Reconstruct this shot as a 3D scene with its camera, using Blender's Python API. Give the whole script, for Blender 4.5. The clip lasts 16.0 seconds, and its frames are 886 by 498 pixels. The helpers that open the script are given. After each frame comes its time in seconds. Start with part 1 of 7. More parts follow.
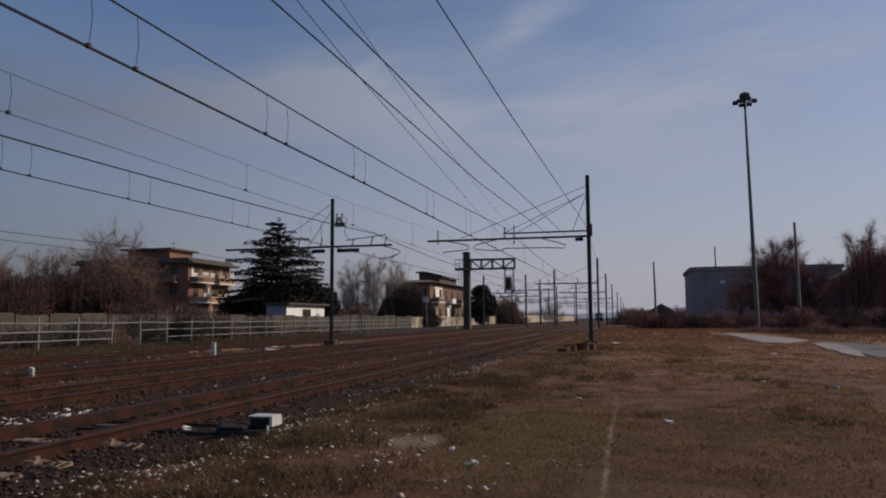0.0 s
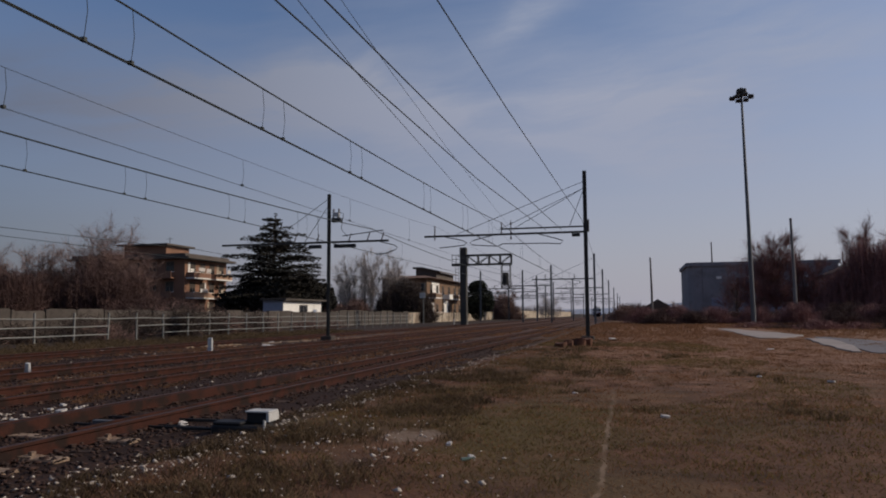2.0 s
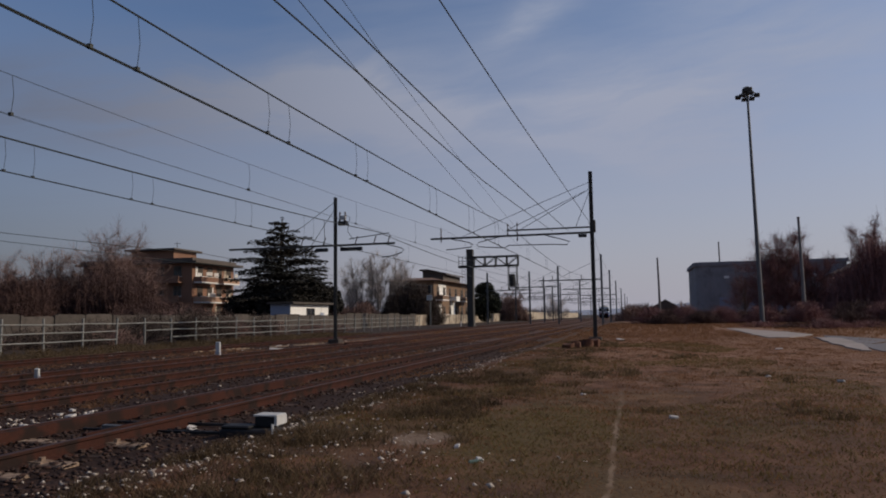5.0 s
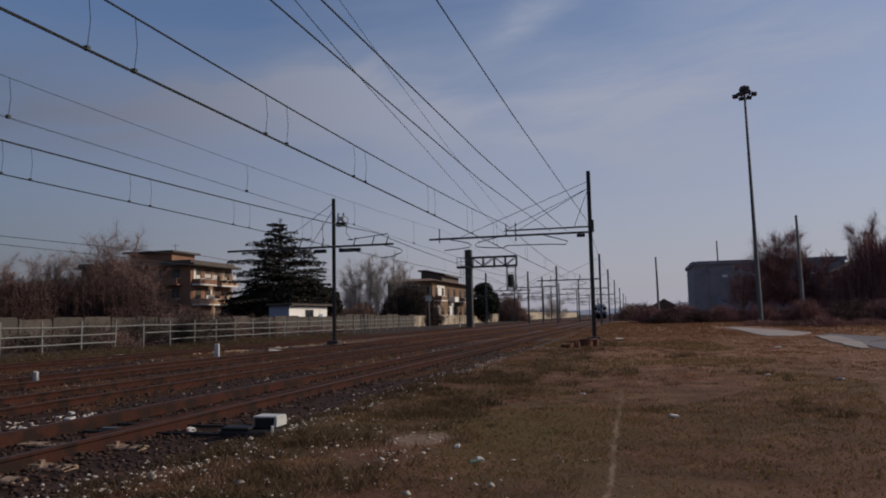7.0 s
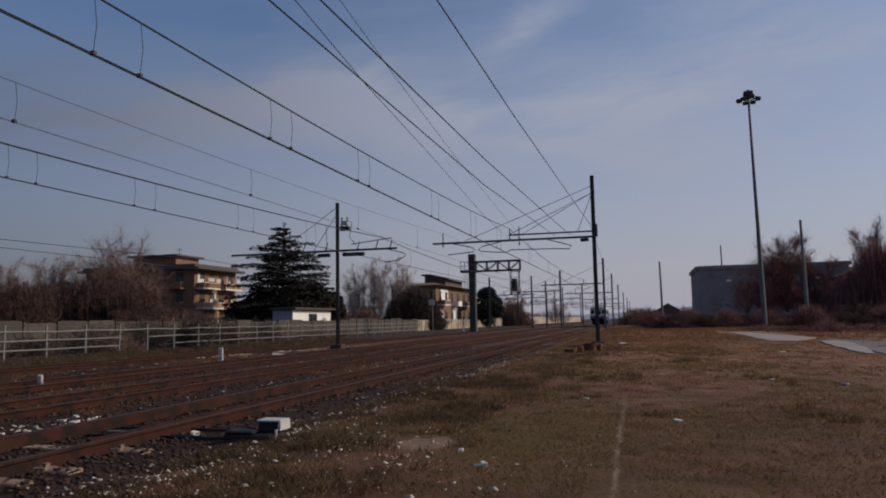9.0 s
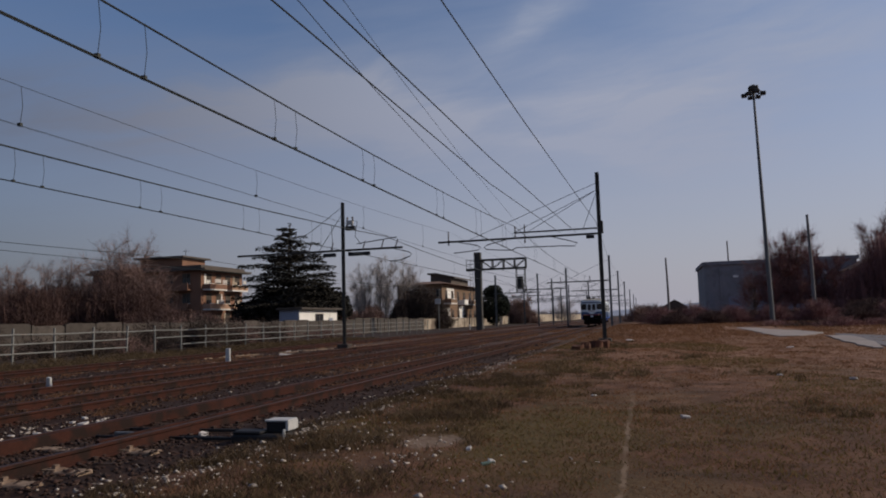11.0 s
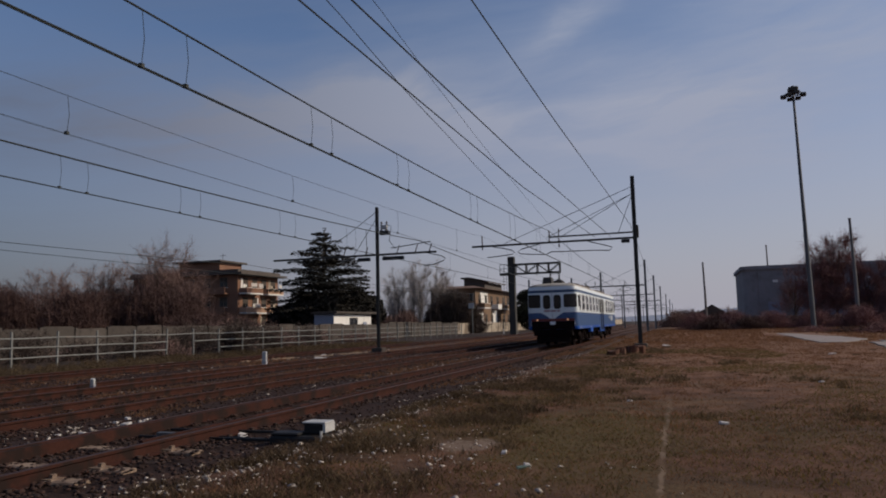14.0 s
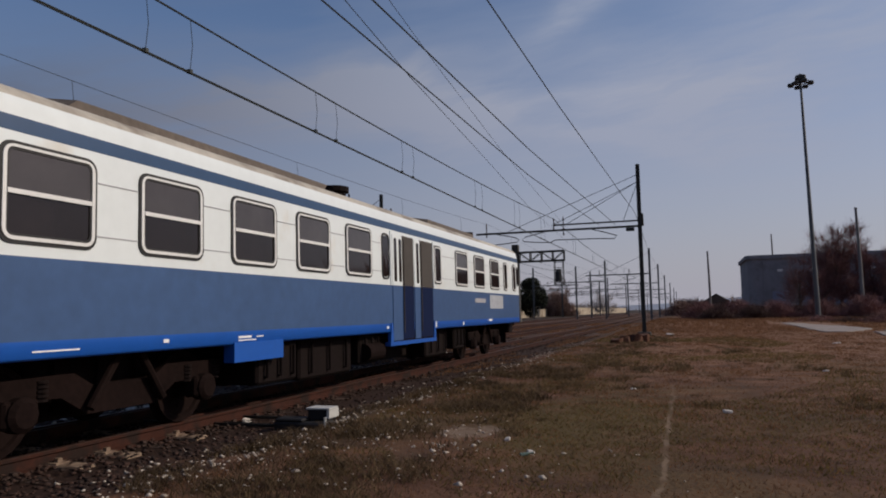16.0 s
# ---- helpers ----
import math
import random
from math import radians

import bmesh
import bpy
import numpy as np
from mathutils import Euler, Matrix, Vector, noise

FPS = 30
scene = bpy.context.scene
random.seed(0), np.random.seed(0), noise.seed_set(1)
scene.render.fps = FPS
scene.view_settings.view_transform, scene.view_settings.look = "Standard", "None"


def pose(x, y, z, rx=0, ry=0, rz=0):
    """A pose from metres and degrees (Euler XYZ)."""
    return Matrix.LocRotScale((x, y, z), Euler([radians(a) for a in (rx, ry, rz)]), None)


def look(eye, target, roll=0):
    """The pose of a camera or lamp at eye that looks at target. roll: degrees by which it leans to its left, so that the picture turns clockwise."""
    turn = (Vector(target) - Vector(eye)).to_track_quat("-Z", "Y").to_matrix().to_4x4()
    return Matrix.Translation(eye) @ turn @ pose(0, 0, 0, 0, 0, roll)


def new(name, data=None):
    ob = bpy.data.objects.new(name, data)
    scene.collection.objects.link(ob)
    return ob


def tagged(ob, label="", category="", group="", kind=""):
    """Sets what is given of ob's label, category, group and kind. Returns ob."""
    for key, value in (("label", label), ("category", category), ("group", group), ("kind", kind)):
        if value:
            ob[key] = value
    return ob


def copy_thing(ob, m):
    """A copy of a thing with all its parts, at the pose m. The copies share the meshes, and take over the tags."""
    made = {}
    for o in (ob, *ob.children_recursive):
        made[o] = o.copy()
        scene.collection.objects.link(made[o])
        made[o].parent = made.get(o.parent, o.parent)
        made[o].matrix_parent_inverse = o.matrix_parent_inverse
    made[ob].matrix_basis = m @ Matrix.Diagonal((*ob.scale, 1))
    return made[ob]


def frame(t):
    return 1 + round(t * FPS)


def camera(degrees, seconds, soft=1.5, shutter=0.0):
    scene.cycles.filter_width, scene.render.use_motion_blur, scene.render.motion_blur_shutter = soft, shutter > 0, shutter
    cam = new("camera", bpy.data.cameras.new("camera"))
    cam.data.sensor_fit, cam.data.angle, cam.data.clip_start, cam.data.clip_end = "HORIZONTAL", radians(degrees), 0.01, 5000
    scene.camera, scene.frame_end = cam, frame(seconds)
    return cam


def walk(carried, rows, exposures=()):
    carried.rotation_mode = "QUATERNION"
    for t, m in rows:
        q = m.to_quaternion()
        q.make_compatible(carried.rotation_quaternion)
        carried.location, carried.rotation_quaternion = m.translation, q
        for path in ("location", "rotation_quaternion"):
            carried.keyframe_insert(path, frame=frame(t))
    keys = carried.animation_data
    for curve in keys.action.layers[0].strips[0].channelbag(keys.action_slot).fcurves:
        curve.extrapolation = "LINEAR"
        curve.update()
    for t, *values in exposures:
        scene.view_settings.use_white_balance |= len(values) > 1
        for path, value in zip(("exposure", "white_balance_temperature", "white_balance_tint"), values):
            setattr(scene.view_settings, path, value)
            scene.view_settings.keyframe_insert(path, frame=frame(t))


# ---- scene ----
# The carried camera: x across the tracks, y along them, z = 0 at rail top.
cam = camera(62.8, 16.0, soft=1.9)
PATH = [
    (0.0, pose(0.000, 0.000, 1.362, 95.49, 0.30, 14.83)),
    (0.5, pose(-0.010, 0.013, 1.349, 95.37, 0.55, 14.72)),
    (1.0, pose(0.001, 0.003, 1.351, 95.81, 0.66, 14.67)),
    (1.5, pose(-0.012, 0.011, 1.351, 95.42, 0.40, 14.73)),
    (2.0, pose(-0.009, 0.017, 1.353, 95.15, 0.32, 14.58)),
    (2.5, pose(-0.009, 0.024, 1.347, 95.06, 0.41, 14.76)),
    (3.0, pose(-0.007, 0.019, 1.351, 95.67, 0.23, 14.94)),
    (3.5, pose(-0.018, 0.034, 1.351, 95.66, 0.46, 15.12)),
    (4.0, pose(-0.002, 0.023, 1.357, 95.45, 0.51, 14.96)),
    (6.5, pose(-0.012, 0.014, 1.355, 95.34, 1.31, 15.49)),
    (7.0, pose(-0.015, 0.021, 1.349, 95.37, 1.17, 15.04)),
    (7.5, pose(-0.016, 0.017, 1.344, 95.54, 1.04, 14.74)),
    (8.0, pose(-0.011, -0.000, 1.356, 95.48, 1.09, 14.88)),
    (8.5, pose(-0.019, 0.008, 1.349, 95.58, 1.13, 15.20)),
    (9.0, pose(-0.011, -0.000, 1.349, 95.71, 1.07, 15.31)),
    (11.5, pose(-0.015, 0.008, 1.344, 95.63, 1.87, 16.03)),
    (12.0, pose(-0.010, -0.008, 1.345, 96.04, 1.81, 16.44)),
    (12.5, pose(-0.016, -0.023, 1.345, 95.67, 1.30, 17.15)),
    (13.0, pose(-0.023, -0.018, 1.336, 95.92, 1.40, 17.41)),
    (13.5, pose(-0.037, -0.030, 1.341, 96.06, 1.40, 18.57)),
    (14.0, pose(-0.020, -0.054, 1.340, 96.03, 1.41, 18.43)),
    (14.5, pose(-0.022, -0.036, 1.341, 96.29, 1.17, 17.89)),
    (15.0, pose(-0.028, -0.038, 1.328, 95.68, 0.93, 18.38)),
    (15.3, pose(-0.061, -0.020, 1.341, 95.44, 1.11, 18.92)),
    (15.5, pose(-0.034, -0.030, 1.336, 95.49, 1.09, 18.86)),
    (15.6, pose(-0.055, -0.013, 1.342, 95.45, 1.11, 18.83)),
    (15.8, pose(-0.051, -0.020, 1.339, 95.35, 1.20, 18.70)),
    (16.0, pose(-0.031, -0.033, 1.332, 95.07, 1.11, 18.73)),
]
walk(cam, PATH, exposures=[(0.0, 0.0), (16.0, 0.0)])

# ---- sky, sun ----
SUN_DIR = Vector((0.80, 0.28, 0.50)).normalized()
world = bpy.data.worlds.new("sky")
scene.world = world
world.use_nodes = True
wn, wl = world.node_tree.nodes, world.node_tree.links
bg = wn["Background"]
sky = wn.new("ShaderNodeTexSky")
sky.sky_type, sky.sun_disc = "NISHITA", False
sky.sun_elevation = math.asin(SUN_DIR.z)
sky.sun_rotation = math.atan2(SUN_DIR.x, SUN_DIR.y)
sky.air_density, sky.dust_density, sky.ozone_density = 1.0, 1.6, 2.0
# thin high cloud: long wisps over the blue, milky towards the horizon
tc = wn.new("ShaderNodeTexCoord")
sep = wn.new("ShaderNodeSeparateXYZ")
wl.new(tc.outputs["Generated"], sep.inputs[0])
zc = wn.new("ShaderNodeMath"); zc.operation = "MAXIMUM"; zc.inputs[1].default_value = 0.06
wl.new(sep.outputs["Z"], zc.inputs[0])
dx = wn.new("ShaderNodeMath"); dx.operation = "DIVIDE"
dy = wn.new("ShaderNodeMath"); dy.operation = "DIVIDE"
wl.new(sep.outputs["X"], dx.inputs[0]); wl.new(zc.outputs[0], dx.inputs[1])
wl.new(sep.outputs["Y"], dy.inputs[0]); wl.new(zc.outputs[0], dy.inputs[1])
cmb = wn.new("ShaderNodeCombineXYZ")
wl.new(dx.outputs[0], cmb.inputs[0]); wl.new(dy.outputs[0], cmb.inputs[1])
mp = wn.new("ShaderNodeMapping")
mp.inputs["Rotation"].default_value = (0, 0, 0.5)
mp.inputs["Scale"].default_value = (0.42, 1.15, 1)
mp.inputs["Location"].default_value = (0.35, 0.55, 0)
wl.new(cmb.outputs[0], mp.inputs[0])
cn = wn.new("ShaderNodeTexNoise")
cn.inputs["Scale"].default_value, cn.inputs["Detail"].default_value = 0.85, 7.0
cn.inputs["Roughness"].default_value, cn.inputs["Distortion"].default_value = 0.55, 0.7
wl.new(mp.outputs[0], cn.inputs["Vector"])
cr = wn.new("ShaderNodeMapRange")
cr.inputs["From Min"].default_value, cr.inputs["From Max"].default_value = 0.40, 0.64
cr.inputs["To Min"].default_value, cr.inputs["To Max"].default_value = 0.0, 0.30
wl.new(cn.outputs["Fac"], cr.inputs["Value"])


def sky_math(op, a, b=0.0):
    q = wn.new("ShaderNodeMath"); q.operation = op
    for k, v in enumerate((a, b)):
        if isinstance(v, (int, float)):
            q.inputs[k].default_value = v
        else:
            wl.new(v, q.inputs[k])
    return q.outputs[0]


# banks and streaks of high cloud: azimuth, elevation, half length, half depth (degrees), tilt, thickness
wa = wn.new("ShaderNodeTexNoise")
wa.inputs["Scale"].default_value, wa.inputs["Detail"].default_value = 5.0, 5.0
wl.new(tc.outputs["Generated"], wa.inputs["Vector"])
wsep = wn.new("ShaderNodeSeparateColor")
wl.new(wa.outputs["Color"], wsep.inputs[0])
azm = sky_math("ADD", sky_math("MULTIPLY", sky_math("ARCTAN2", sep.outputs["X"], sep.outputs["Y"]), 57.3), sky_math("MULTIPLY", sky_math("SUBTRACT", wsep.outputs[0], 0.5), 9.0))
elv = sky_math("ADD", sky_math("MULTIPLY", sky_math("ARCSINE", sep.outputs["Z"]), 57.3), sky_math("MULTIPLY", sky_math("SUBTRACT", wsep.outputs[1], 0.5), 4.5))
bank = None
for a0, e0, la, le, tl, th in ((-42, 14.6, 14, 3.4, 4, 0.62), (-29, 16.8, 7, 2.2, 12, 1.0), (-17, 15.0, 9, 3.2, -14, 0.88), (2, 14.0, 10, 4.0, -16, 0.85), (11, 19.5, 8, 5.0, 0, 0.42), (-3, 12.4, 5, 0.7, -10, 0.6), (-8, 22.5, 6, 1.4, 28, 0.5), (-70, 24, 14, 6, 10, 0.5), (45, 26, 16, 8, -10, 0.5), (100, 30, 30, 10, 0, 0.5), (-120, 30, 30, 10, 0, 0.5)):
    ca, sa = math.cos(radians(tl)), math.sin(radians(tl))
    p_, q_ = sky_math("SUBTRACT", azm, a0), sky_math("SUBTRACT", elv, e0)
    u_ = sky_math("ADD", sky_math("MULTIPLY", p_, ca / la), sky_math("MULTIPLY", q_, sa / la))
    v_ = sky_math("ADD", sky_math("MULTIPLY", p_, -sa / le), sky_math("MULTIPLY", q_, ca / le))
    d_ = sky_math("ADD", sky_math("MULTIPLY", u_, u_), sky_math("MULTIPLY", v_, v_))
    g_ = sky_math("MULTIPLY", sky_math("EXPONENT", sky_math("MULTIPLY", d_, -1.0)), th)
    bank = g_ if bank is None else sky_math("ADD", bank, g_)
# fibrous texture within the banks
fib = wn.new("ShaderNodeCombineXYZ")
wl.new(sky_math("ADD", sky_math("MULTIPLY", azm, 0.05), sky_math("MULTIPLY", elv, 0.02)), fib.inputs[0])
wl.new(sky_math("ADD", sky_math("MULTIPLY", elv, 0.34), sky_math("MULTIPLY", azm, -0.05)), fib.inputs[1])
fn = wn.new("ShaderNodeTexNoise")
fn.inputs["Scale"].default_value, fn.inputs["Detail"].default_value, fn.inputs["Roughness"].default_value = 1.6, 8.0, 0.6
wl.new(fib.outputs[0], fn.inputs["Vector"])
fr_ = wn.new("ShaderNodeMapRange")
fr_.inputs["From Min"].default_value, fr_.inputs["From Max"].default_value = 0.30, 0.70
fr_.inputs["To Min"].default_value, fr_.inputs["To Max"].default_value = 0.35, 1.30
wl.new(fn.outputs["Fac"], fr_.inputs["Value"])
cloud = sky_math("MINIMUM", sky_math("ADD", sky_math("MULTIPLY", bank, fr_.outputs[0]), cr.outputs[0]), 0.9)
hz_ = wn.new("ShaderNodeMapRange")
hz_.inputs["From Min"].default_value, hz_.inputs["From Max"].default_value = 0.0, 0.38
hz_.inputs["To Min"].default_value, hz_.inputs["To Max"].default_value = 0.92, 0.0
wl.new(sep.outputs["Z"], hz_.inputs["Value"])
mixc = wn.new("ShaderNodeMix"); mixc.data_type = "RGBA"
# haze and cloud brighten towards the sun
dotn = wn.new("ShaderNodeVectorMath"); dotn.operation = "DOT_PRODUCT"
dotn.inputs[1].default_value = (0.94, 0.33, 0.0)
wl.new(tc.outputs["Generated"], dotn.inputs[0])
glow = wn.new("ShaderNodeMapRange"); glow.interpolation_type = "SMOOTHSTEP"
glow.inputs["From Min"].default_value, glow.inputs["From Max"].default_value = -0.75, 0.25
wl.new(dotn.outputs["Value"], glow.inputs["Value"])
hazec = wn.new("ShaderNodeMix"); hazec.data_type = "RGBA"
hazec.inputs[6].default_value, hazec.inputs[7].default_value = (0.85, 0.86, 1.05, 1), (3.76, 3.74, 4.28, 1)
wl.new(glow.outputs[0], hazec.inputs[0])
# cloud is cooler, ground haze warmer
milky = []
for tone in ((0.87, 0.97, 1.09, 1), (1.02, 1.00, 1.03, 1)):
    tn = wn.new("ShaderNodeMix"); tn.data_type = "RGBA"; tn.blend_type = "MULTIPLY"
    tn.inputs[0].default_value, tn.inputs[7].default_value = 1.0, tone
    wl.new(hazec.outputs[2], tn.inputs[6])
    milky.append(tn.outputs[2])
lowm = wn.new("ShaderNodeMix"); lowm.data_type = "RGBA"
wl.new(milky[0], mixc.inputs[7]); 
thin = wn.new("ShaderNodeMapRange")
thin.inputs["From Min"].default_value, thin.inputs["From Max"].default_value = 0.08, 0.28
wl.new(sep.outputs["Z"], thin.inputs["Value"])
cth = wn.new("ShaderNodeMath"); cth.operation = "MULTIPLY"
wl.new(cloud, cth.inputs[0]); wl.new(thin.outputs[0], cth.inputs[1])
wl.new(cth.outputs[0], mixc.inputs[0])
wl.new(mixc.outputs[2], lowm.inputs[6]); wl.new(milky[1], lowm.inputs[7]); wl.new(hz_.outputs[0], lowm.inputs[0])
tint = wn.new("ShaderNodeMix"); tint.data_type = "RGBA"; tint.blend_type = "MULTIPLY"
tint.inputs[0].default_value = 1.0
tint.inputs[7].default_value = (0.80, 0.83, 0.95, 1)
wl.new(sky.outputs[0], tint.inputs[6])
wl.new(tint.outputs[2], mixc.inputs[6])
wl.new(lowm.outputs[2], bg.inputs[0])
bg.inputs[1].default_value = 0.10
sun = new("sun", bpy.data.lights.new("sun", "SUN"))
sun.data.energy, sun.data.angle, sun.data.color = 2.8, radians(0.6), (1.0, 0.86, 0.69)
sun.matrix_world = look((0, 0, 60), Vector((0, 0, 60)) - SUN_DIR)


# ---- materials ----
def mat(name, col, rough=0.8, metal=0.0, var=0.25, scale=0.8, fine=14.0, bump=0.25, depth=0.01, rand=0.0, island=0.0, spots=None, spot_level=0.62, spec=0.4, emit=None, thin=0.0):
    """Base colour broken by coarse stains and fine grain, with a fine bump; rand varies it by object, island by loose piece."""
    m = bpy.data.materials.new(name)
    m.use_nodes = True
    n, l = m.node_tree.nodes, m.node_tree.links
    b = n["Principled BSDF"]
    co = n.new("ShaderNodeTexCoord")
    big = n.new("ShaderNodeTexNoise")
    big.inputs["Scale"].default_value, big.inputs["Detail"].default_value = scale, 4.0
    small = n.new("ShaderNodeTexNoise")
    small.inputs["Scale"].default_value, small.inputs["Detail"].default_value = fine, 3.0
    l.new(co.outputs["Object"], big.inputs["Vector"])
    l.new(co.outputs["Object"], small.inputs["Vector"])
    add = n.new("ShaderNodeMath"); add.operation = "ADD"
    l.new(big.outputs["Fac"], add.inputs[0]); l.new(small.outputs["Fac"], add.inputs[1])
    last = add
    if rand:
        oi = n.new("ShaderNodeObjectInfo")
        mul = n.new("ShaderNodeMath"); mul.operation = "MULTIPLY_ADD"
        mul.inputs[1].default_value = rand
        l.new(oi.outputs["Random"], mul.inputs[0]); l.new(last.outputs[0], mul.inputs[2])
        sb = n.new("ShaderNodeMath"); sb.operation = "SUBTRACT"; sb.inputs[1].default_value = rand / 2
        l.new(mul.outputs[0], sb.inputs[0]); last = sb
    if island:
        ge = n.new("ShaderNodeNewGeometry")
        mul = n.new("ShaderNodeMath"); mul.operation = "MULTIPLY_ADD"
        mul.inputs[1].default_value = island
        l.new(ge.outputs["Random Per Island"], mul.inputs[0]); l.new(last.outputs[0], mul.inputs[2])
        sb = n.new("ShaderNodeMath"); sb.operation = "SUBTRACT"; sb.inputs[1].default_value = island / 2
        l.new(mul.outputs[0], sb.inputs[0]); last = sb
    mr = n.new("ShaderNodeMapRange")
    mr.inputs["From Min"].default_value, mr.inputs["From Max"].default_value = 0.6, 1.4
    mr.inputs["To Min"].default_value, mr.inputs["To Max"].default_value = 1 - var, 1 + var
    l.new(last.outputs[0], mr.inputs["Value"])
    vm = n.new("ShaderNodeVectorMath"); vm.operation = "SCALE"
    vm.inputs[0].default_value = col
    l.new(mr.outputs[0], vm.inputs["Scale"])
    src = vm.outputs[0]
    if spots:
        sn = n.new("ShaderNodeTexNoise")
        sn.inputs["Scale"].default_value, sn.inputs["Detail"].default_value = scale * 2.3, 6.0
        l.new(co.outputs["Object"], sn.inputs["Vector"])
        sr = n.new("ShaderNodeMapRange")
        sr.inputs["From Min"].default_value, sr.inputs["From Max"].default_value = spot_level - 0.06, spot_level + 0.08
        l.new(sn.outputs["Fac"], sr.inputs["Value"])
        mx = n.new("ShaderNodeMix"); mx.data_type = "RGBA"
        mx.inputs[7].default_value = (*spots, 1)
        l.new(sr.outputs[0], mx.inputs[0]); l.new(src, mx.inputs[6])
        src = mx.outputs[2]
    l.new(src, b.inputs["Base Color"])
    b.inputs["Roughness"].default_value, b.inputs["Metallic"].default_value = rough, metal
    b.inputs["Specular IOR Level"].default_value = spec
    if bump:
        bp = n.new("ShaderNodeBump")
        bp.inputs["Strength"].default_value, bp.inputs["Distance"].default_value = bump, depth
        l.new(small.outputs["Fac"], bp.inputs["Height"])
        l.new(bp.outputs[0], b.inputs["Normal"])
    if thin:
        tr = n.new("ShaderNodeBsdfTranslucent")
        l.new(src, tr.inputs["Color"])
        ms = n.new("ShaderNodeMixShader")
        ms.inputs[0].default_value = thin
        l.new(b.outputs[0], ms.inputs[1]); l.new(tr.outputs[0], ms.inputs[2])
        l.new(ms.outputs[0], n["Material Output"].inputs["Surface"])
    if emit:
        b.inputs["Emission Color"].default_value = (*emit[:3], 1)
        b.inputs["Emission Strength"].default_value = emit[3]
    return m


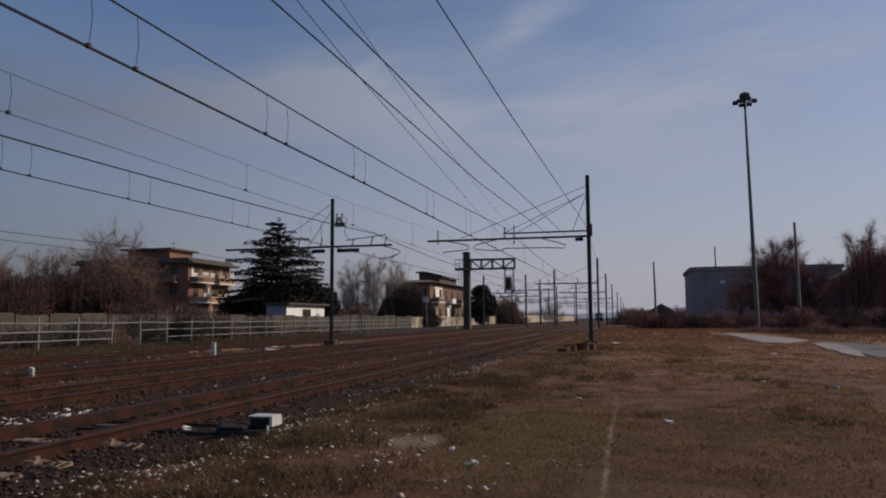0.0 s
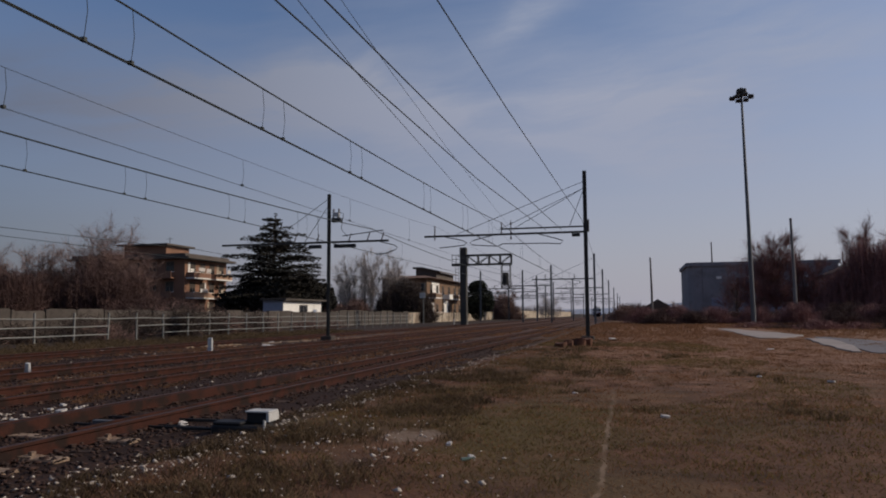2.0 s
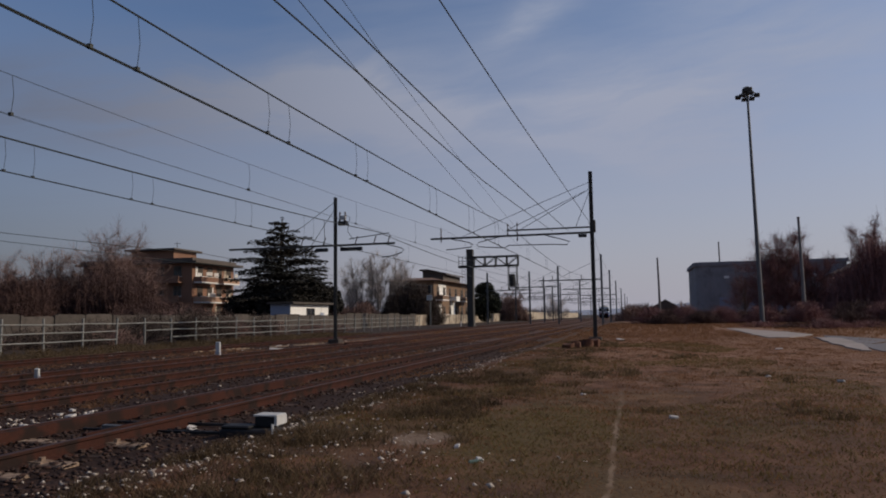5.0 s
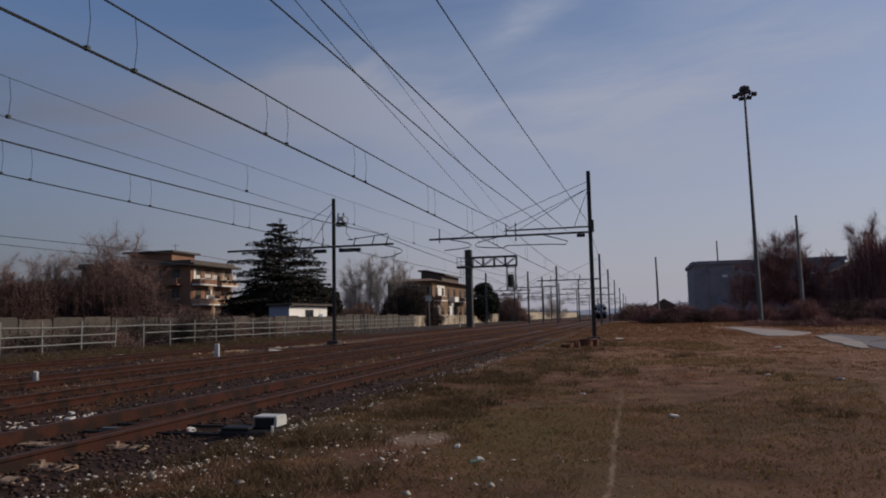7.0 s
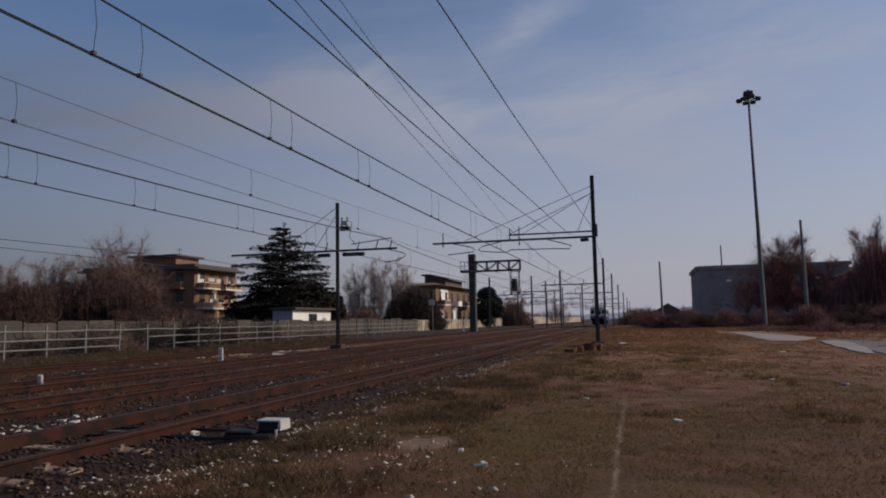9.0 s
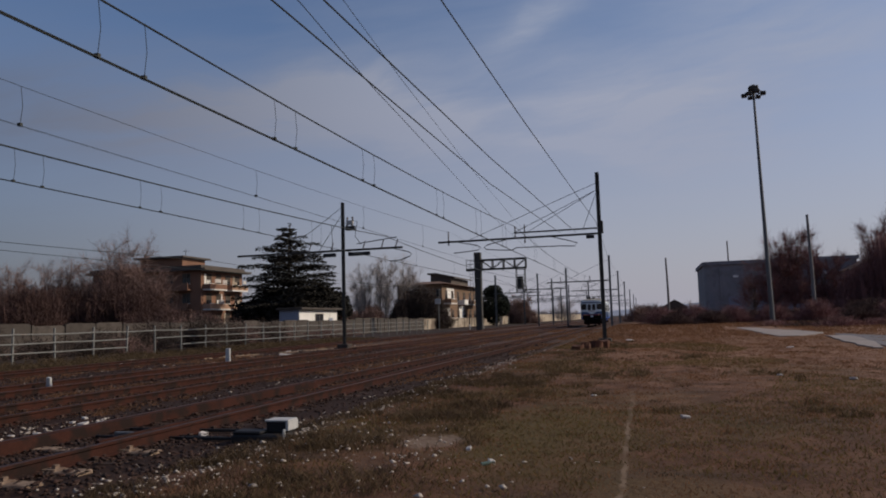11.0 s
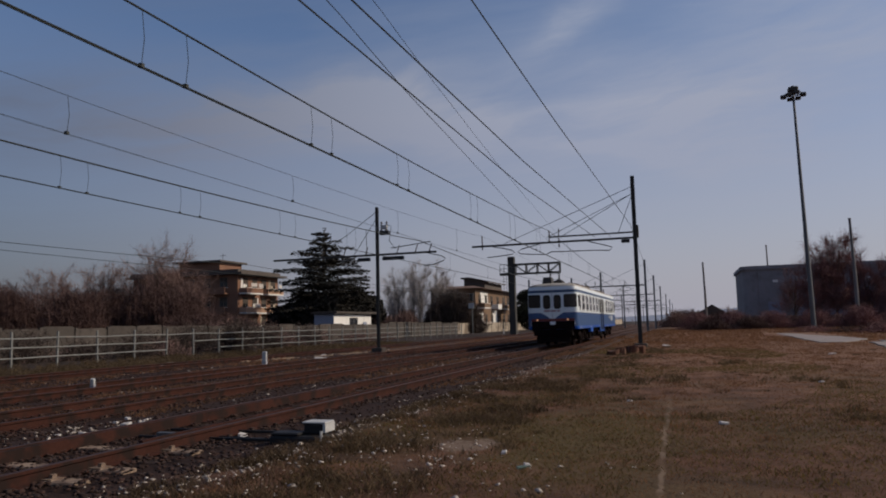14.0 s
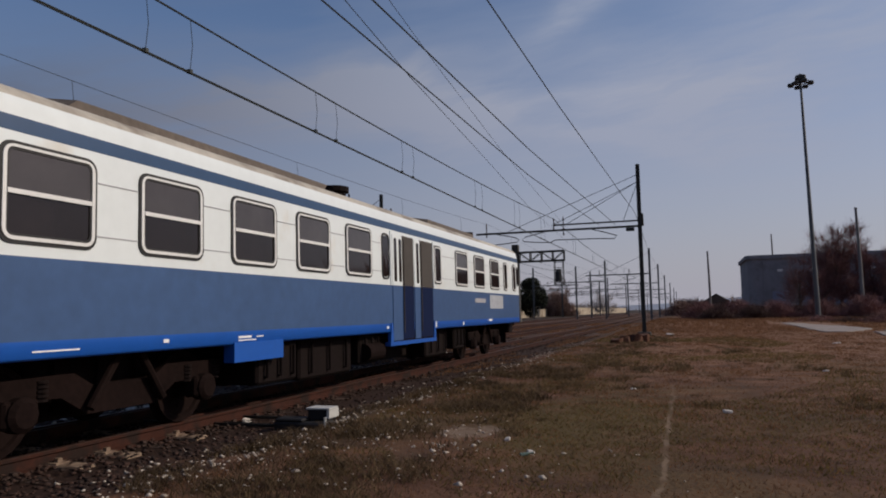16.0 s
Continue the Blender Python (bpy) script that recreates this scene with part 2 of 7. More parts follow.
M = {
    "rust": mat("rusty_rail", (0.042, 0.0145, 0.0095), 0.85, 0.0, 0.4, 1.5, 30, 0.3, 0.004, spots=(0.018, 0.010, 0.008), spot_level=0.52, spec=0.15),
    "rail_top": mat("worn_rail_head", (0.040, 0.018, 0.013), 0.6, 0.3, 0.3, 0.6, 20, 0.1, 0.002),
    "sleeper": mat("weathered_sleeper", (0.044, 0.024, 0.017), 0.9, 0.0, 0.35, 1.2, 18, 0.5, 0.02, rand=0.8),
    "ballast": mat("ballast_stone", (0.029, 0.0128, 0.0085), 0.9, 0.0, 0.4, 2.0, 40, 0.4, 0.01, island=1.1),
    "chip": mat("white_limestone_chip", (0.41, 0.355, 0.305), 0.85, 0.0, 0.25, 3.0, 40, 0.4, 0.01, island=0.9),
    "mast": mat("painted_mast_steel", (0.042, 0.040, 0.036), 0.75, 0.0, 0.3, 0.7, 14, 0.15, 0.003, spots=(0.09, 0.06, 0.045), spot_level=0.66),
    "galv": mat("galvanised_steel", (0.11, 0.115, 0.12), 0.55, 0.5, 0.2, 0.6, 12, 0.1, 0.003),
    "wire": mat("oxidised_wire", (0.028, 0.032, 0.030), 0.6, 0.3, 0.2, 0.5, 8, 0.0),
    "glaze": mat("brown_glazed_insulator", (0.045, 0.03, 0.028), 0.3, 0.0, 0.15, 3, 20, 0.0),
    "concrete": mat("weathered_concrete", (0.068, 0.056, 0.047), 0.9, 0.0, 0.28, 0.6, 12, 0.35, 0.012, rand=0.5, spots=(0.045, 0.036, 0.030), spot_level=0.54),
    "cream": mat("cream_plaster_wall", (0.38, 0.32, 0.245), 0.9, 0.0, 0.2, 0.25, 6, 0.2, 0.01, spots=(0.17, 0.13, 0.095), spot_level=0.55),
    "fence": mat("pale_grey_painted_steel", (0.165, 0.165, 0.155), 0.6, 0.1, 0.2, 0.8, 14, 0.1, 0.003, spots=(0.2, 0.16, 0.13), spot_level=0.68),
    "pole_conc": mat("spun_concrete_pole", (0.17, 0.16, 0.155), 0.85, 0.0, 0.2, 0.5, 10, 0.2, 0.006),
    "bark": mat("grey_bark", (0.10, 0.083, 0.07), 0.9, 0.0, 0.3, 2.0, 18, 0.5, 0.02),
    "pale_bark": mat("pale_poplar_bark", (0.26, 0.235, 0.21), 0.9, 0.0, 0.3, 1.5, 12, 0.4, 0.02),
    "twig": mat("bare_brown_twigs", (0.180, 0.110, 0.091), 0.9, 0.0, 0.35, 0.6, 8, 0.0, island=0.6),
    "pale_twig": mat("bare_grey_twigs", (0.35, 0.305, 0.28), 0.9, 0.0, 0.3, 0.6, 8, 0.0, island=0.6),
    "brush_twig": mat("maroon_brown_brush", (0.066, 0.034, 0.028), 0.9, 0.0, 0.35, 0.5, 8, 0.0, island=0.6),
    "dark_twig": mat("dark_brown_twigs", (0.060, 0.042, 0.034), 0.9, 0.0, 0.35, 0.6, 8, 0.0, island=0.6),
    # reddish twigs, lightened beyond their own colour to carry lens flare
    "red_twig": mat("flare_lifted_reddish_twigs", (0.20, 0.095, 0.088), 0.9, 0.0, 0.4, 0.5, 8, 0.0, island=0.7),
    "needles": mat("cedar_needles", (0.034, 0.031, 0.026), 0.85, 0.0, 0.5, 0.7, 10, 0.0, island=0.9, spec=0.08),
    "leaf": mat("dark_evergreen_leaves", (0.029, 0.032, 0.022), 0.8, 0.0, 0.5, 0.7, 10, 0.0, island=0.9, spec=0.08),
    "pale_sleeper": mat("pale_concrete_sleeper", (0.24, 0.17, 0.12), 0.9, 0.0, 0.3, 2.5, 20, 0.4, 0.01, spots=(0.11, 0.07, 0.05), spot_level=0.55),
    "clay": mat("pale_tan_lumps", (0.30, 0.22, 0.15), 0.9, 0.0, 0.3, 2.5, 20, 0.4, 0.01, island=0.8),
    # parapet colour with the sunlight mixed in as a brighter peach
    "sunlit_parapet": mat("peach_sunlit_parapet", (0.36, 0.22, 0.145), 0.85, 0.0, 0.2, 0.5, 8, 0.1, 0.005),
    "grass": mat("dry_winter_grass", (0.182, 0.093, 0.048), 0.9, 0.0, 0.4, 0.35, 3, 0.0, island=0.5, thin=0.45),
    "green_grass": mat("dull_green_grass", (0.120, 0.086, 0.028), 0.9, 0.0, 0.4, 0.35, 3, 0.0, island=0.5, thin=0.45),
    "mat_weed": mat("dark_matted_dead_leaves", (0.088, 0.057, 0.030), 0.9, 0.0, 0.5, 0.6, 6, 0.0, island=0.7, thin=0.4),
    "weed": mat("dark_dead_weeds", (0.110, 0.074, 0.038), 0.9, 0.0, 0.5, 0.6, 6, 0.0, island=0.7, thin=0.4),
    "brick_wall": mat("orange_brown_render", (0.20, 0.105, 0.068), 0.9, 0.0, 0.2, 0.3, 8, 0.2, 0.01, spots=(0.22, 0.12, 0.075), spot_level=0.6),
    "ochre": mat("ochre_plaster", (0.17, 0.105, 0.066), 0.9, 0.0, 0.18, 0.3, 8, 0.2, 0.01, spots=(0.17, 0.11, 0.07), spot_level=0.58),
    "white_plaster": mat("white_plaster", (0.72, 0.70, 0.66), 0.9, 0.0, 0.12, 0.4, 8, 0.2, 0.008, spots=(0.5, 0.47, 0.42), spot_level=0.66),
    "blue_grey": mat("blue_grey_plaster", (0.24, 0.27, 0.34), 0.85, 0.0, 0.15, 0.5, 8, 0.15, 0.006),
    "roof": mat("dark_bitumen_roof", (0.085, 0.07, 0.06), 0.9, 0.0, 0.25, 0.6, 8, 0.3, 0.01),
    "tile_roof": mat("weathered_roof_tile", (0.15, 0.09, 0.065), 0.9, 0.0, 0.3, 0.8, 10, 0.3, 0.02),
    # stained concrete, its grey raised a little to carry the distance haze
    "silo": mat("haze_paled_stained_silo_concrete", (0.24, 0.235, 0.25), 0.9, 0.0, 0.22, 0.25, 6, 0.25, 0.015, spots=(0.19, 0.185, 0.195), spot_level=0.58),
    "dark_win": mat("dark_window_glass", (0.02, 0.022, 0.026), 0.12, 0.0, 0.2, 0.5, 3, 0.0, spec=0.6),
    "road": mat("pale_worn_concrete_road", (0.26, 0.22, 0.20), 0.9, 0.0, 0.22, 0.4, 10, 0.3, 0.008, spots=(0.19, 0.165, 0.145), spot_level=0.6),
    "black_box": mat("black_cast_iron", (0.018, 0.017, 0.018), 0.65, 0.3, 0.3, 2, 20, 0.25, 0.004),
    "grey_mark": mat("faded_grey_patch", (0.34, 0.36, 0.40), 0.6, 0.0, 0.2, 3, 12, 0.0),
    "white_box": mat("white_painted_sheet", (0.46, 0.455, 0.44), 0.5, 0.0, 0.12, 3, 20, 0.1, 0.002, spots=(0.36, 0.33, 0.30), spot_level=0.66),
    "old_wood": mat("orange_brown_rotten_timber", (0.105, 0.046, 0.027), 0.95, 0.0, 0.4, 2, 16, 0.6, 0.02),
    "litter": mat("grubby_white_plastic", (0.50, 0.46, 0.42), 0.6, 0.0, 0.15, 3, 20, 0.1, 0.004, island=0.6),
    "teal": mat("dusty_teal_glass", (0.085, 0.125, 0.105), 0.35, 0.0, 0.2, 5, 20, 0.0),
    "grey_road": mat("blue_grey_road_surface", (0.115, 0.105, 0.112), 0.9, 0.0, 0.25, 0.5, 12, 0.3, 0.006),
    "signal_black": mat("signal_black_enamel", (0.012, 0.012, 0.014), 0.4, 0.1, 0.2, 3, 12, 0.0),
    # the railcar
    "car_white": mat("railcar_white_enamel", (0.68, 0.725, 0.735), 0.32, 0.0, 0.05, 0.5, 6, 0.02, 0.002, spots=(0.62, 0.60, 0.55), spot_level=0.68),
    "car_blue": mat("railcar_slate_blue_enamel", (0.042, 0.086, 0.195), 0.36, 0.0, 0.16, 0.45, 6, 0.02, 0.002),
    "car_stripe": mat("railcar_dark_blue_stripe", (0.024, 0.058, 0.128), 0.35, 0.0, 0.1, 0.45, 6, 0.0),
    "hood": mat("sooty_grey_hood", (0.040, 0.036, 0.035), 0.7, 0.0, 0.3, 2, 10, 0.1, 0.003),
    "car_bright": mat("railcar_bright_blue_sill", (0.012, 0.086, 0.38), 0.35, 0.0, 0.1, 0.6, 8, 0.02, 0.002),
    "soot": mat("sooty_brown_panel", (0.10, 0.08, 0.065), 0.85, 0.0, 0.35, 1.0, 10, 0.2, 0.004),
    "car_roof": mat("sooty_cream_roof", (0.40, 0.37, 0.32), 0.7, 0.0, 0.25, 0.5, 8, 0.15, 0.004, spots=(0.19, 0.16, 0.13), spot_level=0.55),
    # oily and dusty steel, darkened to near-black by the shade under the car
    "car_dark": mat("shade_dark_oily_underframe", (0.0085, 0.0052, 0.005), 0.85, 0.0, 0.35, 1.5, 14, 0.3, 0.006, spec=0.1),
    "car_grime": mat("shade_dark_dusty_steel", (0.0105, 0.0060, 0.0055), 0.9, 0.0, 0.4, 2.0, 16, 0.3, 0.006, spec=0.06),
    "car_rubber": mat("black_window_rubber", (0.012, 0.012, 0.013), 0.6, 0.0, 0.2, 2, 20, 0.0),
    "car_alu": mat("bright_aluminium_frame", (0.68, 0.68, 0.67), 0.4, 0.0, 0.1, 2, 20, 0.0),
    "car_glass": mat("smoky_railcar_glass", (0.016, 0.011, 0.011), 0.05, 0.0, 0.35, 0.7, 3, 0.0, spec=0.35),
    # upper glass, paler because its reflection is painted into the colour
    "car_pane": mat("upper_pane_painted_reflection", (0.060, 0.053, 0.054), 0.08, 0.0, 0.2, 0.6, 3, 0.0, spec=0.35),
    "car_red": mat("dull_red_band", (0.16, 0.03, 0.022), 0.5, 0.0, 0.15, 1, 10, 0.0),
    # door bay colours, with the shade inside the opening painted in
    "bay_shade_grey": mat("shaded_bay_grey", (0.070, 0.062, 0.056), 0.6, 0.0, 0.15, 1, 10, 0.0, spec=0.1),
    "bay_shade_blue": mat("shaded_bay_blue", (0.004, 0.010, 0.042), 0.6, 0.0, 0.12, 1, 10, 0.0, spec=0.08),
    "lamp_glow": mat("warm_headlight_glass", (0.30, 0.24, 0.18), 0.15, 0.0, 0.1, 3, 10, 0.0, emit=(1.0, 0.45, 0.25, 0.28)),
    "lamp_dull": mat("headlight_chrome", (0.55, 0.5, 0.4), 0.2, 0.8, 0.1, 3, 10, 0.0),
    "red_letter": mat("faded_red_lettering", (0.36, 0.21, 0.21), 0.5, 0.0, 0.15, 5, 20, 0.0),
    "mark": mat("white_stencil_paint", (0.75, 0.76, 0.78), 0.5, 0.0, 0.08, 5, 20, 0.0),
    "plate": mat("grey_lettering", (0.33, 0.33, 0.36), 0.5, 0.0, 0.1, 5, 20, 0.0),
}


# ---- building blocks ----
def box(bm, x0, x1, y0, y1, z0, z1, bev=0.0):
    vs = [bm.verts.new(p) for p in ((x0, y0, z0), (x1, y0, z0), (x1, y1, z0), (x0, y1, z0), (x0, y0, z1), (x1, y0, z1), (x1, y1, z1), (x0, y1, z1))]
    fs = [bm.faces.new([vs[i] for i in f]) for f in ((3, 2, 1, 0), (4, 5, 6, 7), (0, 1, 5, 4), (1, 2, 6, 5), (2, 3, 7, 6), (3, 0, 4, 7))]
    if bev:
        es = list({e for f in fs for e in f.edges})
        bmesh.ops.bevel(bm, geom=es, offset=bev, segments=1, affect="EDGES")
    return bm


def tube(bm, pts, r, n=6, r1=None):
    """A tube along pts, tapering from r to r1."""
    pts = [Vector(p) for p in pts]
    rings = []
    for i, p in enumerate(pts):
        d = (pts[min(i + 1, len(pts) - 1)] - pts[max(i - 1, 0)]).normalized()
        up = Vector((0, 0, 1)) if abs(d.z) < 0.9 else Vector((1, 0, 0))
        a = d.cross(up).normalized()
        b = a.cross(d)
        rad = r if r1 is None else r + (r1 - r) * i / (len(pts) - 1)
        rings.append([bm.verts.new(p + (a * math.cos(2 * math.pi * k / n) + b * math.sin(2 * math.pi * k / n)) * rad) for k in range(n)])
    for u, v in zip(rings, rings[1:]):
        for k in range(n):
            bm.faces.new((u[k], u[(k + 1) % n], v[(k + 1) % n], v[k]))
    bm.faces.new(rings[0][::-1])
    bm.faces.new(rings[-1])
    return bm


def cyl(bm, x, y, z0, z1, r, n=12, r1=None):
    return tube(bm, [(x, y, z0), (x, y, z1)], r, n, r1 if r1 is not None else r)


def lathe_x(bm, cx, cy, cz, prof, n=20):
    """A solid turned about an axis along x; prof: (x offset, radius)."""
    rings = [[bm.verts.new((cx + px, cy + pr * math.cos(2 * math.pi * k / n), cz + pr * math.sin(2 * math.pi * k / n))) for k in range(n)] for px, pr in prof]
    for u, v in zip(rings, rings[1:]):
        for k in range(n):
            bm.faces.new((u[k], u[(k + 1) % n], v[(k + 1) % n], v[k]))
    bm.faces.new(rings[0][::-1]); bm.faces.new(rings[-1])
    return bm


def extrude_poly(bm, pts, vec):
    """A closed flat polygon pushed along vec."""
    a = [bm.verts.new(p) for p in pts]
    b = [bm.verts.new(Vector(p) + Vector(vec)) for p in pts]
    bm.faces.new(a[::-1]); bm.faces.new(b)
    for i in range(len(a)):
        j = (i + 1) % len(a)
        bm.faces.new((a[i], a[j], b[j], b[i]))
    return bm


def mesh_of(name, bm, material, smooth=False):
    bmesh.ops.recalc_face_normals(bm, faces=bm.faces)
    me = bpy.data.meshes.new(name)
    bm.to_mesh(me)
    bm.free()
    for m in (material if isinstance(material, (list, tuple)) else [material]):
        me.materials.append(m)
    if smooth:
        me.shade_smooth()
    return me


def part(name, bm, material, parent=None, label="", smooth=False):
    ob = new(name, mesh_of(name, bm, material, smooth))
    ob.parent = parent
    if label:
        ob["label"] = label
    return ob


def raw_mesh(name, verts, faces, material):
    """A mesh from arrays of one face size."""
    me = bpy.data.meshes.new(name)
    verts = np.asarray(verts, np.float32)
    faces = np.asarray(faces, np.int32)
    k = faces.shape[1]
    me.vertices.add(len(verts)); me.vertices.foreach_set("co", verts.ravel())
    me.loops.add(faces.size); me.loops.foreach_set("vertex_index", faces.ravel())
    me.polygons.add(len(faces))
    me.polygons.foreach_set("loop_start", np.arange(0, faces.size, k, dtype=np.int32))
    me.polygons.foreach_set("loop_total", np.full(len(faces), k, np.int32))
    me.update(calc_edges=True)
    me.materials.append(material)
    return me


def thing(name, m, label, category, group="", kind=""):
    e = new(name)
    e.matrix_basis = m
    return tagged(e, label, category, group, kind)


B = bmesh.new


def hump(x, y):
    return 0.05 * noise.noise(Vector((x * 0.35, y * 0.35, 0))) + 0.03 * noise.noise(Vector((x * 1.3, y * 1.3, 3)))


def bend(y):
    """How far the line swings left beyond the straight."""
    return 0.0 if y < 60 else -0.00012 * (y - 60) ** 2


def ground_z(x, y):
    """Trackbed hollow between the lines, rough grass beside them."""
    x -= bend(min(y, 420))
    if x > -4.2:
        base = -0.07
    elif x > -5.4:
        base = -0.07 - (-4.2 - x) / 1.2 * 0.11
    elif x > -24.5:
        base = -0.18
    elif x > -26.0:
        base = -0.18 + (-24.5 - x) / 1.5 * 0.16
    else:
        base = -0.02
    far = max(0.0, 1 - max(abs(x), abs(y)) / 140)
    amp = 1.0 if x > -4.2 or x < -24.5 else 0.35
    return base + hump(x, y) * far * amp


# ---- ground ----
def ground_material():
    m = bpy.data.materials.new("railside_ground")
    m.use_nodes = True
    n, l = m.node_tree.nodes, m.node_tree.links
    b = n["Principled BSDF"]
    co = n.new("ShaderNodeTexCoord")
    sp = n.new("ShaderNodeSeparateXYZ")
    l.new(co.outputs["Object"], sp.inputs[0])

    def noise_at(scale, detail=5.0):
        q = n.new("ShaderNodeTexNoise")
        q.inputs["Scale"].default_value, q.inputs["Detail"].default_value = scale, detail
        l.new(co.outputs["Object"], q.inputs["Vector"])
        return q.outputs["Fac"]

    def ramp(src, a, c, lo=0.0, hi=1.0):
        q = n.new("ShaderNodeMapRange")
        q.inputs["From Min"].default_value, q.inputs["From Max"].default_value = a, c
        q.inputs["To Min"].default_value, q.inputs["To Max"].default_value = lo, hi
        l.new(src, q.inputs["Value"])
        return q.outputs[0]

    def mix(f, a, c):
        q = n.new("ShaderNodeMix"); q.data_type = "RGBA"
        l.new(f, q.inputs[0])
        for s, v in ((6, a), (7, c)):
            if isinstance(v, tuple):
                q.inputs[s].default_value = (*v, 1)
            else:
                l.new(v, q.inputs[s])
        return q.outputs[2]

    def math_(op, a, c):
        q = n.new("ShaderNodeMath"); q.operation = op
        for s, v in ((0, a), (1, c)):
            if isinstance(v, float):
                q.inputs[s].default_value = v
            else:
                l.new(v, q.inputs[s])
        return q.outputs[0]

    fine, mid, big = noise_at(22.0), noise_at(1.6), noise_at(0.28)
    dry = mix(ramp(mid, 0.35, 0.68), (0.080, 0.038, 0.023), (0.145, 0.072, 0.041))
    green = mix(ramp(fine, 0.3, 0.7), (0.058, 0.040, 0.015), (0.108, 0.076, 0.030))
    grass = mix(ramp(big, 0.46, 0.62, 0.0, 0.8), dry, green)
    soil = mix(ramp(fine, 0.3, 0.7), (0.055, 0.030, 0.020), (0.098, 0.056, 0.038))
    grass = mix(ramp(noise_at(0.55, 3.0), 0.55, 0.68, 0.0, 0.75), grass, soil)
    drawn = n.new("ShaderNodeMapping")
    drawn.inputs["Scale"].default_value = (0.55, 1.5, 1)
    l.new(co.outputs["Object"], drawn.inputs[0])
    dn = n.new("ShaderNodeTexNoise")
    dn.inputs["Scale"].default_value, dn.inputs["Detail"].default_value = 0.75, 6.0
    l.new(drawn.outputs[0], dn.inputs["Vector"])
    grass = mix(ramp(dn.outputs["Fac"], 0.54, 0.70, 0.0, 0.7), grass, (0.042, 0.024, 0.016))
    # yellow-olive moss by the trodden line, drier straw further along
    mx_, my_ = math_("MULTIPLY", math_("ADD", sp.outputs["X"], 1.3), 0.75), math_("MULTIPLY", math_("ADD", sp.outputs["Y"], -9.5), 0.30)
    mr_ = math_("ADD", math_("ADD", math_("MULTIPLY", mx_, mx_), math_("MULTIPLY", my_, my_)), ramp(mid, 0.25, 0.75, -0.6, 0.6))
    grass = mix(ramp(mr_, 0.2, 1.2, 0.75, 0.0), grass, mix(ramp(fine, 0.3, 0.7), (0.060, 0.044, 0.014), (0.108, 0.078, 0.026)))
    far_ = math_("ADD", sp.outputs["Y"], ramp(mid, 0.2, 0.8, -5.0, 5.0))
    grass = mix(math_("MULTIPLY", ramp(far_, 11.0, 26.0, 0.0, 0.75), ramp(sp.outputs["X"], -3.2, -0.8)), grass, mix(ramp(mid, 0.35, 0.65), (0.190, 0.098, 0.061), (0.270, 0.149, 0.094)))
    # a scraped bare patch
    px_, py_ = math_("ADD", sp.outputs["X"], 2.55), math_("MULTIPLY", math_("ADD", sp.outputs["Y"], -8.4), 0.8)
    rad = math_("ADD", math_("ADD", math_("MULTIPLY", px_, px_), math_("MULTIPLY", py_, py_)), ramp(noise_at(5.0), 0.3, 0.7, -0.13, 0.13))
    grass = mix(math_("MULTIPLY", ramp(rad, 0.05, 0.17, 0.9, 0.0), ramp(fine, 0.35, 0.6, 0.35, 1.0)), grass, (0.20, 0.148, 0.112))
    stone = mix(ramp(noise_at(16.0), 0.32, 0.7), (0.013, 0.0060, 0.0040), (0.038, 0.0185, 0.013))
    stone = mix(ramp(noise_at(0.5), 0.42, 0.66, 0.0, 0.6), stone, (0.036, 0.017, 0.012))
    # dust and dead growth over the ballast further along
    stone = mix(math_("MULTIPLY", ramp(sp.outputs["Y"], 22.0, 50.0, 0.0, 0.8), ramp(mid, 0.3, 0.6, 0.5, 1.0)), stone, (0.110, 0.064, 0.045))
    edge = math_("ADD", sp.outputs["X"], ramp(mid, 0.2, 0.8, -0.9, 0.9))
    col = mix(ramp(edge, -5.3, -4.2), stone, grass)
    left = math_("ADD", sp.outputs["X"], ramp(big, 0.2, 0.8, -2.0, 2.0))
    col = mix(ramp(left, -22.5, -24.0), col, mix(ramp(fine, 0.3, 0.7), (0.022, 0.015, 0.011), (0.055, 0.038, 0.029)))
    # a trodden line through the grass
    line = math_("ABSOLUTE", math_("ADD", math_("ADD", sp.outputs["X"], ramp(sp.outputs["Y"], 3.0, 40.0, 0.30, 0.55)), ramp(mid, 0.2, 0.8, -0.07, 0.07)), 0.0)
    worn = math_("MULTIPLY", ramp(line, 0.015, 0.038, 0.8, 0.0), ramp(sp.outputs["Y"], 10.0, 16.0, 1.0, 0.0))
    col = mix(math_("MULTIPLY", worn, ramp(noise_at(2.3), 0.40, 0.55, 0.25, 1.0)), col, (0.20, 0.14, 0.095))
    l.new(col, b.inputs["Base Color"])
    b.inputs["Roughness"].default_value, b.inputs["Specular IOR Level"].default_value = 0.95, 0.2
    bp = n.new("ShaderNodeBump")
    bp.inputs["Strength"].default_value, bp.inputs["Distance"].default_value = 0.6, 0.04
    l.new(fine, bp.inputs["Height"]); l.new(bp.outputs[0], b.inputs["Normal"])
    return m


def graded(a, b, fine_a, fine_b, step, growth=1.35):
    out = list(np.arange(fine_a, fine_b + step / 2, step))
    s, v = step, fine_b
    while v < b:
        s *= growth; v = min(v + s, b); out.append(v)
    s, v = step, fine_a
    while v > a:
        s *= growth; v = max(v - s, a); out.insert(0, v)
    return out


